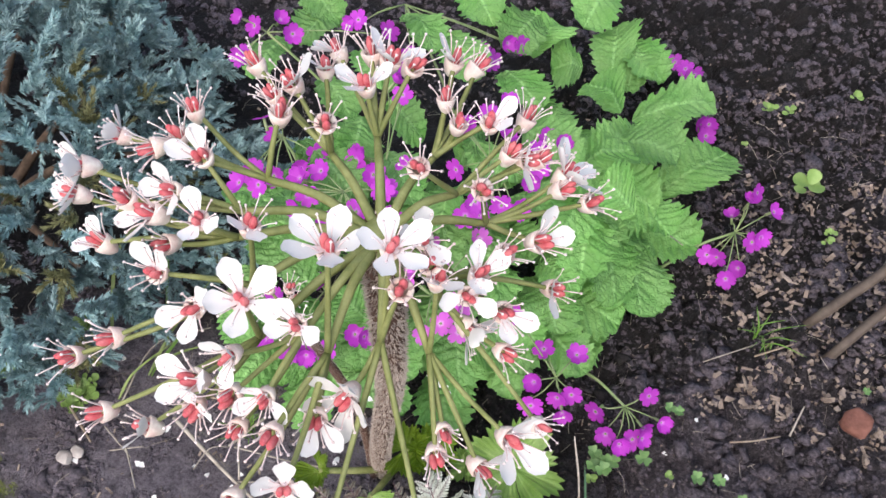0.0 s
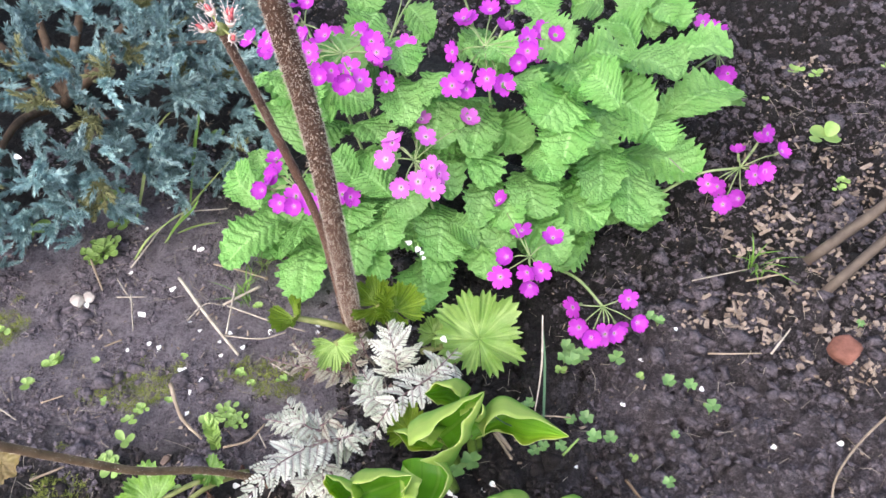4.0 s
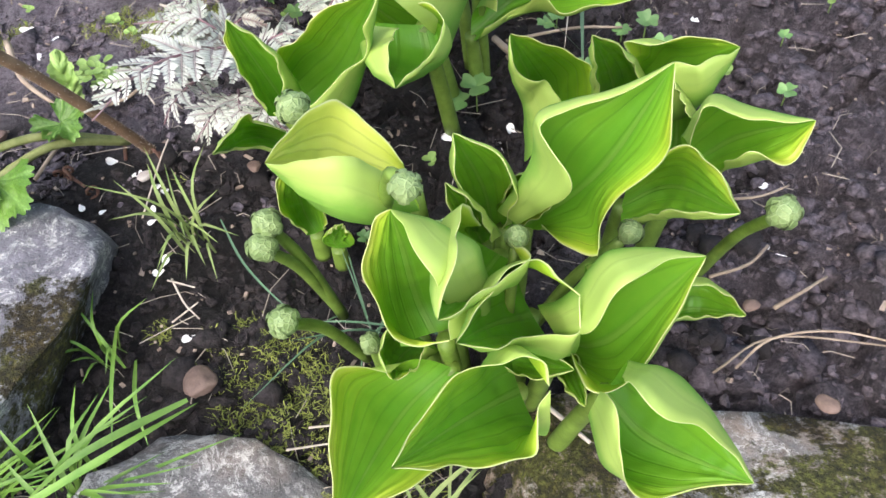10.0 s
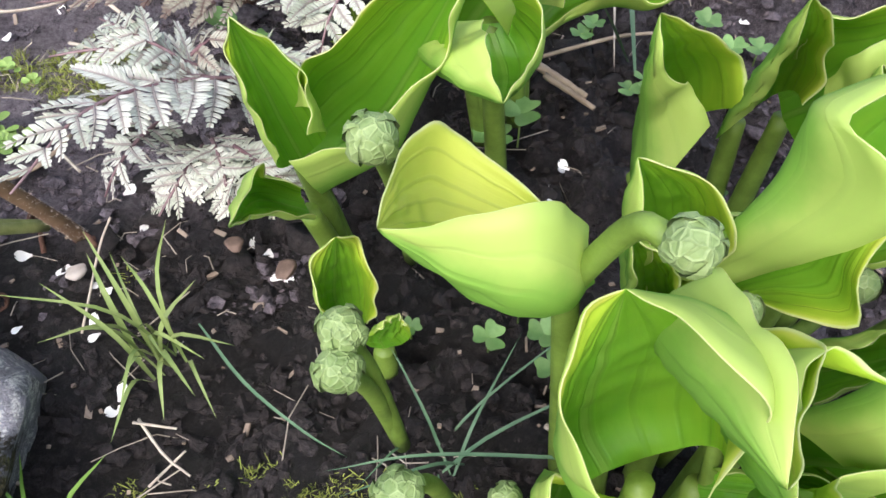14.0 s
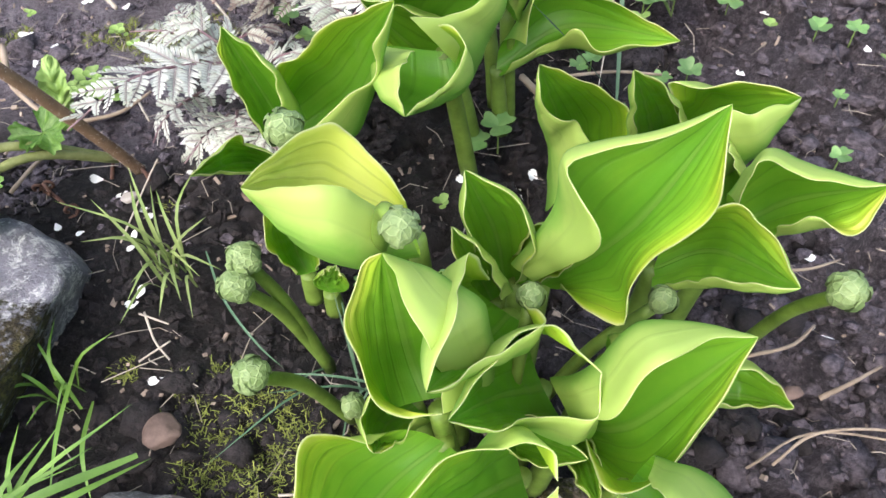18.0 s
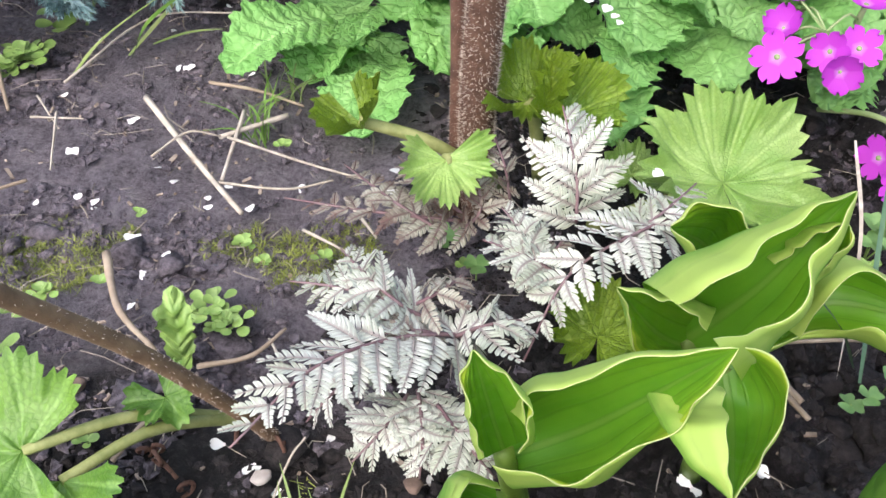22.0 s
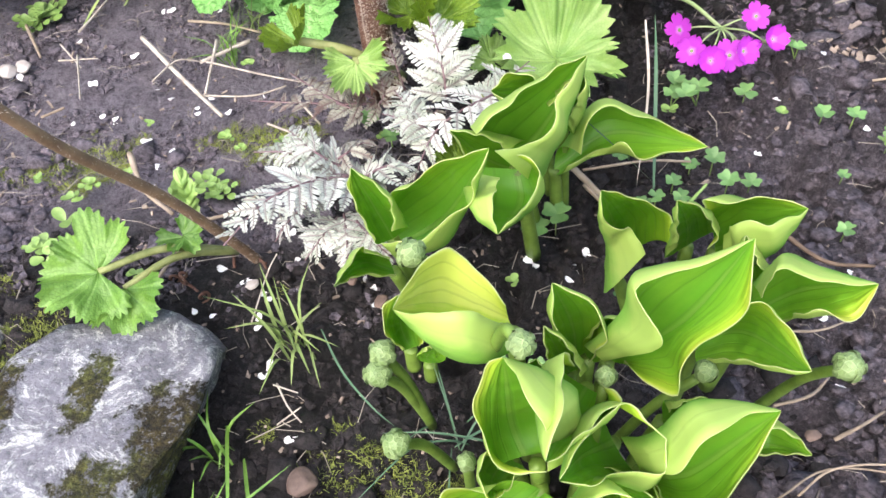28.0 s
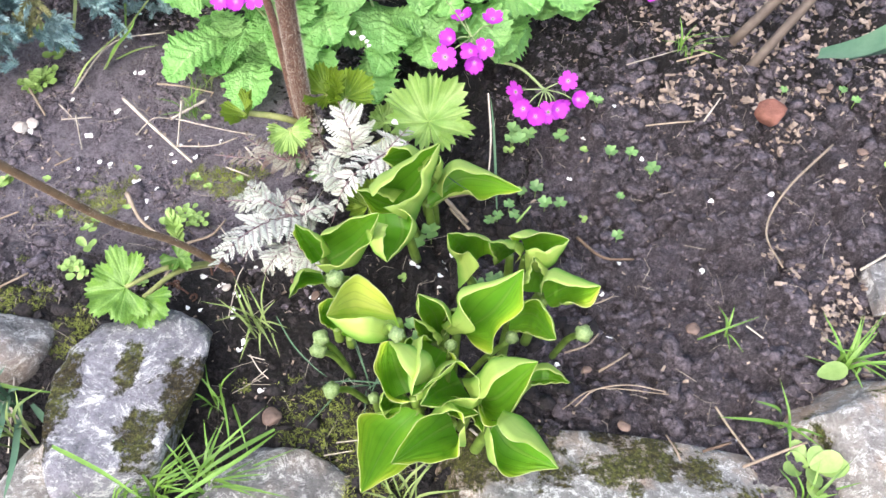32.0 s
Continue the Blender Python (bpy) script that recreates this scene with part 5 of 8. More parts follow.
sheath(main, (0.027, 0.054, 0.000), (0.027, 0.054, 0.020))
broad_leaf(main, [(0.038, 0.049, 0.015), (0.037, 0.049, 0.023), (0.044, 0.047, 0.040)], [(0.037, 0.045, 0.035)], [(0.046, 0.046, 0.035)])
sheath(main, (0.038, 0.049, 0.000), (0.038, 0.049, 0.015))
flower_bud(main, (0.043, 0.020, 0.000), (0.033, 0.004, 0.103), 0.0061)
flower_bud(main, (0.042, 0.022, 0.000), (0.032, -0.004, 0.099), 0.0061)
flower_bud(main, (0.058, -0.001, 0.000), (0.045, -0.032, 0.094), 0.0061)
flower_bud(main, (0.082, -0.002, 0.127), (0.095, -0.020, 0.164), 0.0052)
flower_bud(far_right_shoot, (0.207, 0.050, 0.000), (0.221, 0.018, 0.108), 0.0064)
flower_bud(left_shoot, (0.048, 0.097, 0.000), (0.042, 0.038, 0.130), 0.0067)
flower_bud(main, (0.128, 0.010, 0.000), (0.171, 0.026, 0.078), 0.0052)
flower_bud(main, (0.121, -0.038, 0.000), (0.127, 0.005, 0.102), 0.0046)
flower_bud(main, (0.068, -0.010, 0.000), (0.071, -0.022, 0.060), 0.0046)
umbrella = thing("umbrella_plant", (-0.029, 0.266, -0.005), "tall umbrella plant with hairy stems, flower head and young lobed leaves", "plant")
hairy_stem(umbrella, [(-0.029, 0.266, -0.005), (-0.028, 0.256, 0.077), (-0.020, 0.244, 0.181), (-0.005, 0.215, 0.345), (0.003, 0.187, 0.476), (0.007, 0.171, 0.593)], 0.0085, 0.0062, STEM, 15000, 1)
hairy_stem(umbrella, [(-0.039, 0.261, 0.000), (-0.038, 0.261, 0.118), (-0.043, 0.266, 0.190), (-0.059, 0.269, 0.276), (-0.060, 0.255, 0.341), (-0.061, 0.242, 0.395)], 0.0038, 0.0027, STEM_RED, 5000, 2, "thin red-brown hairy stem")
small_head = part("flower_cluster", ball((-0.061, 0.242, 0.395), 0.004, 0.004, 0.004), PEDICEL, umbrella)
star_flower(small_head, (-0.061, 0.242, 0.395), (-0.053, 0.242, 0.402), -1, 900)
star_flower(small_head, (-0.061, 0.242, 0.395), (-0.067, 0.247, 0.404), -1, 901)
star_flower(small_head, (-0.061, 0.242, 0.395), (-0.061, 0.234, 0.403), -1, 902)
star_flower(small_head, (-0.061, 0.242, 0.395), (-0.057, 0.250, 0.400), -1, 903)
star_flower(small_head, (-0.061, 0.242, 0.395), (-0.070, 0.238, 0.398), -1, 904)
star_flower(small_head, (-0.061, 0.242, 0.395), (-0.051, 0.235, 0.395), -1, 905)
leaning = thing("leaning_flower_stalk", (-0.084, 0.117, -0.003), "slanting reddish-brown hairy stalk rising from the fern", "plant")
hairy_stem(leaning, [(-0.084, 0.117, -0.003), (-0.0886, 0.106, 0.031), (-0.098, 0.081, 0.100), (-0.110, 0.049, 0.171), (-0.120, 0.026, 0.240), (-0.130, 0.004, 0.310), (-0.142, -0.018, 0.390)], 0.0031, 0.0025, STALK, 1500, 3)
part("flower_head_hub", ball((0.007, 0.171, 0.590), 0.0065, 0.0065, 0.006, 12, 8), PEDICEL, umbrella)
branch = part("branch", tube([(0.007, 0.171, 0.589), (-0.012, 0.170, 0.596), (-0.033, 0.169, 0.591)], 0.0017, 0.0011, 8, 12), PEDICEL, umbrella)
star_flower(branch, (-0.033, 0.169, 0.591), (-0.073, 0.170, 0.609), 1, 3)
star_flower(branch, (-0.033, 0.169, 0.591), (-0.074, 0.169, 0.585), 2, 4)
star_flower(branch, (-0.033, 0.169, 0.591), (-0.054, 0.168, 0.604), 2, 18)
star_flower(branch, (-0.033, 0.169, 0.591), (-0.040, 0.165, 0.606), 1, 19)
star_flower(branch, (-0.033, 0.169, 0.591), (-0.051, 0.163, 0.596), -1, 22)
branch = part("branch", tube([(0.007, 0.171, 0.589), (-0.011, 0.164, 0.594), (-0.028, 0.156, 0.587)], 0.0017, 0.0011, 8, 12), PEDICEL, umbrella)
star_flower(branch, (-0.028, 0.156, 0.587), (-0.052, 0.154, 0.596), 2, 21)
star_flower(branch, (-0.028, 0.156, 0.587), (-0.025, 0.161, 0.611), 2, 20)
star_flower(branch, (-0.028, 0.156, 0.587), (-0.066, 0.141, 0.581), -1, 31)
star_flower(branch, (-0.028, 0.156, 0.587), (-0.076, 0.135, 0.581), -1, 32)
star_flower(branch, (-0.028, 0.156, 0.587), (-0.040, 0.144, 0.596), 1, 24)
branch = part("branch", tube([(0.007, 0.171, 0.589), (-0.008, 0.157, 0.591), (-0.025, 0.143, 0.581)], 0.0017, 0.0011, 8, 12), PEDICEL, umbrella)
star_flower(branch, (-0.025, 0.143, 0.581), (-0.068, 0.123, 0.571), -1, 33)
star_flower(branch, (-0.025, 0.143, 0.581), (-0.056, 0.121, 0.566), 2, 34)
star_flower(branch, (-0.025, 0.143, 0.581), (-0.025, 0.142, 0.606), 0, 23)
star_flower(branch, (-0.025, 0.143, 0.581), (-0.038, 0.126, 0.591), 1, 26)
star_flower(branch, (-0.025, 0.143, 0.581), (-0.038, 0.120, 0.586), 2, 30)
branch = part("branch", tube([(0.007, 0.171, 0.589), (-0.001, 0.157, 0.594), (-0.011, 0.143, 0.588)], 0.0017, 0.0011, 8, 12), PEDICEL, umbrella)
star_flower(branch, (-0.011, 0.143, 0.588), (-0.027, 0.129, 0.601), 1, 25)
star_flower(branch, (-0.011, 0.143, 0.588), (-0.028, 0.122, 0.591), -1, 27)
star_flower(branch, (-0.011, 0.143, 0.588), (-0.026, 0.115, 0.586), -1, 29)
star_flower(branch, (-0.011, 0.143, 0.588), (-0.019, 0.122, 0.591), 1, 28)
star_flower(branch, (-0.011, 0.143, 0.588), (-0.011, 0.137, 0.603), 1, 5)
branch = part("branch", tube([(0.007, 0.171, 0.589), (0.001, 0.154, 0.594), (-0.005, 0.137, 0.586)], 0.0017, 0.0011, 8, 12), PEDICEL, umbrella)
star_flower(branch, (-0.005, 0.137, 0.586), (-0.003, 0.151, 0.618), 0, 0)
star_flower(branch, (-0.005, 0.137, 0.586), (-0.027, 0.099, 0.576), -1, 36)
star_flower(branch, (-0.005, 0.137, 0.586), (-0.016, 0.112, 0.591), -1, 9)
star_flower(branch, (-0.005, 0.137, 0.586), (-0.007, 0.120, 0.581), 2, 38)
star_flower(branch, (-0.005, 0.137, 0.586), (-0.011, 0.099, 0.591), 3, 35)
branch = part("branch", tube([(0.007, 0.171, 0.589), (0.009, 0.156, 0.594), (0.009, 0.141, 0.586)], 0.0017, 0.0011, 8, 12), PEDICEL, umbrella)
star_flower(branch, (0.009, 0.141, 0.586), (0.001, 0.126, 0.583), 0, 8)
star_flower(branch, (0.009, 0.141, 0.586), (-0.001, 0.095, 0.576), -1, 37)
star_flower(branch, (0.009, 0.141, 0.586), (0.013, 0.149, 0.623), 0, 1)
star_flower(branch, (0.009, 0.141, 0.586), (0.022, 0.096, 0.566), 1, 78)
star_flower(branch, (0.009, 0.141, 0.586), (0.015, 0.145, 0.609), -1, 66)
branch = part("branch", tube([(0.007, 0.171, 0.589), (0.015, 0.156, 0.589), (0.022, 0.142, 0.577)], 0.0017, 0.0011, 8, 12), PEDICEL, umbrella)
star_flower(branch, (0.022, 0.142, 0.577), (0.025, 0.115, 0.569), -1, 74)
star_flower(branch, (0.022, 0.142, 0.577), (0.027, 0.121, 0.571), -1, 73)
star_flower(branch, (0.022, 0.142, 0.577), (0.037, 0.113, 0.566), 1, 77)
star_flower(branch, (0.022, 0.142, 0.577), (0.045, 0.120, 0.571), 3, 75)
star_flower(branch, (0.022, 0.142, 0.577), (0.024, 0.150, 0.606), 2, 65)
branch = part("branch", tube([(0.007, 0.171, 0.589), (0.017, 0.163, 0.594), (0.025, 0.154, 0.586)], 0.0017, 0.0011, 8, 12), PEDICEL, umbrella)
star_flower(branch, (0.025, 0.154, 0.586), (0.022, 0.152, 0.611), -1, 64)
star_flower(branch, (0.025, 0.154, 0.586), (0.020, 0.156, 0.616), 1, 63)
star_flower(branch, (0.025, 0.154, 0.586), (0.053, 0.124, 0.571), -1, 76)
star_flower(branch, (0.025, 0.154, 0.586), (0.033, 0.148, 0.581), 1, 72)
star_flower(branch, (0.025, 0.154, 0.586), (0.043, 0.141, 0.581), -1, 71)
branch = part("branch", tube([(0.007, 0.171, 0.589), (0.018, 0.167, 0.593), (0.028, 0.163, 0.584)], 0.0017, 0.0011, 8, 12), PEDICEL, umbrella)
star_flower(branch, (0.028, 0.163, 0.584), (0.032, 0.152, 0.593), 1, 7)
star_flower(branch, (0.028, 0.163, 0.584), (0.042, 0.151, 0.586), 2, 70)
star_flower(branch, (0.028, 0.163, 0.584), (0.035, 0.157, 0.596), 1, 69)
star_flower(branch, (0.028, 0.163, 0.584), (0.042, 0.164, 0.596), -1, 67)
star_flower(branch, (0.028, 0.163, 0.584), (0.058, 0.166, 0.572), 2, 10)
branch = part("branch", tube([(0.007, 0.171, 0.589), (0.022, 0.175, 0.594), (0.037, 0.179, 0.587)], 0.0017, 0.0011, 8, 12), PEDICEL, umbrella)
star_flower(branch, (0.037, 0.179, 0.587), (0.052, 0.171, 0.591), 2, 68)
star_flower(branch, (0.037, 0.179, 0.587), (0.035, 0.178, 0.606), -1, 6)
star_flower(branch, (0.037, 0.179, 0.587), (0.068, 0.188, 0.586), -1, 62)
star_flower(branch, (0.037, 0.179, 0.587), (0.059, 0.189, 0.591), -1, 61)
star_flower(branch, (0.037, 0.179, 0.587), (0.060, 0.194, 0.591), 0, 60)
branch = part("branch", tube([(0.007, 0.171, 0.589), (0.018, 0.178, 0.597), (0.028, 0.185, 0.593)], 0.0017, 0.0011, 8, 12), PEDICEL, umbrella)
star_flower(branch, (0.028, 0.185, 0.593), (0.052, 0.196, 0.596), -1, 59)
star_flower(branch, (0.028, 0.185, 0.593), (0.018, 0.176, 0.618), -1, 52)
star_flower(branch, (0.028, 0.185, 0.593), (0.048, 0.196, 0.596), 2, 58)
star_flower(branch, (0.028, 0.185, 0.593), (0.043, 0.194, 0.601), -1, 57)
star_flower(branch, (0.028, 0.185, 0.593), (0.048, 0.207, 0.601), -1, 56)
branch = part("branch", tube([(0.007, 0.171, 0.589), (0.014, 0.184, 0.597), (0.021, 0.197, 0.594)], 0.0017, 0.0011, 8, 12), PEDICEL, umbrella)
star_flower(branch, (0.021, 0.197, 0.594), (0.037, 0.201, 0.606), 2, 55)
star_flower(branch, (0.021, 0.197, 0.594), (0.028, 0.200, 0.606), -1, 54)
star_flower(branch, (0.021, 0.197, 0.594), (0.033, 0.226, 0.601), -1, 49)
star_flower(branch, (0.021, 0.197, 0.594), (0.024, 0.209, 0.606), -1, 53)
star_flower(branch, (0.021, 0.197, 0.594), (0.026, 0.228, 0.601), 2, 48)
branch = part("branch", tube([(0.007, 0.171, 0.589), (0.006, 0.187, 0.598), (0.004, 0.202, 0.596)], 0.0017, 0.0011, 8, 12), PEDICEL, umbrella)
star_flower(branch, (0.004, 0.202, 0.596), (0.014, 0.221, 0.606), -1, 47)
star_flower(branch, (0.004, 0.202, 0.596), (0.007, 0.223, 0.606), 1, 46)
star_flower(branch, (0.004, 0.202, 0.596), (0.001, 0.226, 0.606), -1, 51)
star_flower(branch, (0.004, 0.202, 0.596), (0.001, 0.209, 0.611), 1, 45)
star_flower(branch, (0.004, 0.202, 0.596), (-0.009, 0.226, 0.606), 2, 50)
branch = part("branch", tube([(0.007, 0.171, 0.589), (-0.001, 0.183, 0.599), (-0.009, 0.195, 0.597)], 0.0017, 0.0011, 8, 12), PEDICEL, umbrella)
star_flower(branch, (-0.009, 0.195, 0.597), (-0.012, 0.219, 0.606), 2, 44)
star_flower(branch, (-0.009, 0.195, 0.597), (-0.020, 0.209, 0.611), 2, 40)
star_flower(branch, (-0.009, 0.195, 0.597), (-0.008, 0.191, 0.616), -1, 43)
star_flower(branch, (-0.009, 0.195, 0.597), (-0.033, 0.220, 0.606), -1, 39)
star_flower(branch, (-0.009, 0.195, 0.597), (-0.026, 0.208, 0.606), -1, 42)
branch = part("branch", tube([(0.007, 0.171, 0.589), (-0.009, 0.178, 0.599), (-0.026, 0.185, 0.597)], 0.0017, 0.0011, 8, 12), PEDICEL, umbrella)
star_flower(branch, (-0.026, 0.185, 0.597), (-0.022, 0.198, 0.611), -1, 41)
star_flower(branch, (-0.026, 0.185, 0.597), (-0.046, 0.198, 0.611), -1, 11)
star_flower(branch, (-0.026, 0.185, 0.597), (-0.049, 0.189, 0.611), -1, 12)
star_flower(branch, (-0.026, 0.185, 0.597), (-0.067, 0.192, 0.606), 2, 13)
star_flower(branch, (-0.026, 0.185, 0.597), (-0.057, 0.188, 0.606), -1, 14)
branch = part("branch", tube([(0.007, 0.171, 0.589), (-0.012, 0.173, 0.599), (-0.032, 0.174, 0.597)], 0.0017, 0.0011, 8, 12), PEDICEL, umbrella)
star_flower(branch, (-0.032, 0.174, 0.597), (-0.041, 0.182, 0.611), 2, 15)
star_flower(branch, (-0.032, 0.174, 0.597), (-0.072, 0.177, 0.612), 0, 2)
star_flower(branch, (-0.032, 0.174, 0.597), (-0.049, 0.174, 0.606), 1, 17)
star_flower(branch, (-0.032, 0.174, 0.597), (-0.061, 0.171, 0.606), -1, 16)
round_leaf(umbrella, (0.086, 0.262, 0.044), (0.05, -0.25, 0.9), 0.0410, 10, UMB_LEAF, 0.40, 1, 6.25, 1.60, 4)
part("leaf_stalk", tube([(0.030, 0.265, 0.000), (0.060, 0.263, 0.026), (0.086, 0.263, 0.041)], 0.0035, 0.0028, 8, 12), PEDICEL, umbrella)
round_leaf(umbrella, (-0.081, 0.246, 0.063), (-0.3, -0.2, 0.9), 0.0180, 7, UMB_DARK, 0.90, 2, 5.50, 0.00, 4)
part("leaf_stalk", tube([(-0.018, 0.262, 0.022), (-0.048, 0.250, 0.053), (-0.081, 0.246, 0.063)], 0.0035, 0.0028, 8, 12), PEDICEL, umbrella)
round_leaf(umbrella, (-0.035, 0.222, 0.069), (0.2, -0.6, 0.7), 0.0210, 7, UMB_LEAF, 0.50, 3, 4.50, -1.60, 4)
part("leaf_stalk", tube([(-0.018, 0.262, 0.022), (-0.026, 0.239, 0.056), (-0.035, 0.222, 0.069)], 0.0035, 0.0028, 8, 12), PEDICEL, umbrella)
round_leaf(umbrella, (-0.007, 0.265, 0.073), (0.0, -0.3, 0.9), 0.0220, 9, UMB_DARK, 0.80, 4, 6.00, 0.50, 4)
part("leaf_stalk", tube([(0.001, 0.272, 0.022), (-0.002, 0.265, 0.058), (-0.007, 0.265, 0.073)], 0.0035, 0.0028, 8, 12), PEDICEL, umbrella)
round_leaf(umbrella, (0.010, 0.265, 0.069), (0.3, -0.2, 0.9), 0.0230, 9, UMB_DARK, 0.70, 5, 6.00, 1.50, 4)
part("leaf_stalk", tube([(0.001, 0.272, 0.022), (0.007, 0.265, 0.056), (0.010, 0.265, 0.069)], 0.0035, 0.0028, 8, 12), PEDICEL, umbrella)
round_leaf(umbrella, (0.040, 0.169, 0.035), (0.0, -0.2, 0.9), 0.0200, 9, UMB_DARK, 0.50, 6, 6.00, 1.50, 4)
round_leaf(umbrella, (0.045, 0.263, 0.040), (0.2, -0.2, 0.9), 0.0170, 7, UMB_LEAF, 0.30, 7, 6.00, 1.50, 4)
low = thing("young_umbrella_plant", (-0.088, 0.089, 0.000), "young umbrella leaves, glossy and toothed, on pale hairy stalks", "plant")
round_leaf(low, (-0.148, 0.065, 0.048), (0.15, -0.30, 0.9), 0.0310, 7, UMB_LOW, 0.16, 8, 4.90, 2.90, 5)
part("leaf_stalk", tube([(-0.098, 0.121, 0.000), (-0.123, 0.093, 0.036), (-0.148, 0.065, 0.048)], 0.0026, 0.0020, 8, 12), PEDICEL, low)
round_leaf(low, (-0.134, 0.061, 0.040), (-0.1, -0.35, 0.9), 0.0270, 5, UMB_LOW, 0.16, 9, 3.40, -1.00, 5)
part("leaf_stalk", tube([(-0.098, 0.121, 0.000), (-0.116, 0.091, 0.032), (-0.134, 0.061, 0.040)], 0.0026, 0.0020, 8, 12), PEDICEL, low)
round_leaf(low, (-0.117, 0.104, 0.034), (0.1, -0.2, 0.9), 0.0140, 5, UMB_LOW, 0.30, 10, 5.50, -1.00, 4)
fern = thing("painted_fern", (0.014, 0.185, 0.000), "silver-grey painted fern with purple ribs spreading over soil", "fern")
frond(fern, [(-0.006, 0.148, 0.050), (-0.034, 0.120, 0.074), (-0.051, 0.092, 0.087), (-0.063, 0.063, 0.087)], 0.027, FERN, 1, 12)
frond(fern, [(0.071, 0.227, 0.056), (0.041, 0.190, 0.069), (0.024, 0.168, 0.067), (0.014, 0.140, 0.050)], 0.024, FERN, 2, 11)
frond(fern, [(0.024, 0.208, 0.058), (0.021, 0.217, 0.076), (0.011, 0.236, 0.095)], 0.026, FERN, 3, 7)
frond(fern, [(0.024, 0.178, 0.056), (0.008, 0.178, 0.065), (-0.011, 0.186, 0.062)], 0.017, FERN, 4, 7)
frond(fern, [(-0.025, 0.119, 0.045), (-0.028, 0.102, 0.050), (-0.038, 0.091, 0.040)], 0.015, FERN, 5, 7)
frond(fern, [(-0.013, 0.116, 0.047), (-0.001, 0.103, 0.050), (0.012, 0.096, 0.040)], 0.017, FERN, 6, 7)
frond(fern, [(-0.022, 0.122, 0.045), (-0.015, 0.102, 0.050), (-0.014, 0.092, 0.036)], 0.014, FERN, 7, 7)
frond(fern, [(-0.024, 0.145, 0.058), (-0.047, 0.141, 0.072), (-0.077, 0.144, 0.067)], 0.016, FERN, 8, 8)
frond(fern, [(-0.026, 0.144, 0.058), (-0.041, 0.143, 0.074), (-0.063, 0.164, 0.067)], 0.015, FERN, 9, 7)
frond(fern, [(0.018, 0.180, 0.054), (0.007, 0.187, 0.065), (-0.007, 0.205, 0.063)], 0.015, FERN, 10, 7)
frond(fern, [(0.043, 0.204, 0.056), (0.056, 0.212, 0.065), (0.071, 0.239, 0.062)], 0.013, FERN, 11, 6)
frond(fern, [(-0.012, 0.141, 0.056), (0.001, 0.143, 0.065), (0.011, 0.154, 0.056)], 0.017, FERN, 12, 5)
frond(fern, [(-0.042, 0.132, 0.045), (-0.050, 0.112, 0.050), (-0.061, 0.106, 0.034)], 0.013, FERN, 13, 6)
frond(fern, [(-0.022, 0.217, 0.039), (-0.062, 0.206, 0.047), (-0.111, 0.218, 0.034)], 0.015, FERN_GREEN, 14, 8)
frond(fern, [(-0.031, 0.207, 0.039), (-0.055, 0.211, 0.050), (-0.087, 0.237, 0.043)], 0.014, FERN_GREEN, 15, 7)
frond(fern, [(-0.025, 0.220, 0.039), (-0.042, 0.220, 0.054), (-0.063, 0.246, 0.045)], 0.013, FERN_GREEN, 16, 6)
frond(fern, [(-0.005, 0.224, 0.039), (-0.008, 0.221, 0.067), (-0.016, 0.235, 0.074)], 0.009, FERN_GREEN, 17, 7)
frond(fern, [(-0.035, 0.148, 0.056), (-0.021, 0.151, 0.067), (-0.016, 0.171, 0.056)], 0.013, FERN_GREEN, 18, 6)
frond(fern, [(0.002, 0.191, 0.045), (0.014, 0.187, 0.056), (0.020, 0.199, 0.056)], 0.010, FERN_GREEN, 19, 5)
frond(fern, [(-0.024, 0.213, 0.039), (-0.017, 0.216, 0.050), (-0.024, 0.230, 0.056)], 0.010, FERN_GREEN, 20, 6)
frond(fern, [(-0.018, 0.140, 0.056), (-0.027, 0.132, 0.067), (-0.039, 0.126, 0.067)], 0.011, FERN_GREEN, 21, 5)


def crozier(plant, at, turn, size):
    """A young frond still rolled up."""
    o = np.array(at, dtype=float)
    d = np.array((math.cos(turn), math.sin(turn), 0))
    pts = [o + d * size * -1.6, o + d * size * -0.7 + (0, 0, size * 0.1)]
    for k in range(15):
        a, r = -1.6 + 0.62 * k, size * (1 - 0.055 * k)
        pts.append(o + d * r * 0.8 * math.cos(a) + np.array((0, 0, size * 0.9 + r * 0.8 * math.sin(a))) + np.array((-d[1], d[0], 0)) * 0.0002 * k)
    part("crozier", tube(pts, 0.0011, 0.0007, 7, 60), STEM_RED, plant, "tightly coiled brown young frond")


for x, y, turn, size in ((-0.102, 0.121, 1.9, 0.0065), (-0.134, 0.098, 0.4, 0.005), (-0.123, 0.095, 2.6, 0.006), (-0.109, 0.086, 0.9, 0.005), (-0.080, 0.112, -0.6, 0.006), (-0.128, 0.102, 3.4, 0.004)):
    crozier(fern, (x, y, soil_height(x, y)), turn, size)
primrose = thing("primrose_plant", (0.074, 0.435, 0.000), "spreading primrose with wrinkled pale green leaves and magenta flowers", "plant")
wrinkled_leaf(primrose, (-0.138, 0.394, 0.016), (-0.182, 0.313, 0.030), 0.068, 1)
wrinkled_leaf(primrose, (-0.108, 0.384, 0.000), (-0.098, 0.294, 0.012), 0.070, 2)
wrinkled_leaf(primrose, (-0.113, 0.396, 0.030), (-0.112, 0.330, 0.043), 0.050, 3)
wrinkled_leaf(primrose, (-0.140, 0.347, 0.088), (-0.175, 0.381, 0.099), 0.050, 4)
wrinkled_leaf(primrose, (-0.091, 0.383, 0.133), (-0.145, 0.432, 0.145), 0.066, 5)
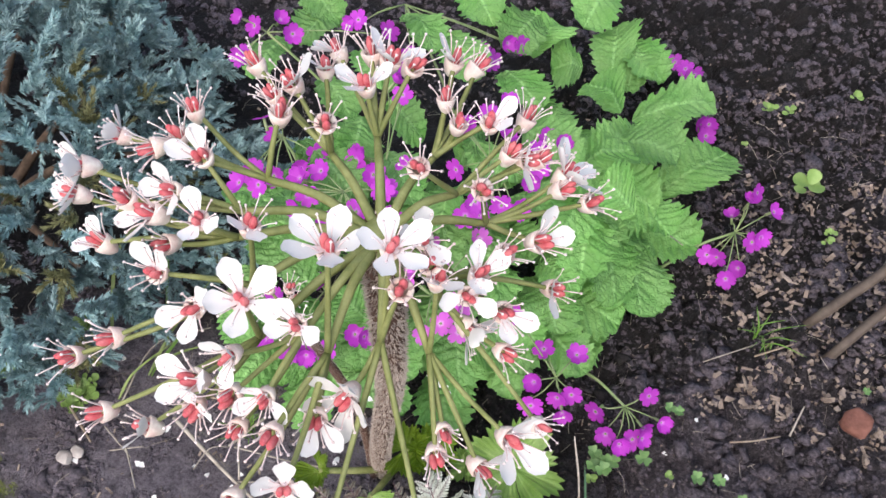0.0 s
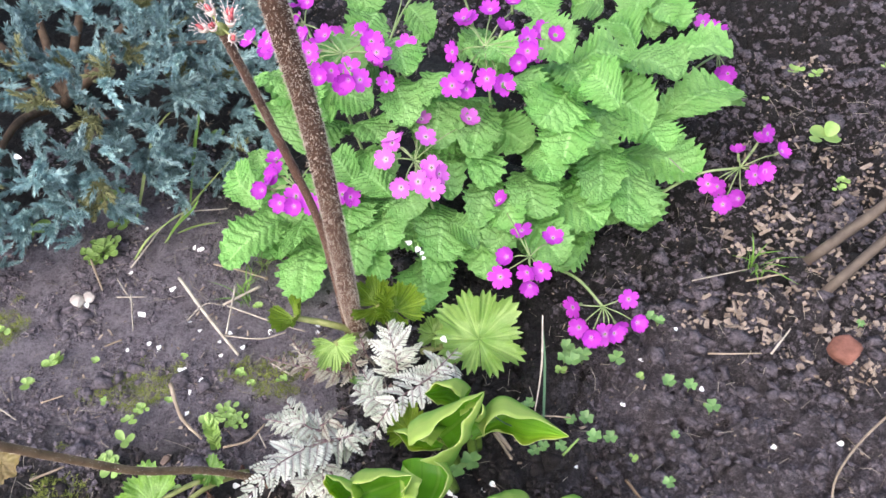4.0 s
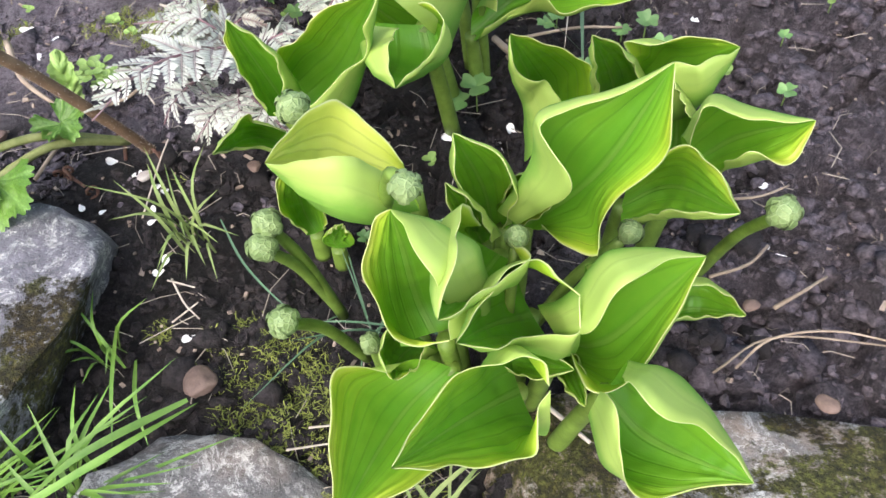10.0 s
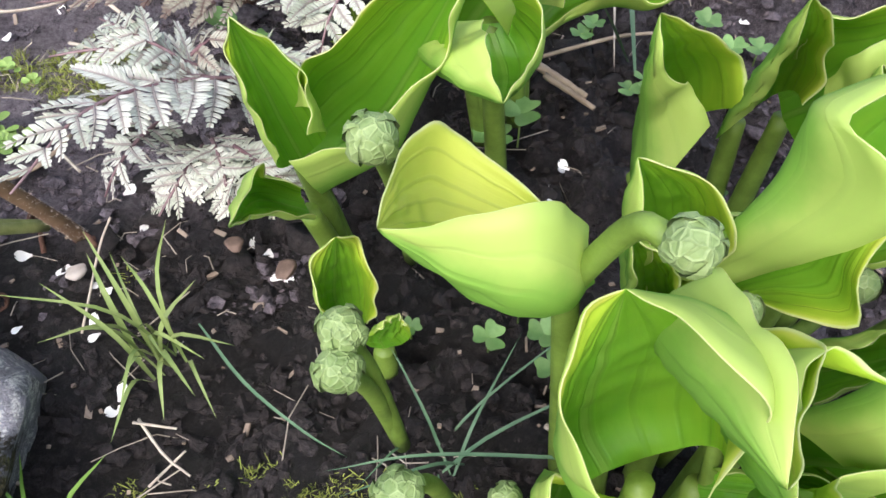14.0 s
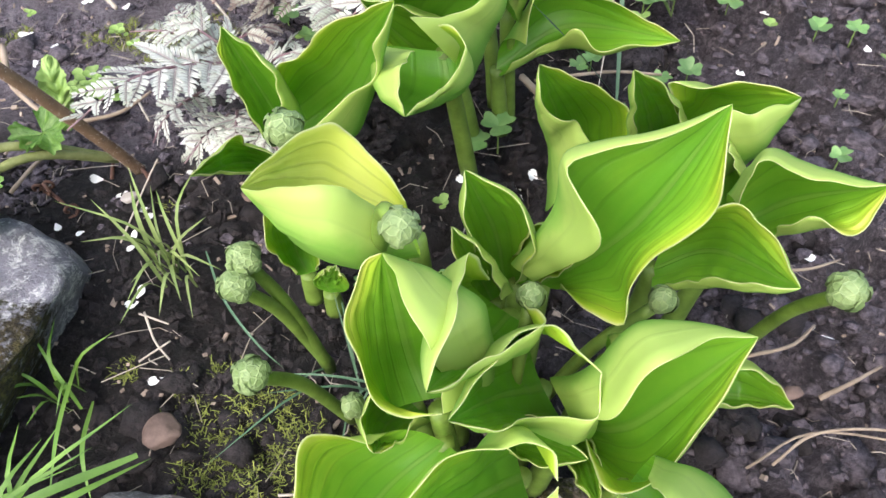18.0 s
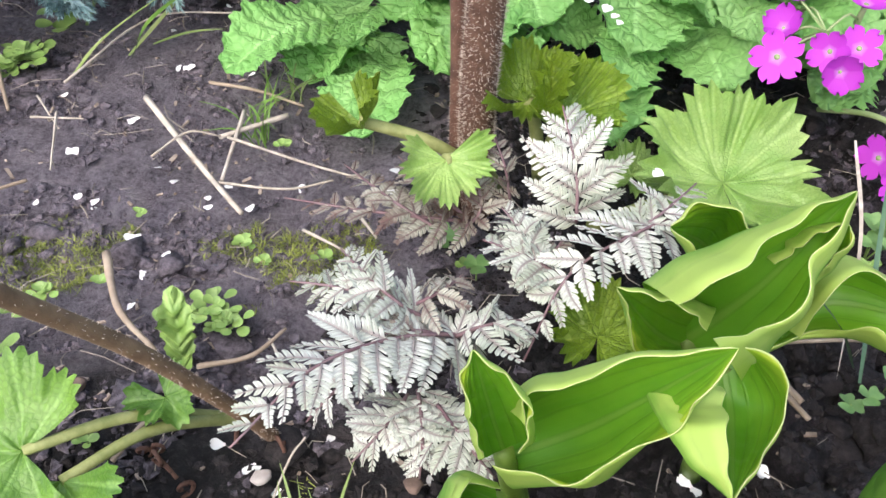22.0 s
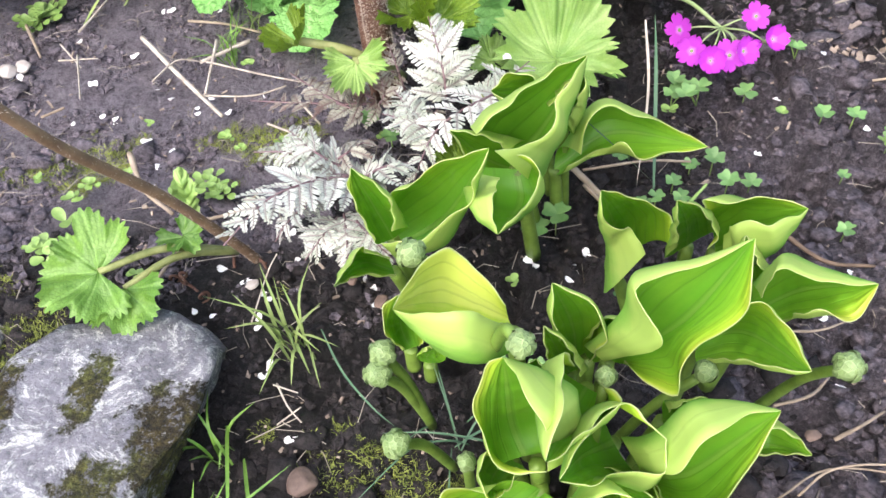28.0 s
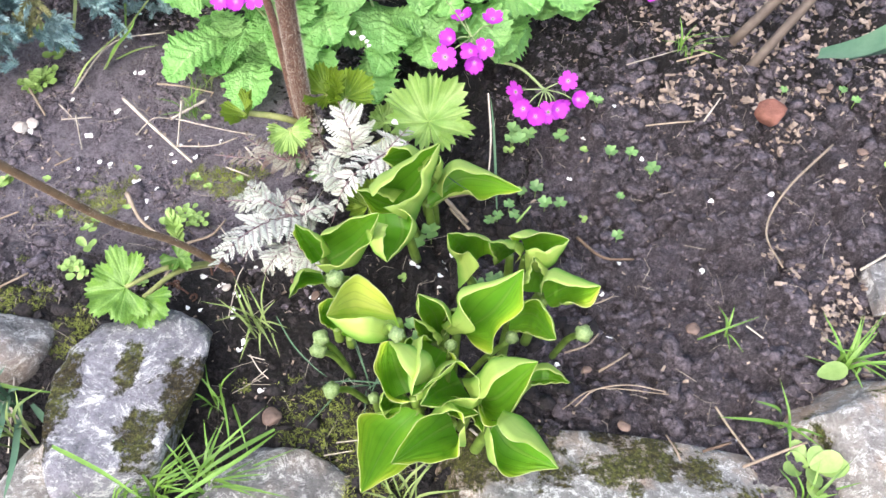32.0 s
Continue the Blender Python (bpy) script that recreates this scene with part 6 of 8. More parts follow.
wrinkled_leaf(primrose, (-0.075, 0.402, 0.157), (-0.129, 0.459, 0.169), 0.065, 6)
wrinkled_leaf(primrose, (-0.048, 0.371, 0.049), (-0.039, 0.306, 0.059), 0.059, 7)
wrinkled_leaf(primrose, (-0.030, 0.389, 0.064), (-0.009, 0.326, 0.073), 0.066, 8)
wrinkled_leaf(primrose, (-0.032, 0.355, 0.039), (-0.012, 0.302, 0.052), 0.043, 9)
wrinkled_leaf(primrose, (0.012, 0.361, 0.020), (0.034, 0.289, 0.034), 0.074, 10)
wrinkled_leaf(primrose, (0.032, 0.375, 0.040), (0.031, 0.310, 0.052), 0.051, 11)
wrinkled_leaf(primrose, (0.024, 0.402, 0.059), (0.037, 0.328, 0.068), 0.082, 12)
wrinkled_leaf(primrose, (0.037, 0.369, 0.068), (0.073, 0.344, 0.078), 0.054, 13)
wrinkled_leaf(primrose, (-0.006, 0.409, 0.087), (0.012, 0.354, 0.096), 0.073, 14)
wrinkled_leaf(primrose, (-0.057, 0.386, 0.075), (-0.050, 0.332, 0.084), 0.070, 15)
wrinkled_leaf(primrose, (-0.069, 0.421, 0.133), (-0.022, 0.395, 0.142), 0.061, 16)
wrinkled_leaf(primrose, (-0.086, 0.439, 0.157), (-0.037, 0.416, 0.166), 0.061, 17)
wrinkled_leaf(primrose, (-0.041, 0.357, 0.125), (-0.071, 0.382, 0.136), 0.046, 18)
wrinkled_leaf(primrose, (0.059, 0.472, 0.128), (0.057, 0.401, 0.136), 0.065, 19)
wrinkled_leaf(primrose, (0.042, 0.448, 0.106), (0.073, 0.383, 0.115), 0.057, 20)
wrinkled_leaf(primrose, (0.062, 0.420, 0.042), (0.085, 0.320, 0.053), 0.067, 21)
wrinkled_leaf(primrose, (0.104, 0.407, 0.053), (0.153, 0.344, 0.062), 0.063, 22)
wrinkled_leaf(primrose, (0.114, 0.435, 0.054), (0.186, 0.394, 0.063), 0.086, 23)
wrinkled_leaf(primrose, (0.081, 0.413, 0.076), (0.108, 0.358, 0.086), 0.058, 24)
wrinkled_leaf(primrose, (0.152, 0.478, 0.122), (0.140, 0.408, 0.131), 0.080, 25)
wrinkled_leaf(primrose, (0.171, 0.498, 0.076), (0.178, 0.407, 0.082), 0.077, 26)
wrinkled_leaf(primrose, (0.194, 0.513, 0.041), (0.209, 0.410, 0.051), 0.088, 27)
wrinkled_leaf(primrose, (0.212, 0.505, 0.012), (0.225, 0.421, 0.028), 0.073, 28)
wrinkled_leaf(primrose, (0.192, 0.532, 0.017), (0.279, 0.499, 0.034), 0.095, 29)
wrinkled_leaf(primrose, (0.163, 0.539, 0.098), (0.220, 0.497, 0.105), 0.098, 30)
wrinkled_leaf(primrose, (0.178, 0.569, 0.112), (0.242, 0.547, 0.122), 0.101, 31)
wrinkled_leaf(primrose, (0.227, 0.534, 0.072), (0.305, 0.583, 0.083), 0.080, 32)
wrinkled_leaf(primrose, (0.134, 0.504, 0.154), (0.186, 0.523, 0.164), 0.078, 33)
wrinkled_leaf(primrose, (0.139, 0.494, 0.146), (0.114, 0.427, 0.154), 0.080, 34)
wrinkled_leaf(primrose, (0.064, 0.461, 0.165), (0.106, 0.444, 0.174), 0.072, 35)
wrinkled_leaf(primrose, (0.049, 0.495, 0.179), (0.083, 0.468, 0.188), 0.065, 36)
wrinkled_leaf(primrose, (0.086, 0.531, 0.180), (0.134, 0.486, 0.188), 0.073, 37)
wrinkled_leaf(primrose, (0.122, 0.519, 0.150), (0.156, 0.466, 0.157), 0.074, 38)
wrinkled_leaf(primrose, (0.011, 0.500, 0.133), (0.023, 0.400, 0.140), 0.072, 39)
wrinkled_leaf(primrose, (-0.034, 0.478, 0.147), (0.001, 0.410, 0.155), 0.057, 40)
wrinkled_leaf(primrose, (-0.079, 0.399, 0.089), (-0.078, 0.343, 0.099), 0.059, 41)
wrinkled_leaf(primrose, (-0.040, 0.499, 0.180), (-0.007, 0.440, 0.188), 0.064, 42)
wrinkled_leaf(primrose, (-0.098, 0.499, 0.181), (-0.052, 0.438, 0.188), 0.061, 43)
wrinkled_leaf(primrose, (0.074, 0.423, 0.081), (0.068, 0.356, 0.090), 0.054, 44)
wrinkled_leaf(primrose, (0.106, 0.431, 0.110), (0.136, 0.397, 0.119), 0.061, 45)
wrinkled_leaf(primrose, (0.101, 0.431, 0.085), (0.124, 0.368, 0.094), 0.070, 46)
wrinkled_leaf(primrose, (0.038, 0.485, 0.159), (0.012, 0.425, 0.168), 0.053, 47)
wrinkled_leaf(primrose, (-0.147, 0.464, 0.157), (-0.092, 0.406, 0.165), 0.062, 48)
wrinkled_leaf(primrose, (0.197, 0.523, 0.071), (0.238, 0.487, 0.078), 0.074, 49)
wrinkled_leaf(primrose, (0.004, 0.433, 0.100), (0.045, 0.371, 0.109), 0.061, 50)
wrinkled_leaf(primrose, (-0.053, 0.415, 0.110), (-0.019, 0.373, 0.119), 0.062, 51)
wrinkled_leaf(primrose, (0.107, 0.386, 0.062), (0.086, 0.339, 0.072), 0.054, 52)
wrinkled_leaf(primrose, (-0.010, 0.356, 0.117), (-0.047, 0.376, 0.127), 0.054, 53)
wrinkled_leaf(primrose, (0.185, 0.455, 0.161), (0.156, 0.484, 0.172), 0.063, 54)
wrinkled_leaf(primrose, (-0.054, 0.398, 0.029), (-0.053, 0.328, 0.040), 0.054, 201)
wrinkled_leaf(primrose, (0.093, 0.526, 0.155), (0.068, 0.481, 0.162), 0.070, 202)
wrinkled_leaf(primrose, (-0.195, 0.503, 0.106), (-0.132, 0.466, 0.110), 0.065, 203)
wrinkled_leaf(primrose, (-0.121, 0.537, 0.144), (-0.067, 0.457, 0.146), 0.074, 204)
wrinkled_leaf(primrose, (-0.183, 0.401, 0.000), (-0.132, 0.349, 0.007), 0.076, 205)
wrinkled_leaf(primrose, (0.119, 0.471, 0.071), (0.118, 0.408, 0.077), 0.054, 206)
wrinkled_leaf(primrose, (-0.130, 0.402, 0.000), (-0.147, 0.344, 0.006), 0.069, 207)
wrinkled_leaf(primrose, (-0.051, 0.404, 0.052), (-0.086, 0.356, 0.059), 0.069, 208)
wrinkled_leaf(primrose, (0.061, 0.459, 0.082), (0.031, 0.414, 0.089), 0.057, 209)
wrinkled_leaf(primrose, (0.177, 0.535, 0.097), (0.162, 0.448, 0.100), 0.069, 210)
wrinkled_leaf(primrose, (0.096, 0.461, 0.093), (0.149, 0.439, 0.100), 0.067, 211)
wrinkled_leaf(primrose, (-0.040, 0.415, 0.022), (-0.044, 0.344, 0.033), 0.053, 212)
wrinkled_leaf(primrose, (0.149, 0.441, 0.027), (0.154, 0.360, 0.039), 0.072, 213)
wrinkled_leaf(primrose, (-0.052, 0.496, 0.142), (-0.081, 0.452, 0.148), 0.067, 214)
wrinkled_leaf(primrose, (-0.173, 0.437, 0.003), (-0.129, 0.363, 0.013), 0.074, 215)
wrinkled_leaf(primrose, (-0.061, 0.380, 0.034), (-0.072, 0.324, 0.044), 0.063, 216)
wrinkled_leaf(primrose, (0.030, 0.384, 0.034), (0.092, 0.365, 0.046), 0.070, 217)
wrinkled_leaf(primrose, (0.122, 0.507, 0.136), (0.106, 0.452, 0.143), 0.052, 218)
wrinkled_leaf(primrose, (0.159, 0.414, 0.028), (0.110, 0.369, 0.040), 0.068, 219)
wrinkled_leaf(primrose, (-0.014, 0.488, 0.108), (0.020, 0.412, 0.113), 0.054, 220)
wrinkled_leaf(primrose, (-0.117, 0.386, 0.002), (-0.141, 0.344, 0.012), 0.057, 221)
wrinkled_leaf(primrose, (-0.144, 0.409, 0.000), (-0.113, 0.357, 0.006), 0.063, 222)
wrinkled_leaf(primrose, (-0.025, 0.368, 0.035), (0.020, 0.362, 0.047), 0.051, 223)
wrinkled_leaf(primrose, (-0.132, 0.498, 0.148), (-0.079, 0.460, 0.153), 0.056, 224)
wrinkled_leaf(primrose, (0.057, 0.401, 0.013), (0.018, 0.340, 0.026), 0.057, 225)
wrinkled_leaf(primrose, (0.062, 0.476, 0.107), (0.105, 0.439, 0.114), 0.071, 226)
wrinkled_leaf(primrose, (0.053, 0.547, 0.155), (0.029, 0.501, 0.161), 0.055, 227)
wrinkled_leaf(primrose, (-0.009, 0.482, 0.117), (0.041, 0.449, 0.123), 0.050, 228)
wrinkled_leaf(primrose, (-0.183, 0.446, 0.057), (-0.142, 0.384, 0.061), 0.058, 229)
wrinkled_leaf(primrose, (0.059, 0.503, 0.111), (0.037, 0.447, 0.116), 0.057, 230)
wrinkled_leaf(primrose, (-0.007, 0.425, 0.102), (0.056, 0.422, 0.110), 0.063, 231)
wrinkled_leaf(primrose, (-0.094, 0.484, 0.125), (-0.144, 0.465, 0.133), 0.057, 232)
wrinkled_leaf(primrose, (0.174, 0.440, 0.009), (0.139, 0.375, 0.021), 0.072, 233)
wrinkled_leaf(primrose, (-0.123, 0.416, 0.051), (-0.081, 0.362, 0.057), 0.055, 234)
wrinkled_leaf(primrose, (0.042, 0.487, 0.116), (0.014, 0.416, 0.123), 0.070, 235)
wrinkled_leaf(primrose, (0.235, 0.507, 0.032), (0.185, 0.441, 0.043), 0.074, 236)
wrinkled_leaf(primrose, (0.031, 0.540, 0.160), (0.061, 0.473, 0.164), 0.048, 237)
wrinkled_leaf(primrose, (-0.017, 0.419, 0.046), (-0.043, 0.359, 0.054), 0.074, 238)
wrinkled_leaf(primrose, (-0.133, 0.528, 0.097), (-0.122, 0.450, 0.099), 0.065, 239)
wrinkled_leaf(primrose, (-0.094, 0.424, 0.030), (-0.068, 0.350, 0.040), 0.052, 240)
wrinkled_leaf(primrose, (-0.062, 0.549, 0.168), (-0.066, 0.485, 0.172), 0.063, 241)
wrinkled_leaf(primrose, (-0.052, 0.375, 0.043), (-0.096, 0.346, 0.052), 0.054, 242)
wrinkled_leaf(primrose, (-0.159, 0.439, 0.000), (-0.135, 0.366, 0.006), 0.072, 243)
wrinkled_leaf(primrose, (0.116, 0.539, 0.134), (0.120, 0.461, 0.139), 0.073, 244)
wrinkled_leaf(primrose, (0.158, 0.502, 0.050), (0.166, 0.416, 0.056), 0.072, 245)
wrinkled_leaf(primrose, (0.206, 0.495, 0.006), (0.188, 0.434, 0.018), 0.075, 246)
wrinkled_leaf(primrose, (0.217, 0.646, 0.053), (0.307, 0.664, 0.065), 0.087, 101)
wrinkled_leaf(primrose, (0.195, 0.691, 0.063), (0.205, 0.765, 0.074), 0.081, 102)
wrinkled_leaf(primrose, (0.160, 0.687, 0.089), (0.124, 0.675, 0.099), 0.078, 103)
wrinkled_leaf(primrose, (0.200, 0.635, 0.080), (0.165, 0.663, 0.090), 0.083, 104)
wrinkled_leaf(primrose, (0.242, 0.573, 0.038), (0.319, 0.585, 0.056), 0.070, 105)
wrinkled_leaf(primrose, (0.096, 0.680, 0.114), (0.133, 0.713, 0.124), 0.074, 106)
wrinkled_leaf(primrose, (0.214, 0.685, 0.053), (0.231, 0.746, 0.065), 0.070, 107)
wrinkled_leaf(primrose, (0.171, 0.581, 0.089), (0.224, 0.588, 0.099), 0.079, 108)
wrinkled_leaf(primrose, (0.201, 0.827, 0.080), (0.163, 0.744, 0.090), 0.088, 109)
wrinkled_leaf(primrose, (0.108, 0.723, 0.131), (0.071, 0.658, 0.142), 0.069, 110)
wrinkled_leaf(primrose, (0.207, 0.759, 0.053), (0.252, 0.690, 0.065), 0.078, 111)
wrinkled_leaf(primrose, (0.071, 0.634, 0.140), (0.104, 0.577, 0.150), 0.065, 112)
wrinkled_leaf(primrose, (0.100, 0.603, 0.131), (0.125, 0.541, 0.140), 0.064, 113)
wrinkled_leaf(primrose, (0.013, 0.664, 0.158), (0.043, 0.597, 0.167), 0.064, 114)
wrinkled_leaf(primrose, (-0.041, 0.583, 0.150), (-0.004, 0.531, 0.158), 0.054, 115)
wrinkled_leaf(primrose, (-0.082, 0.464, 0.093), (-0.106, 0.417, 0.101), 0.054, 116)
wrinkled_leaf(primrose, (0.140, 0.581, 0.114), (0.175, 0.529, 0.122), 0.073, 117)
wrinkled_leaf(primrose, (-0.120, 0.544, 0.135), (-0.088, 0.489, 0.139), 0.054, 118)
wrinkled_leaf(primrose, (-0.073, 0.638, 0.159), (-0.039, 0.580, 0.169), 0.056, 119)
wrinkled_leaf(primrose, (-0.106, 0.730, 0.118), (-0.138, 0.672, 0.129), 0.064, 120)
wrinkled_leaf(primrose, (-0.160, 0.702, 0.102), (-0.187, 0.637, 0.113), 0.055, 121)
wrinkled_leaf(primrose, (-0.107, 0.605, 0.152), (-0.071, 0.549, 0.161), 0.055, 122)
wrinkled_leaf(primrose, (-0.030, 0.689, 0.159), (0.003, 0.627, 0.168), 0.058, 123)
wrinkled_leaf(primrose, (0.034, 0.769, 0.132), (0.060, 0.692, 0.142), 0.071, 124)
wrinkled_leaf(primrose, (-0.151, 0.768, 0.119), (-0.102, 0.700, 0.128), 0.065, 125)
umbel(primrose, (-0.062, 0.374, 0.000), (-0.099, 0.352, 0.117), [(-0.125, 0.366, 0.122), (-0.108, 0.329, 0.121), (-0.094, 0.328, 0.121), (-0.079, 0.332, 0.122), (-0.055, 0.350, 0.118), (-0.089, 0.395, 0.121), (-0.128, 0.349, 0.119), (-0.127, 0.379, 0.123), (-0.121, 0.360, 0.121), (-0.096, 0.340, 0.120), (-0.047, 0.348, 0.118), (-0.129, 0.342, 0.120)], 0, 1)
umbel(primrose, (0.026, 0.391, 0.023), (0.010, 0.375, 0.148), [(-0.013, 0.388, 0.153), (-0.015, 0.370, 0.150), (0.016, 0.398, 0.155), (0.006, 0.339, 0.151), (0.019, 0.348, 0.151), (0.035, 0.361, 0.149), (0.028, 0.364, 0.153), (0.050, 0.429, 0.152), (-0.013, 0.392, 0.154), (0.006, 0.424, 0.150), (0.034, 0.340, 0.153), (0.026, 0.361, 0.148)], 1, 2)
umbel(primrose, (-0.024, 0.430, 0.023), (-0.064, 0.436, 0.210), [(-0.092, 0.427, 0.216), (-0.067, 0.410, 0.213), (-0.052, 0.395, 0.213), (-0.040, 0.404, 0.211), (-0.031, 0.440, 0.210), (-0.075, 0.400, 0.212), (-0.133, 0.435, 0.217), (-0.041, 0.451, 0.214), (-0.099, 0.441, 0.219), (-0.052, 0.415, 0.213), (-0.084, 0.452, 0.215), (-0.046, 0.393, 0.221), (-0.032, 0.435, 0.216), (-0.150, 0.439, 0.213), (-0.099, 0.416, 0.213)], 0, 3)
umbel(primrose, (0.074, 0.460, 0.023), (0.056, 0.487, 0.189), [(0.034, 0.524, 0.189), (0.054, 0.531, 0.196), (0.070, 0.506, 0.194), (0.095, 0.491, 0.199), (0.106, 0.509, 0.194), (0.091, 0.464, 0.194), (0.027, 0.478, 0.187), (0.044, 0.436, 0.202), (0.048, 0.434, 0.184), (0.066, 0.437, 0.196), (0.080, 0.438, 0.191), (0.073, 0.549, 0.191), (0.102, 0.484, 0.189), (0.030, 0.522, 0.191), (0.119, 0.503, 0.195), (0.036, 0.428, 0.192), (0.097, 0.475, 0.199)], 0, 4)
umbel(primrose, (-0.005, 0.459, 0.024), (-0.034, 0.481, 0.189), [(-0.023, 0.546, 0.202), (-0.020, 0.578, 0.198), (-0.036, 0.460, 0.191), (-0.024, 0.428, 0.189), (-0.057, 0.481, 0.197), (-0.040, 0.466, 0.201), (-0.015, 0.474, 0.194), (-0.080, 0.484, 0.189), (-0.032, 0.567, 0.194), (-0.058, 0.475, 0.200)], 0, 5)
umbel(primrose, (-0.064, 0.459, 0.024), (-0.132, 0.521, 0.168), [(-0.150, 0.535, 0.176), (-0.150, 0.481, 0.173), (-0.111, 0.484, 0.171), (-0.097, 0.498, 0.174), (-0.134, 0.477, 0.169), (-0.135, 0.546, 0.175), (-0.102, 0.452, 0.168), (-0.140, 0.523, 0.168), (-0.158, 0.482, 0.166)], 0, 6)
umbel(primrose, (-0.056, 0.604, 0.026), (-0.168, 0.660, 0.155), [(-0.180, 0.662, 0.161), (-0.141, 0.654, 0.160), (-0.158, 0.679, 0.153), (-0.045, 0.663, 0.159), (-0.190, 0.625, 0.157), (-0.193, 0.667, 0.166), (-0.185, 0.625, 0.161)], 0, 15)
umbel(primrose, (0.114, 0.382, 0.023), (0.122, 0.330, 0.086), [(0.111, 0.355, 0.090), (0.140, 0.350, 0.091), (0.102, 0.324, 0.089), (0.099, 0.303, 0.087), (0.122, 0.311, 0.088), (0.126, 0.299, 0.086), (0.134, 0.313, 0.090), (0.086, 0.383, 0.095)], 0, 7)
umbel(primrose, (0.144, 0.376, 0.010), (0.194, 0.329, 0.022), [(0.166, 0.322, 0.024), (0.174, 0.301, 0.024), (0.186, 0.292, 0.024), (0.198, 0.296, 0.026), (0.210, 0.309, 0.021), (0.226, 0.313, 0.027), (0.217, 0.339, 0.025), (0.206, 0.296, 0.030)], 0, 8)
umbel(primrose, (0.229, 0.475, 0.010), (0.322, 0.524, 0.025), [(0.298, 0.492, 0.027), (0.303, 0.465, 0.031), (0.321, 0.483, 0.022), (0.335, 0.508, 0.033), (0.344, 0.513, 0.035), (0.319, 0.540, 0.030), (0.349, 0.569, 0.034), (0.363, 0.546, 0.033), (0.340, 0.559, 0.030), (0.289, 0.495, 0.026)], 0, 9)
umbel(primrose, (0.238, 0.612, 0.010), (0.298, 0.702, 0.025), [(0.291, 0.743, 0.030), (0.303, 0.644, 0.032), (0.277, 0.693, 0.037), (0.298, 0.728, 0.037), (0.308, 0.660, 0.033), (0.295, 0.625, 0.030), (0.280, 0.754, 0.029), (0.301, 0.662, 0.029)], 0, 10)
umbel(primrose, (0.042, 0.605, 0.026), (-0.033, 0.717, 0.143), [(-0.078, 0.682, 0.154), (-0.023, 0.645, 0.145), (0.074, 0.664, 0.147), (0.089, 0.664, 0.144), (0.048, 0.658, 0.140), (-0.085, 0.685, 0.145), (0.058, 0.641, 0.146)], 0, 16)
juniper((-0.473, 0.535, 0.000), 1150, (0.29, 0.28, 0.19), 4)
tuft((-0.044, 0.059, -0.002), 20, 0.050, 0.042, GRASS_DULL, 1, (-0.012, 0.004), 0.0018, "half-dry tuft of grass in dark soil")
tuft((-0.098, -0.090, -0.002), 34, 0.052, 0.050, GRASS, 2, (0.02, 0.02), 0.0022, "lush bright green grass between edging rocks")
tuft((-0.120, -0.105, -0.002), 24, 0.050, 0.050, GRASS, 3, (-0.01, 0.02), 0.0022, "lush bright green grass between edging rocks")
tuft((-0.055, -0.082, -0.002), 24, 0.060, 0.050, GRASS, 4, (0.03, 0.03), 0.0026, "bright grass sprouting beside the rocks")
tuft((0.096, -0.078, -0.002), 14, 0.050, 0.040, GRASS_DULL, 5, (0.0, 0.03), 0.0020)
tuft((-0.065, -0.011, -0.002), 9, 0.035, 0.030, GRASS, 6, (0.0, 0.02), 0.0020)
tuft((-0.160, 0.297, -0.002), 18, 0.030, 0.030, GRASS, 7, (-0.01, 0.02), 0.0013, "thin pale grass among dry straws")
tuft((-0.157, 0.334, -0.002), 10, 0.030, 0.030, GRASS_DULL, 8, (0.0, 0.02), 0.0012)
tuft((0.340, 0.416, -0.002), 16, 0.030, 0.030, GRASS, 9, (0.02, 0.0), 0.0016)
tuft((0.449, 0.059, -0.002), 20, 0.040, 0.045, GRASS, 10, (0.03, 0.02), 0.0024, "loose grass beside the pale rock")
tuft((0.400, -0.060, -0.002), 12, 0.035, 0.040, GRASS, 11, (0.01, -0.02), 0.0026)
tuft((0.388, 0.004, -0.002), 6, 0.040, 0.045, GRASS, 12, (-0.04, -0.05), 0.0030)
tuft((-0.237, -0.027, -0.002), 14, 0.080, 0.030, BLUEGRASS, 13, (-0.01, 0.0), 0.0040, "broad blue-green grass beside the rock")
tuft((-0.213, -0.055, -0.002), 10, 0.070, 0.040, GRASS_DULL, 14, (-0.02, 0.0), 0.0030)
tuft((0.352, 0.087, -0.002), 5, 0.020, 0.030, GRASS, 15, (0.03, 0.015), 0.0016)
tuft((0.055, 0.016, -0.002), 9, 0.030, 0.070, BLUEGRASS, 16, (0.0, 0.02), 0.0011, "sprawling blue-green blades under the leaves")
long_blade([(-0.265, 0.349, 0.000), (-0.252, 0.355, 0.022), (-0.235, 0.375, 0.034), (-0.231, 0.387, 0.041)], 0.0042, GRASS, "long arching grass blade over the soil")
long_blade([(-0.292, 0.324, 0.000), (-0.276, 0.347, 0.016), (-0.229, 0.372, 0.046)], 0.0030, GRASS_DULL, "long arching grass blade over the soil")
long_blade([(-0.259, 0.365, 0.000), (-0.237, 0.374, 0.006), (-0.213, 0.381, 0.008)], 0.0030, GRASS_DULL, "long arching grass blade over the soil")
long_blade([(-0.261, 0.408, 0.000), (-0.252, 0.447, 0.060), (-0.250, 0.479, 0.081), (-0.248, 0.522, 0.069)], 0.0040, GRASS, "long arching grass blade over the soil")
long_blade([(-0.311, 0.375, 0.000), (-0.305, 0.465, 0.053), (-0.238, 0.492, 0.099)], 0.0040, GRASS_DULL, "long arching grass blade over the soil")
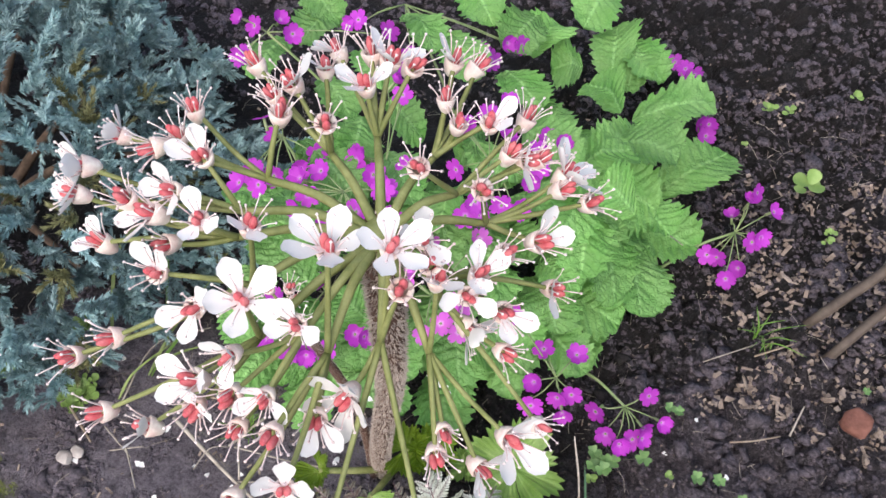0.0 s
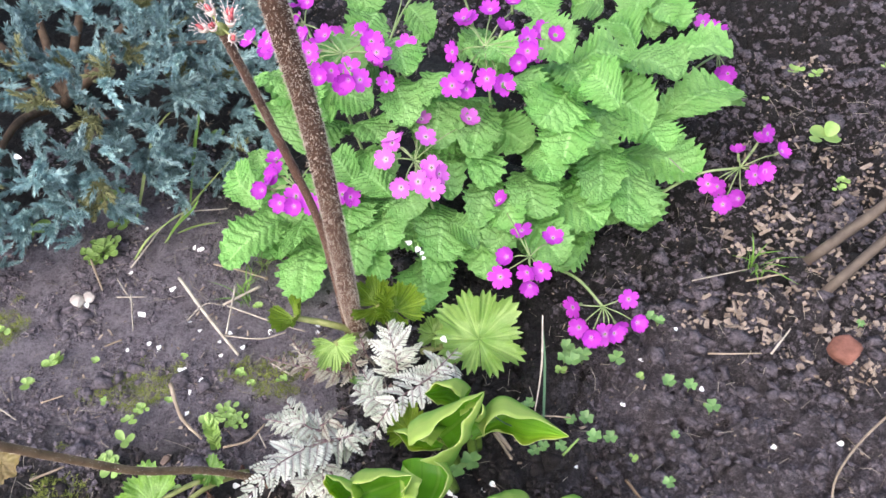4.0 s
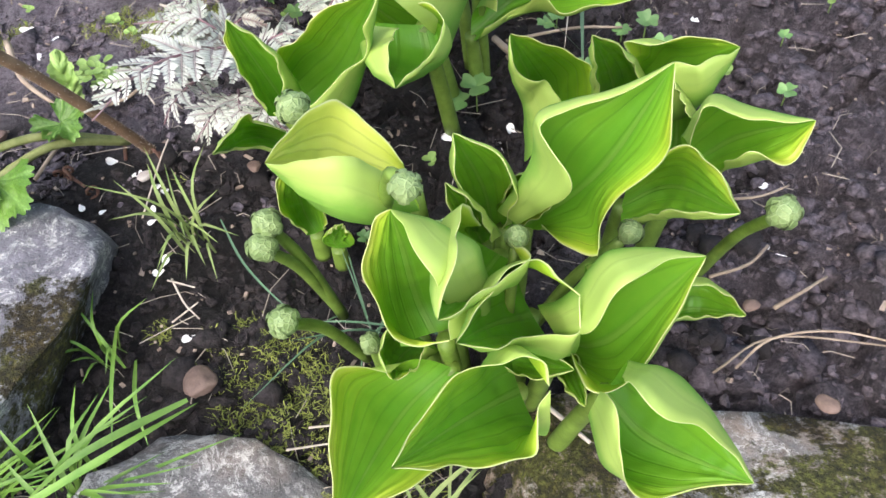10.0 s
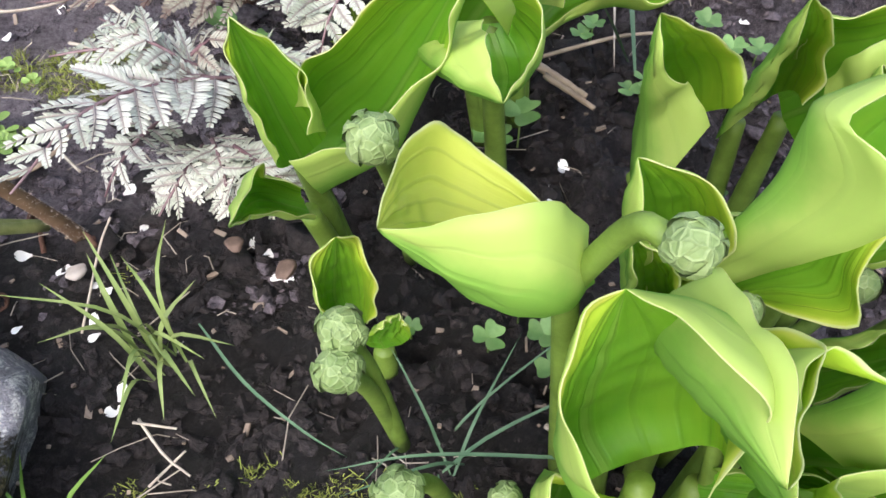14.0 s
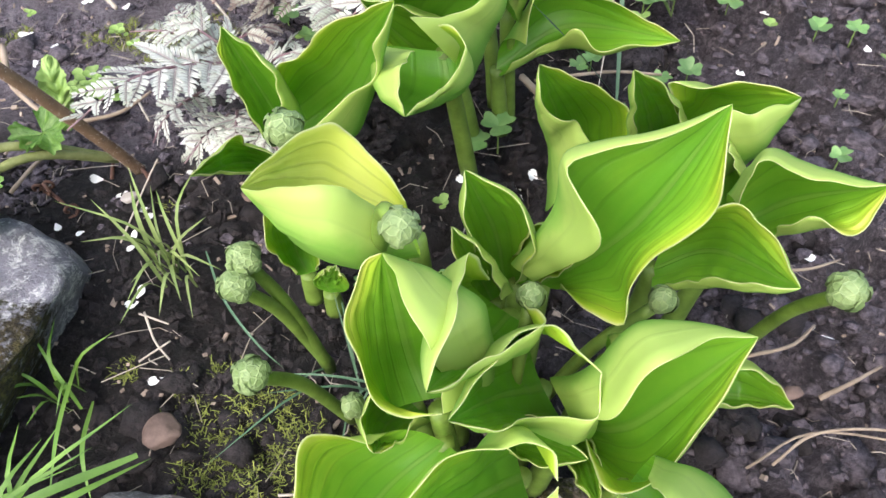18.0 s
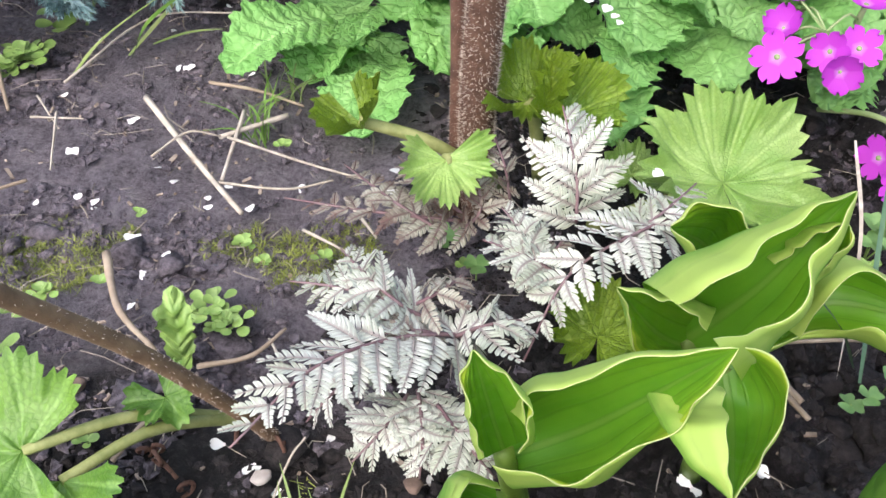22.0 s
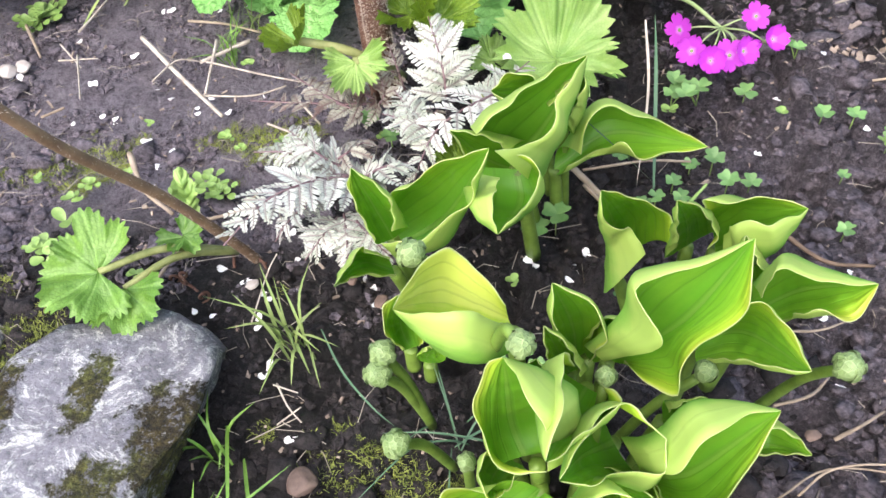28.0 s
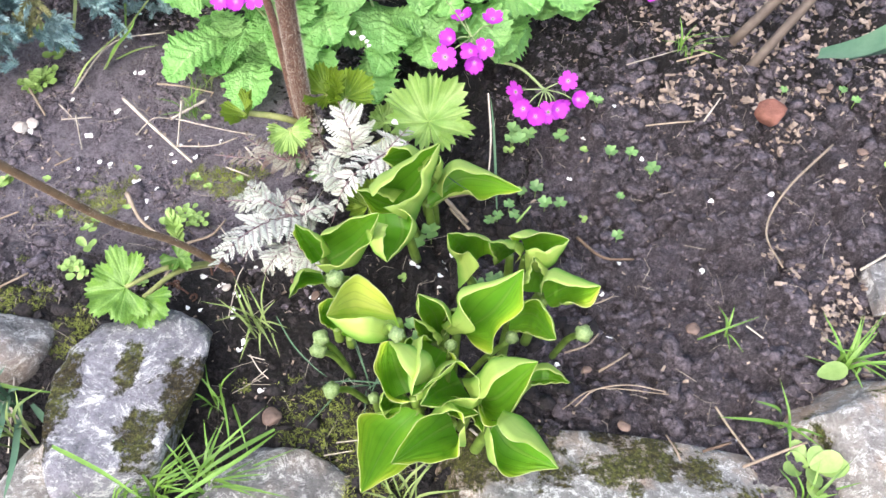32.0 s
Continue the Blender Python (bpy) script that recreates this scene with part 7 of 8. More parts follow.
long_blade([(-0.268, 0.350, 0.000), (-0.245, 0.392, 0.022), (-0.202, 0.436, 0.059)], 0.0035, GRASS_DULL, "long arching grass blade over the soil")
long_blade([(-0.030, 0.069, 0.004), (-0.010, 0.041, 0.010), (0.011, 0.022, 0.010), (0.025, 0.014, 0.006)], 0.0012, BLUEGRASS, "thin blue-green blade lying on the soil")
long_blade([(0.120, 0.006, 0.010), (0.055, 0.011, 0.012), (0.018, 0.008, 0.010)], 0.0013, BLUEGRASS, "thin blue-green blade lying on the soil")
long_blade([(0.154, 0.197, 0.000), (0.148, 0.237, 0.055), (0.143, 0.254, 0.091)], 0.0024, BLUEGRASS, "upright blue-green grass blade")
long_blade([(0.152, 0.204, 0.000), (0.127, 0.177, 0.056), (0.107, 0.176, 0.079)], 0.0020, BLUEGRASS, "upright blue-green grass blade")
long_blade([(-0.064, -0.108, 0.054), (-0.018, -0.077, 0.065), (0.002, -0.047, 0.046)], 0.0034, GRASS, "broad bright grass blade beside the rock")
long_blade([(0.452, 0.357, 0.056), (0.485, 0.344, 0.081), (0.526, 0.353, 0.116), (0.557, 0.379, 0.134)], 0.0260, BLUEGRASS, "broad blue-green strap leaf above the mulch")
long_blade([(0.484, 0.362, 0.047), (0.507, 0.345, 0.081), (0.541, 0.349, 0.107)], 0.0200, BLUEGRASS, "broad blue-green strap leaf above the mulch")
clover((0.096, 0.158, -0.002), 1.30, 1, 1)
clover((0.075, 0.057, -0.002), 0.90, 1, 2)
clover((0.095, 0.057, -0.002), 1.00, 1, 3)
clover((0.087, 0.068, -0.002), 0.90, 1, 4)
clover((0.096, 0.041, -0.002), 1.00, 1, 5)
clover((0.047, 0.064, -0.002), 0.60, 1, 6)
clover((0.181, 0.279, -0.002), 1.10, 3, 7)
clover((0.189, 0.216, -0.002), 1.00, 1, 8)
clover((0.212, 0.204, -0.002), 0.90, 1, 9)
clover((0.084, 0.152, -0.002), 1.30, 1, 10)
clover((0.138, 0.225, -0.002), 0.80, 2, 11)
clover((0.165, 0.197, -0.002), 0.80, 2, 12)
clover((-0.019, 0.218, -0.002), 0.90, 1, 13)
clover((-0.038, 0.234, -0.002), 1.20, 1, 14)
clover((0.161, 0.119, -0.002), 0.80, 3, 15)
clover((0.141, 0.108, -0.002), 1.20, 1, 16)
clover((0.260, 0.268, -0.002), 1.00, 1, 17)
clover((0.279, 0.266, -0.002), 0.90, 1, 18)
clover((0.298, 0.246, -0.002), 1.00, 1, 19)
clover((0.249, 0.332, -0.002), 0.80, 2, 20)
clover((0.198, 0.201, -0.002), 1.00, 1, 21)
clover((0.176, 0.216, -0.002), 0.80, 1, 22)
clover((0.264, 0.171, -0.002), 0.80, 1, 23)
clover((0.268, 0.217, -0.002), 0.60, 1, 24)
clover((0.212, 0.285, -0.002), 1.10, 1, 25)
clover((0.436, 0.361, -0.002), 0.60, 1, 26)
clover((0.494, 0.363, -0.002), 0.70, 1, 27)
clover((0.503, 0.347, -0.002), 0.70, 1, 28)
clover((0.164, 0.276, -0.002), 1.00, 3, 29)
clover((0.155, 0.186, -0.002), 0.80, 2, 30)
clover((0.498, 0.158, -0.002), 0.70, 1, 31)
seedling((-0.134, 0.173, -0.002), 0.72, 14, 32, False)
seedling((-0.121, 0.164, -0.002), 0.72, 10, 33, False)
seedling((-0.135, 0.213, -0.002), 0.60, 6, 34, False)
seedling((-0.142, 0.288, -0.002), 0.60, 5, 35, False)
seedling((-0.094, 0.214, -0.002), 0.60, 6, 36, False)
seedling((-0.329, 0.333, -0.002), 1.00, 10, 37, False)
seedling((-0.330, 0.315, -0.002), 0.80, 8, 38, False)
seedling((-0.192, 0.174, -0.002), 0.70, 4, 39, False)
seedling((-0.155, 0.095, -0.002), 0.60, 5, 40, False)
seedling((-0.216, 0.163, -0.002), 0.60, 4, 41, False)
seedling((-0.146, 0.159, -0.002), 0.80, 3, 42, True)
seedling((-0.218, 0.129, -0.002), 0.80, 3, 43, True)
seedling((-0.326, 0.334, -0.002), 1.00, 12, 44, False)
seedling((-0.333, 0.318, -0.002), 0.90, 8, 45, False)
seedling((-0.163, 0.025, -0.002), 0.60, 4, 46, False)
seedling((-0.320, 0.197, -0.002), 1.10, 6, 47, False)
seedling((-0.281, 0.203, -0.002), 0.60, 4, 48, False)
seedling((-0.216, 0.102, -0.002), 1.00, 7, 49, False)
seedling((-0.230, 0.108, -0.002), 0.80, 6, 50, False)
seedling((-0.196, 0.221, -0.002), 0.50, 4, 51, False)
seedling((-0.024, 0.224, -0.002), 0.60, 5, 52, False)
seedling((0.075, 0.115, -0.002), 0.60, 4, 53, False)
seedling((0.420, 0.600, -0.002), 2.20, 5, 54, False)
seedling((0.433, 0.542, -0.002), 0.70, 6, 55, False)
seedling((-0.333, 0.381, -0.002), 1.20, 6, 56, False)
seedling((-0.418, 0.342, -0.002), 1.60, 3, 57, True)
seedling((-0.330, 0.325, -0.002), 1.00, 14, 58, False)
seedling((-0.264, 0.507, -0.002), 1.40, 5, 59, False)
seedling((0.233, 0.190, -0.002), 0.60, 3, 60, False)
seedling((0.163, 0.265, -0.002), 0.80, 5, 61, False)
seedling((-0.320, 0.194, -0.002), 0.80, 5, 62, False)
seedling((-0.390, 0.218, -0.002), 0.90, 6, 63, False)
seedling((-0.335, 0.167, -0.002), 1.00, 4, 64, False)
seedling((0.500, 0.734, -0.002), 1.00, 5, 65, False)
seedling((0.417, 0.708, -0.002), 0.90, 5, 66, False)
seedling((0.392, 0.712, -0.002), 1.00, 6, 67, False)
seedling((0.430, 0.531, -0.002), 0.70, 5, 68, False)
seedling((0.357, 0.657, -0.002), 0.60, 4, 69, False)
seedling((0.405, -0.032, -0.002), 1.50, 8, 70, True)
seedling((0.422, 0.046, -0.002), 1.90, 1, 71, True)
seedling((0.541, 0.313, -0.002), 1.50, 5, 72, False)
seedling((0.554, 0.314, -0.002), 1.50, 5, 73, False)
seedling((0.566, 0.313, -0.002), 1.50, 5, 74, False)
seedling((0.578, 0.314, -0.002), 1.50, 5, 75, False)
seedling((0.537, 0.292, -0.002), 1.50, 5, 76, False)
seedling((0.549, 0.292, -0.002), 1.50, 5, 77, False)
seedling((0.562, 0.293, -0.002), 1.50, 5, 78, False)
seedling((0.574, 0.292, -0.002), 1.50, 5, 79, False)
seedling((0.532, 0.272, -0.002), 1.50, 5, 80, False)
seedling((0.544, 0.272, -0.002), 1.50, 5, 81, False)
seedling((0.556, 0.272, -0.002), 1.50, 5, 82, False)
seedling((0.568, 0.272, -0.002), 1.50, 5, 83, False)
seedling((0.528, 0.252, -0.002), 1.50, 5, 84, False)
seedling((0.540, 0.252, -0.002), 1.50, 5, 85, False)
seedling((0.526, 0.213, -0.002), 1.30, 4, 86, False)
seedling((0.537, 0.214, -0.002), 1.30, 4, 87, False)
seedling((0.549, 0.214, -0.002), 1.30, 4, 88, False)
seedling((0.522, 0.197, -0.002), 1.30, 4, 89, False)
seedling((0.533, 0.198, -0.002), 1.30, 4, 90, False)
seedling((-0.345, 0.400, -0.002), 1.60, 6, 91, False)
seedling((-0.320, 0.366, -0.002), 1.60, 5, 92, False)
tall_weed = thing("weed_seedling", (-0.134, 0.136, -0.002), "young weed with one upright scalloped pale-green leaf", "seedling", "weed seedlings")
wrinkled_leaf(tall_weed, (-0.133, 0.137, -0.001), (-0.136, 0.152, 0.037), 0.020, 7, SEEDLING, 6, 0.003, 0.3)
rusty = thing("rust_coloured_seedling", (-0.290, 0.099, -0.002), "wilted reddish-brown leaf rosette by the rocks", "plant")
round_leaf(rusty, (-0.281, 0.071, 0.061), (0.3,-0.3,0.9), 0.0170, 5, RUST, 0.20, 31, 6.00, 0.00, 2)
stick([(-0.233, 0.306, 0.006), (-0.184, 0.263, 0.007), (-0.143, 0.230, 0.005)], 0.0020, 0.0014, STRAW, "long bleached stick lying on soil")
stick([(-0.147, 0.309, 0.006), (-0.176, 0.280, 0.008)], 0.0017, 0.0013, STRAW, "dry bleached stick lying on soil")
stick([(-0.170, 0.303, 0.010), (-0.162, 0.250, 0.006)], 0.0012, 0.0010, STRAW, "dry bleached stick lying on soil")
stick([(-0.170, 0.279, 0.010), (-0.119, 0.268, 0.010), (-0.085, 0.263, 0.010)], 0.0009, 0.0006, STRAW, "dry bleached stick lying on soil")
stick([(-0.163, 0.248, 0.006), (-0.126, 0.249, 0.008), (-0.103, 0.259, 0.010)], 0.0009, 0.0006, STRAW, "dry bleached stick lying on soil")
stick([(-0.093, 0.248, 0.010), (-0.071, 0.228, 0.006)], 0.0011, 0.0007, STRAW, "dry bleached stick lying on soil")
stick([(-0.197, 0.190, 0.004), (-0.174, 0.159, 0.006), (-0.148, 0.142, 0.004)], 0.0022, 0.0012, DEADWOOD, "knobbly grey twig on the soil")
stick([(-0.205, 0.257, 0.008), (-0.192, 0.276, 0.012), (-0.174, 0.279, 0.010)], 0.0008, 0.0005, STRAW, "dry bleached stick lying on soil")
stick([(-0.109, 0.227, 0.004), (-0.083, 0.216, 0.006)], 0.0009, 0.0006, STRAW, "dry bleached stick lying on soil")
stick([(-0.203, 0.328, 0.006), (-0.170, 0.322, 0.010), (-0.141, 0.319, 0.006)], 0.0012, 0.0008, DEADWOOD, "dry bleached stick lying on soil")
stick([(-0.285, 0.271, 0.010), (-0.255, 0.276, 0.010)], 0.0008, 0.0005, STRAW, "dry bleached stick lying on soil")
stick([(-0.271, 0.276, 0.012), (-0.256, 0.239, 0.004)], 0.0008, 0.0005, STRAW, "dry bleached stick lying on soil")
stick([(-0.298, 0.296, 0.004), (-0.264, 0.265, 0.010)], 0.0007, 0.0004, STRAW, "dry bleached stick lying on soil")
stick([(-0.277, 0.218, 0.004), (-0.262, 0.227, 0.006)], 0.0010, 0.0010, DEADWOOD, "dry bleached stick lying on soil")
stick([(-0.334, 0.313, 0.006), (-0.307, 0.280, 0.004)], 0.0016, 0.0010, DEADWOOD, "dry bleached stick lying on soil")
stick([(-0.125, 0.137, 0.006), (-0.104, 0.146, 0.008), (-0.095, 0.165, 0.006)], 0.0014, 0.0008, DEADWOOD, "dry bleached stick lying on soil")
stick([(-0.140, 0.088, 0.004), (-0.134, 0.108, 0.006), (-0.128, 0.118, 0.004)], 0.0012, 0.0009, DEADWOOD, "dry bleached stick lying on soil")
stick([(0.102, 0.207, 0.004), (0.115, 0.191, 0.006), (0.128, 0.178, 0.004)], 0.0022, 0.0018, DEADWOOD, "short brown stick between the leaves")
stick([(0.109, 0.205, 0.004), (0.148, 0.213, 0.008), (0.176, 0.217, 0.006)], 0.0010, 0.0008, DEADWOOD, "dry bleached stick lying on soil")
stick([(0.173, 0.181, 0.004), (0.185, 0.197, 0.008)], 0.0012, 0.0010, SEEDLING, "thin green shoot on the soil")
stick([(-0.046, 0.032, 0.004), (-0.035, 0.018, 0.006), (-0.026, 0.011, 0.004)], 0.0006, 0.0004, STRAW, "dry bleached stick lying on soil")
stick([(-0.047, 0.030, 0.006), (-0.032, 0.027, 0.006)], 0.0005, 0.0004, STRAW, "dry bleached stick lying on soil")
stick([(-0.039, 0.008, 0.004), (-0.028, 0.019, 0.006)], 0.0005, 0.0004, STRAW, "dry bleached stick lying on soil")
stick([(-0.071, 0.066, 0.006), (-0.069, 0.099, 0.012), (-0.063, 0.106, 0.022)], 0.0005, 0.0004, STRAW, "dry bleached stick lying on soil")
stick([(0.091, 0.022, 0.006), (0.101, 0.014, 0.006)], 0.0012, 0.0008, STRAW, "dry bleached stick lying on soil")
stick([(0.111, 0.191, 0.006), (0.130, 0.169, 0.006)], 0.0016, 0.0012, DEADWOOD, "dry bleached stick lying on soil")
stick([(-0.100, 0.158, 0.006), (-0.086, 0.142, 0.008)], 0.0008, 0.0006, STRAW, "dry bleached stick lying on soil")
stick([(0.143, -0.020, 0.004), (0.162, -0.036, 0.006)], 0.0012, 0.0009, STRAW, "dry bleached stick lying on soil")
stick([(0.038, -0.039, 0.004), (0.060, -0.035, 0.005)], 0.0006, 0.0005, STRAW, "dry bleached stick lying on soil")
stick([(0.030, -0.050, 0.004), (0.052, -0.045, 0.005)], 0.0006, 0.0004, STRAW, "dry bleached stick lying on soil")
stick([(0.226, 0.005, 0.004), (0.242, 0.019, 0.008), (0.270, 0.025, 0.008), (0.299, 0.023, 0.004)], 0.0007, 0.0005, DEADWOOD, "thin curved root lying on dark soil")
stick([(0.217, 0.052, 0.004), (0.235, 0.059, 0.006), (0.246, 0.072, 0.004)], 0.0010, 0.0007, DEADWOOD, "dry bleached stick lying on soil")
stick([(0.227, 0.099, 0.003), (0.244, 0.100, 0.006), (0.260, 0.110, 0.003)], 0.0009, 0.0006, DEADWOOD, "dry bleached stick lying on soil")
stick([(0.228, 0.168, 0.004), (0.250, 0.147, 0.006), (0.278, 0.148, 0.004)], 0.0016, 0.0010, TWIG, "dark thin root across the soil")
stick([(0.245, 0.036, 0.006), (0.257, 0.043, 0.010), (0.271, 0.055, 0.006)], 0.0012, 0.0006, DEADWOOD, "dry bleached stick lying on soil")
stick([(0.473, 0.291, 0.004), (0.419, 0.229, 0.008), (0.397, 0.184, 0.006), (0.408, 0.148, 0.004)], 0.0013, 0.0009, DEADWOOD, "thin curved root lying on dark soil")
stick([(0.352, 0.312, 0.006), (0.370, 0.341, 0.008)], 0.0011, 0.0007, STRAW, "dry bleached stick lying on soil")
stick([(0.279, 0.385, 0.004), (0.331, 0.403, 0.010)], 0.0008, 0.0005, STRAW, "dry bleached stick lying on soil")
stick([(0.295, 0.304, 0.004), (0.317, 0.305, 0.008), (0.343, 0.311, 0.006)], 0.0009, 0.0007, DEADWOOD, "dry bleached stick lying on soil")
stick([(0.338, 0.013, 0.004), (0.348, -0.007, 0.006), (0.364, -0.030, 0.004)], 0.0012, 0.0009, DEADWOOD, "dry bleached stick lying on soil")
stick([(0.354, -0.036, 0.006), (0.404, -0.014, 0.010)], 0.0013, 0.0010, DEADWOOD, "dry bleached stick lying on soil")
stick([(0.325, -0.025, 0.004), (0.347, -0.017, 0.006)], 0.0013, 0.0010, TWIG, "dry bleached stick lying on soil")
stick([(0.304, -0.039, 0.019), (0.301, -0.031, 0.019), (0.296, -0.016, 0.010)], 0.0010, 0.0007, DEADWOOD, "dry bleached stick lying on soil")
stick([(0.474, 0.149, 0.006), (0.510, 0.173, 0.008)], 0.0012, 0.0009, STRAW, "dry bleached stick lying on soil")
stick([(0.370, 0.088, 0.004), (0.383, 0.077, 0.004)], 0.0009, 0.0007, STRAW, "dry bleached stick lying on soil")
stick([(0.216, 0.002, 0.004), (0.244, 0.020, 0.008), (0.301, 0.020, 0.006)], 0.0006, 0.0005, DEADWOOD, "dry bleached stick lying on soil")
stick([(-0.239, -0.002, 0.004), (-0.220, -0.067, 0.006)], 0.0008, 0.0006, STRAW, "dry bleached stick lying on soil")
stick([(-0.286, 0.079, 0.004), (-0.258, 0.094, 0.010)], 0.0012, 0.0009, DEADWOOD, "dry bleached stick lying on soil")
stick([(-0.310, 0.150, 0.006), (-0.292, 0.161, 0.006)], 0.0010, 0.0008, DEADWOOD, "dry bleached stick lying on soil")
stick([(0.331, 0.482, 0.010), (0.277, 0.499, 0.024), (0.245, 0.501, 0.052)], 0.0008, 0.0006, STRAW, "dry bleached stick lying on soil")
stick([(0.331, 0.393, 0.004), (0.370, 0.406, 0.008)], 0.0012, 0.0008, DEADWOOD, "dry bleached stick lying on soil")
stick([(-0.367, 0.146, 0.004), (-0.325, 0.130, 0.006)], 0.0009, 0.0006, STRAW, "dry bleached stick lying on soil")
stick([(-0.289, 0.311, 0.004), (-0.265, 0.378, 0.010), (-0.213, 0.400, 0.008)], 0.0009, 0.0006, STRAW, "dry bleached stick lying on soil")
stick([(0.406, 0.397, -0.010), (0.488, 0.459, 0.102), (0.572, 0.543, 0.211)], 0.0052, 0.0048, POLE, "weathered brown cane pushed slanting into mulch", "cane", "cane", "slanting canes")
stick([(0.394, 0.436, -0.009), (0.477, 0.479, 0.094), (0.563, 0.544, 0.188)], 0.0056, 0.0050, POLE, "weathered brown cane pushed slanting into mulch", "cane", "cane", "slanting canes")
pebble((0.419, 0.328, 0.004), (0.027, 0.026, 0.018), BRICK, "worn piece of red brick half sunk in soil", 3, "brick_fragment")
pebble((-0.017, -0.021, 0.003), (0.014, 0.015, 0.006), TANSTONE, "flat tan pebble beside moss", 5)
pebble((-0.174, 0.118, 0.002), (0.009, 0.007, 0.004), TANSTONE, "small pale stone on the soil", 12)
pebble((0.325, 0.083, 0.002), (0.013, 0.010, 0.006), TANSTONE, "small pale stone on the soil", 11)
pebble((-0.081, 0.096, 0.002), (0.008, 0.006, 0.004), PALESTONE, "small pale stone on the soil", 1)
pebble((-0.021, 0.106, 0.002), (0.007, 0.006, 0.004), TANSTONE, "small pale stone on the soil", 0)
pebble((0.000, 0.093, 0.002), (0.009, 0.007, 0.004), TANSTONE, "small pale stone on the soil", 12)
pebble((-0.318, 0.271, 0.002), (0.012, 0.010, 0.006), PALESTONE, "small pale stone on the soil", 9)
pebble((0.483, 0.368, 0.002), (0.008, 0.006, 0.004), TANSTONE, "small pale stone on the soil", 12)
pebble((-0.329, 0.265, 0.002), (0.014, 0.011, 0.007), PALESTONE, "small pale stone on the soil", 14)
pebble((0.236, 0.039, 0.002), (0.007, 0.006, 0.004), TANSTONE, "small pale stone on the soil", 6)
pebble((0.265, -0.008, 0.002), (0.009, 0.007, 0.004), TANSTONE, "small pale stone on the soil", 9)
pebble((0.501, 0.285, 0.002), (0.009, 0.007, 0.004), TANSTONE, "small pale stone on the soil", 4)
fallen_petal(-0.232, 0.232, 340, 0.96)
fallen_petal(-0.195, 0.212, 225, 0.91)
fallen_petal(-0.175, 0.204, 300, 0.72)
fallen_petal(-0.227, 0.346, 81, 0.95)
fallen_petal(-0.175, 0.167, 328, 0.93)
fallen_petal(-0.149, 0.244, 1, 0.92)
fallen_petal(-0.189, 0.350, 42, 0.72)
fallen_petal(-0.161, 0.257, 168, 0.71)
fallen_petal(-0.208, 0.267, 259, 0.78)
fallen_petal(-0.125, 0.263, 91, 0.80)
fallen_petal(-0.073, 0.274, 209, 1.00)
fallen_petal(-0.102, 0.109, 199, 0.92)
fallen_petal(-0.087, 0.104, 252, 1.00)
fallen_petal(-0.073, 0.096, 223, 0.69)
fallen_petal(0.085, 0.131, 304, 0.85)
fallen_petal(0.109, 0.146, 57, 0.62)
fallen_petal(0.119, 0.150, 160, 0.81)
fallen_petal(-0.243, 0.300, 12, 0.79)
fallen_petal(-0.299, 0.371, 291, 0.85)
fallen_petal(-0.287, 0.401, 330, 0.81)
fallen_petal(-0.257, 0.386, 95, 0.70)
fallen_petal(-0.230, 0.422, 178, 0.60)
fallen_petal(-0.072, 0.140, 34, 0.88)
fallen_petal(-0.063, 0.122, 69, 0.68)
fallen_petal(-0.056, 0.102, 259, 0.60)
fallen_petal(-0.014, 0.115, 133, 0.93)
fallen_petal(-0.069, 0.094, 238, 0.71)
fallen_petal(-0.073, 0.073, 55, 0.95)
fallen_petal(-0.057, 0.043, 67, 0.94)
fallen_petal(-0.030, 0.004, 183, 0.86)
fallen_petal(-0.003, 0.096, 15, 0.64)
fallen_petal(-0.010, 0.113, 267, 0.82)
fallen_petal(0.111, 0.137, 261, 0.95)
fallen_petal(0.109, 0.117, 182, 0.74)
fallen_petal(-0.084, 0.103, 231, 0.62)
fallen_petal(-0.068, 0.071, 215, 0.76)
fallen_petal(-0.100, 0.078, 215, 0.66)
fallen_petal(0.110, 0.144, 116, 0.93)
fallen_petal(0.085, 0.129, 144, 0.99)
fallen_petal(0.118, 0.148, 136, 0.84)
fallen_petal(-0.003, 0.097, 158, 0.86)
fallen_petal(-0.056, 0.042, 217, 0.87)
fallen_petal(-0.232, 0.230, 344, 0.78)
fallen_petal(-0.196, 0.210, 54, 0.70)
fallen_petal(-0.176, 0.203, 18, 0.64)
fallen_petal(-0.254, 0.260, 144, 0.99)
fallen_petal(-0.245, 0.299, 342, 0.87)
fallen_petal(-0.230, 0.346, 77, 0.72)
fallen_petal(0.110, 0.123, 178, 0.86)
fallen_petal(-0.114, 0.078, 314, 0.65)
fallen_petal(0.255, 0.079, 304, 0.98)
fallen_petal(0.262, -0.007, 304, 0.96)
fallen_petal(-0.032, 0.006, 345, 0.66)
fallen_petal(0.268, 0.147, 205, 0.68)
fallen_petal(0.293, 0.278, 270, 0.82)
fallen_petal(0.450, 0.034, 334, 0.67)
fallen_petal(0.225, 0.247, 135, 0.86)
fallen_petal(0.247, 0.084, 318, 0.83)
fallen_petal(0.352, 0.224, 21, 0.76)
fallen_petal(0.363, -0.006, 135, 0.70)
fallen_petal(0.346, 0.008, 256, 0.95)
fallen_petal(-0.234, 0.357, 13, 0.79)
fallen_petal(-0.165, 0.357, 274, 0.73)
fallen_petal(-0.159, 0.403, 197, 0.90)
fallen_petal(-0.295, 0.310, 19, 0.75)
fallen_petal(-0.173, 0.246, 9, 0.61)
fallen_petal(-0.183, 0.192, 326, 0.99)
fallen_petal(0.414, 0.119, 44, 0.86)
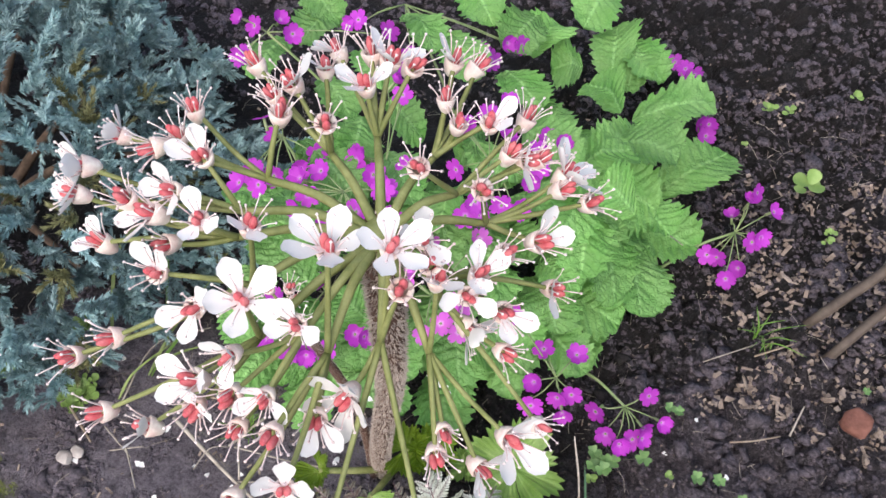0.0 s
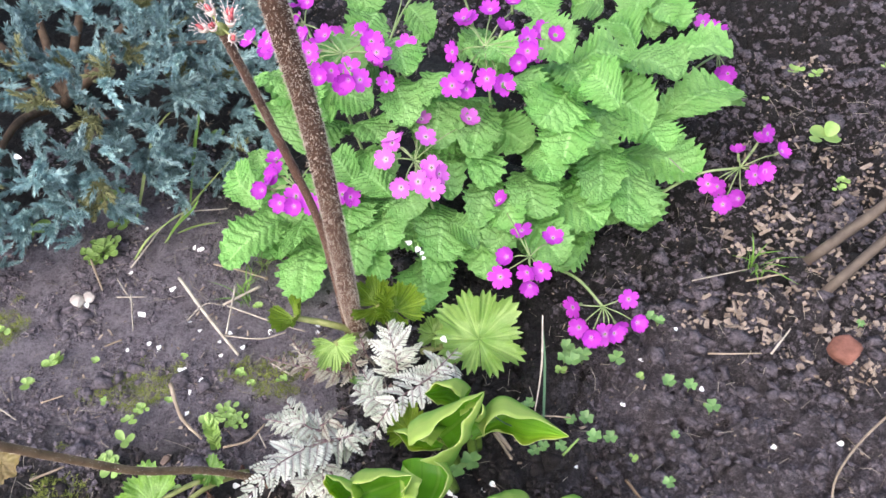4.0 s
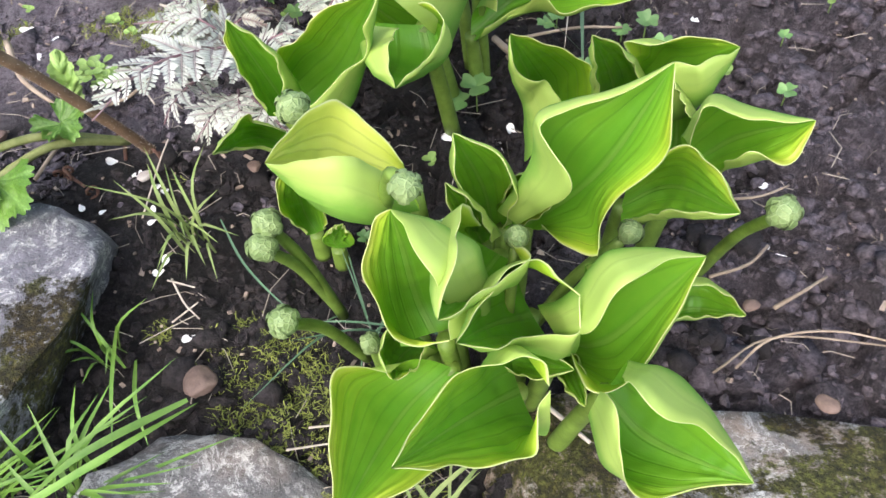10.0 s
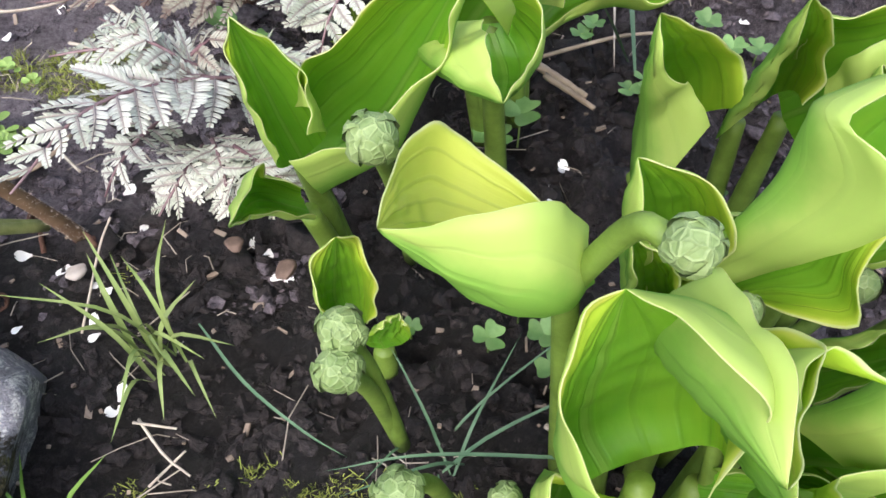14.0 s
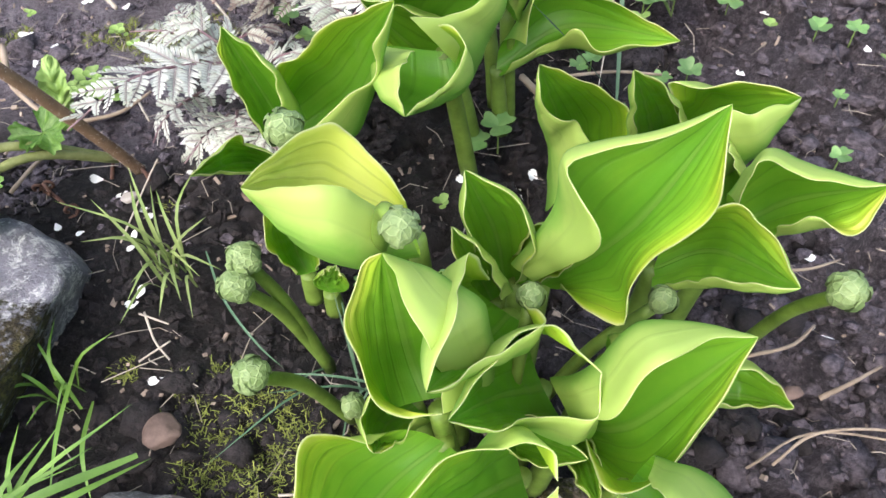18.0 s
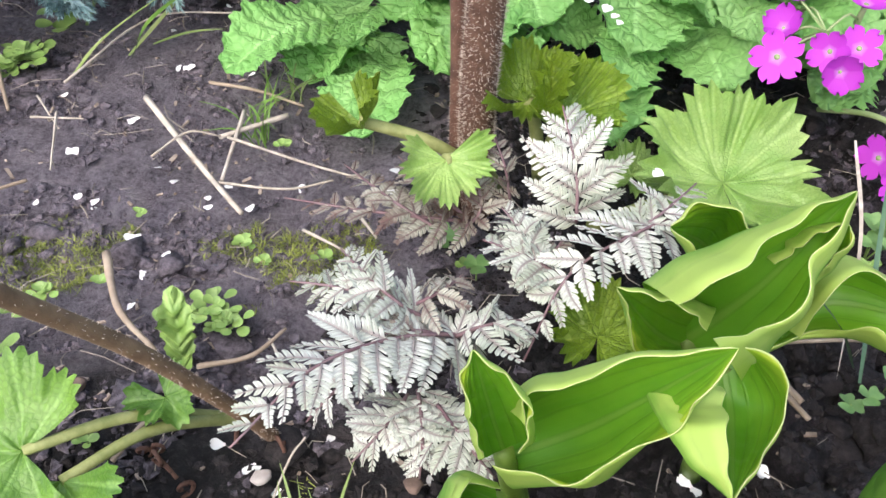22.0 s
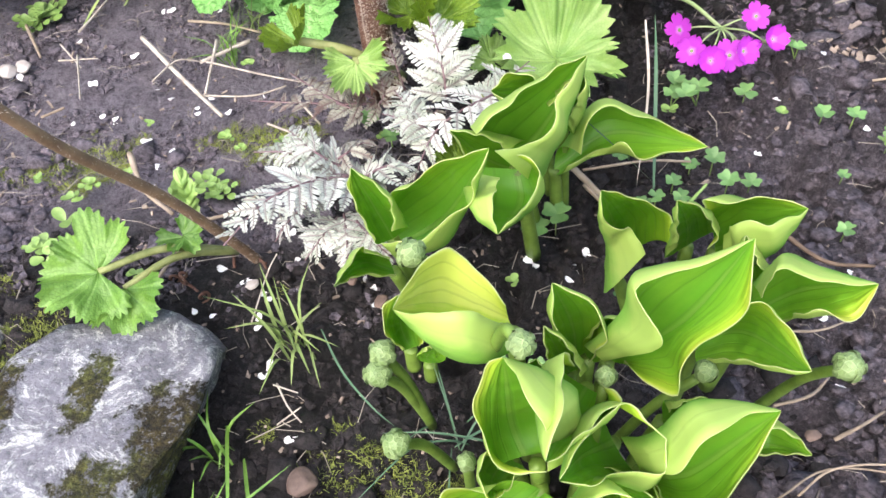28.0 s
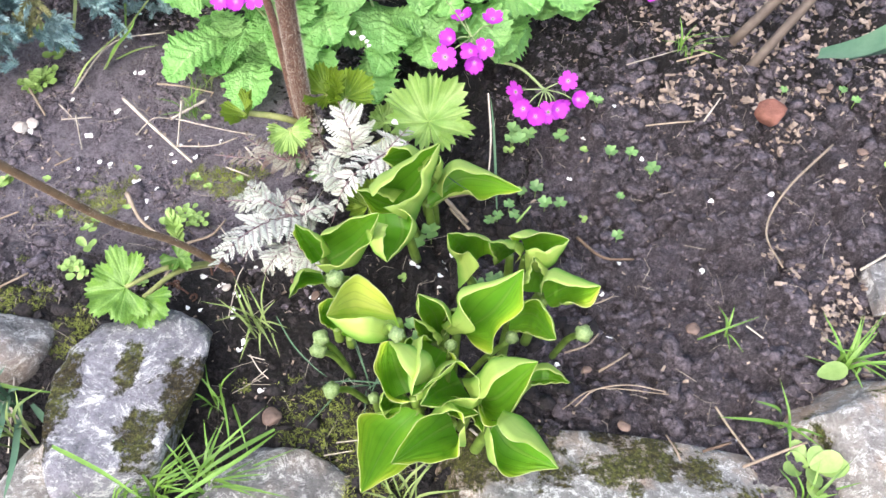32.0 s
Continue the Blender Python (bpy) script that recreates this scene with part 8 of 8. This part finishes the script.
fallen_petal(0.187, 0.185, 262, 0.81)
fallen_petal(0.217, 0.050, 154, 0.95)
fallen_petal(-0.237, 0.356, 245, 0.84)
fallen_petal(-0.239, 0.231, 123, 0.87)
fallen_petal(-0.328, 0.264, 310, 0.81)
fallen_petal(-0.318, 0.261, 127, 0.91)
fallen_petal(-0.259, 0.225, 284, 0.66)
fallen_petal(-0.265, 0.266, 327, 0.97)
fallen_petal(-0.195, 0.254, 110, 0.90)
fallen_petal(0.411, 0.242, 1, 0.92)
fallen_petal(0.266, 0.325, 231, 0.77)
fallen_petal(0.341, 0.151, 49, 0.93)
fallen_petal(0.247, 0.118, 349, 0.85)
fallen_petal(0.233, 0.295, 5, 0.92)
fallen_petal(0.454, 0.295, 342, 0.89)
fallen_petal(-0.322, 0.331, 184, 0.69)
fallen_petal(0.024, 0.313, 69, 0.75, 0.088)
fallen_petal(0.027, 0.308, 71, 0.67, 0.088)
fallen_petal(0.059, 0.249, 142, 0.98, 0.050)
fallen_petal(0.056, 0.272, 124, 0.83, 0.050)
fallen_petal(-0.158, 0.222, 355, 0.71, 0.012)
fallen_petal(-0.071, 0.267, 122, 0.98, 0.012)
fallen_petal(0.020, 0.314, 78, 0.99, 0.090)
fallen_petal(-0.037, 0.300, 160, 0.81, 0.090)
fallen_petal(0.008, 0.325, 342, 0.96, 0.090)
fallen_petal(-0.312, 0.289, 187, 0.90, 0.190)
long_blade([(-0.238, -0.011, 0.004), (-0.210, -0.065, 0.045), (-0.212, -0.103, 0.040)], 0.0055, BLUEGRASS, "broad blue-green blade leaning by the rocks")
long_blade([(-0.225, -0.026, 0.004), (-0.192, -0.081, 0.045), (-0.186, -0.115, 0.050)], 0.0060, BLUEGRASS, "broad blue-green blade leaning by the rocks")
long_blade([(-0.216, -0.025, 0.004), (-0.172, -0.056, 0.035), (-0.149, -0.064, 0.020)], 0.0055, BLUEGRASS, "broad blue-green blade leaning by the rocks")
long_blade([(-0.256, -0.013, 0.020), (-0.219, -0.022, 0.030), (-0.186, -0.020, 0.020)], 0.0032, GRASS, "long arching grass blade over the soil")
long_blade([(-0.259, -0.018, 0.010), (-0.227, -0.033, 0.020), (-0.197, -0.060, 0.010)], 0.0020, STRAW, "dry bent grass blade over the soil")
long_blade([(-0.169, -0.071, 0.050), (-0.111, -0.096, 0.075), (-0.080, -0.110, 0.060)], 0.0032, GRASS, "long bright grass blade across the rock")
long_blade([(-0.001, -0.048, 0.050), (-0.035, -0.076, 0.055), (-0.067, -0.093, 0.030)], 0.0036, GRASS, "long bright grass blade beside the rock")
long_blade([(-0.066, 0.004, 0.004), (-0.045, -0.036, 0.030), (-0.036, -0.063, 0.030)], 0.0020, GRASS, "short thin grass blade beside the rock")
long_blade([(-0.051, -0.013, 0.004), (-0.032, -0.043, 0.030), (-0.025, -0.059, 0.020)], 0.0020, GRASS, "short thin grass blade beside the rock")
long_blade([(0.140, 0.286, 0.060), (0.145, 0.242, 0.040), (0.143, 0.193, 0.004)], 0.0018, STRAW, "pale upright grass blade among clover")
long_blade([(0.328, 0.072, 0.004), (0.343, 0.073, 0.020), (0.375, 0.084, 0.030)], 0.0022, GRASS, "long arching grass blade over the soil")
fallen_petal(-0.195, -0.036, 10, 1.10, 0.010)
fallen_petal(-0.188, -0.041, 130, 1.10, 0.010)
fallen_petal(-0.191, -0.042, 250, 1.10, 0.010)
seedling((-0.223, 0.107, -0.002), 0.90, 7, 388)
seedling((-0.221, 0.150, -0.002), 0.70, 6, 321)
seedling((-0.215, 0.162, -0.002), 0.70, 6, 341)
seedling((-0.315, 0.196, -0.002), 0.80, 5, 360)
seedling((-0.121, 0.205, -0.002), 0.50, 5, 357)
seedling((-0.142, 0.167, -0.002), 0.72, 6, 394)
seedling((-0.127, 0.165, -0.002), 0.72, 10, 327)
seedling((-0.255, 0.163, -0.002), 0.60, 4, 358)
seedling((0.235, 0.270, -0.002), 0.60, 4, 316)
seedling((0.296, 0.248, -0.002), 0.60, 4, 349)
seedling((-0.341, 0.323, -0.002), 0.80, 10, 395)
seedling((-0.324, 0.332, -0.002), 0.80, 10, 333)


def mulch(x, y):
    d = math.hypot((x - 0.46) / 0.22, (y - 0.42) / 0.2)
    return (d < 0.7 + 0.7 * noise.noise(Vector((x * 9, y * 9, 1))) and noise.noise(Vector((x * 40, y * 40, 2))) > -0.12) or (math.hypot((x - 0.47) / 0.05, (y - 0.10) / 0.06) < 1 + noise.noise(Vector((x * 30, y * 30, 1)))) or (noise.noise(Vector((x * 11, y * 11, 8))) > 0.34 and x > 0.3 and noise.noise(Vector((x * 60, y * 60, 2))) > 0.05)


def mossy(x, y):
    n = noise.noise(Vector((x * 26, y * 26, 5)))
    spots = MOSS_SPOTS
    return any(math.hypot(x - a, y - b) < r * (0.7 + 1.1 * n + 0.5 * noise.noise(Vector((x * 90, y * 90, 2)))) for a, b, r in spots)


MOSS_SPOTS = ((0.019, -0.027, 0.050), (0.037, -0.033, 0.042), (0.053, -0.053, 0.040), (-0.239, 0.186, 0.035), (-0.221, 0.187, 0.030), (-0.103, 0.216, 0.030), (-0.089, 0.230, 0.025), (-0.124, 0.178, 0.020), (-0.128, 0.219, 0.030), (-0.233, 0.192, 0.030), (-0.062, 0.099, 0.020), (-0.258, 0.082, 0.035), (-0.217, 0.049, 0.030), (-0.244, 0.185, 0.020), (-0.390, 0.232, 0.030), (-0.055, 0.011, 0.020), (-0.247, 0.179, 0.020))
scattered("soil_crumbs", "loose crumbs of greyish soil", "soil", CRUMB, 34000, (0.1, 0.65, -0.2, 0.75), 1, crumb_shape, lambda x, y: x > 0.17 + 0.12 * noise.noise(Vector((x * 9, y * 9, 4))))
scattered("soil_crumbs", "loose crumbs of dark damp soil", "soil", CRUMB_DARK, 34000, (-0.35, 0.25, -0.2, 0.5), 6, crumb_shape, lambda x, y: x < 0.2 + 0.12 * noise.noise(Vector((x * 9, y * 9, 4))) and (x > -0.04 or y < 0.11 + 0.04 * noise.noise(Vector((x * 12, y * 12, 6)))))
scattered("soil_crumbs", "crumbs of purplish soil on the trodden crust", "soil", CRUMB_CRUST, 20000, (-0.5, 0.02, 0.08, 0.5), 16, crumb_shape, lambda x, y: noise.noise(Vector((x * 17, y * 17, 6))) > 0.0 or noise.noise(Vector((x * 60, y * 60, 6))) > 0.35)
scattered("soil_clods", "purplish clods broken out of the trodden crust", "soil", CRUMB_CRUST, 1500, (-0.45, 0.0, 0.1, 0.42), 17, clod_shape, lambda x, y: noise.noise(Vector((x * 17, y * 17, 6))) > 0.2, True)
scattered("soil_crumbs", "crumbs of dark soil behind the primrose", "soil", CRUMB, 16000, (-0.5, 0.95, 0.7, 1.25), 12, lambda rng: tuple((np.asarray(a) * 1.6 if k == 0 else a) for k, a in enumerate(crumb_shape(rng))))
scattered("soil_clods", "clods of soil turned up behind the primrose", "soil", CRUMB, 2600, (-0.4, 0.95, 0.6, 1.2), 13, clod_shape, lambda x, y: x > 0.25 or y > 0.8, True)
scattered("wood_chips", "pale wood chip mulch strewn over soil", "mulch", CHIP, 16000, (0.1, 0.75, -0.2, 0.8), 2, chip_shape, mulch)
scattered("pale_grit", "pale flecks of grit and chips on soil", "grit", CHIP, 2600, (-0.45, 0.7, -0.2, 0.8), 3, grit_shape)
scattered("dry_fibres", "dry straw fibres and fine roots on soil", "straw", STRAW, 2000, (-0.45, 0.7, -0.2, 0.7), 4, fibre_shape)
scattered("moss_patches", "low yellow-green moss on damp soil", "moss", MOSS, 64000, (-0.45, 0.2, -0.15, 0.45), 5, moss_shape, mossy)
scattered("soil_clods", "rough clods of damp soil turned up in the bed", "soil", CRUMB, 5200, (0.12, 0.65, -0.2, 0.6), 8, clod_shape, lambda x, y: x > 0.19 and noise.noise(Vector((x * 10, y * 10, 2))) > -0.1, True)
scattered("soil_clods", "dark clods of damp soil around the leafy shoots", "soil", CRUMB_DARK, 3600, (-0.3, 0.25, -0.18, 0.4), 9, clod_shape, lambda x, y: (x > -0.08 or y < 0.08) and noise.noise(Vector((x * 10, y * 10, 2))) > 0.0, True)
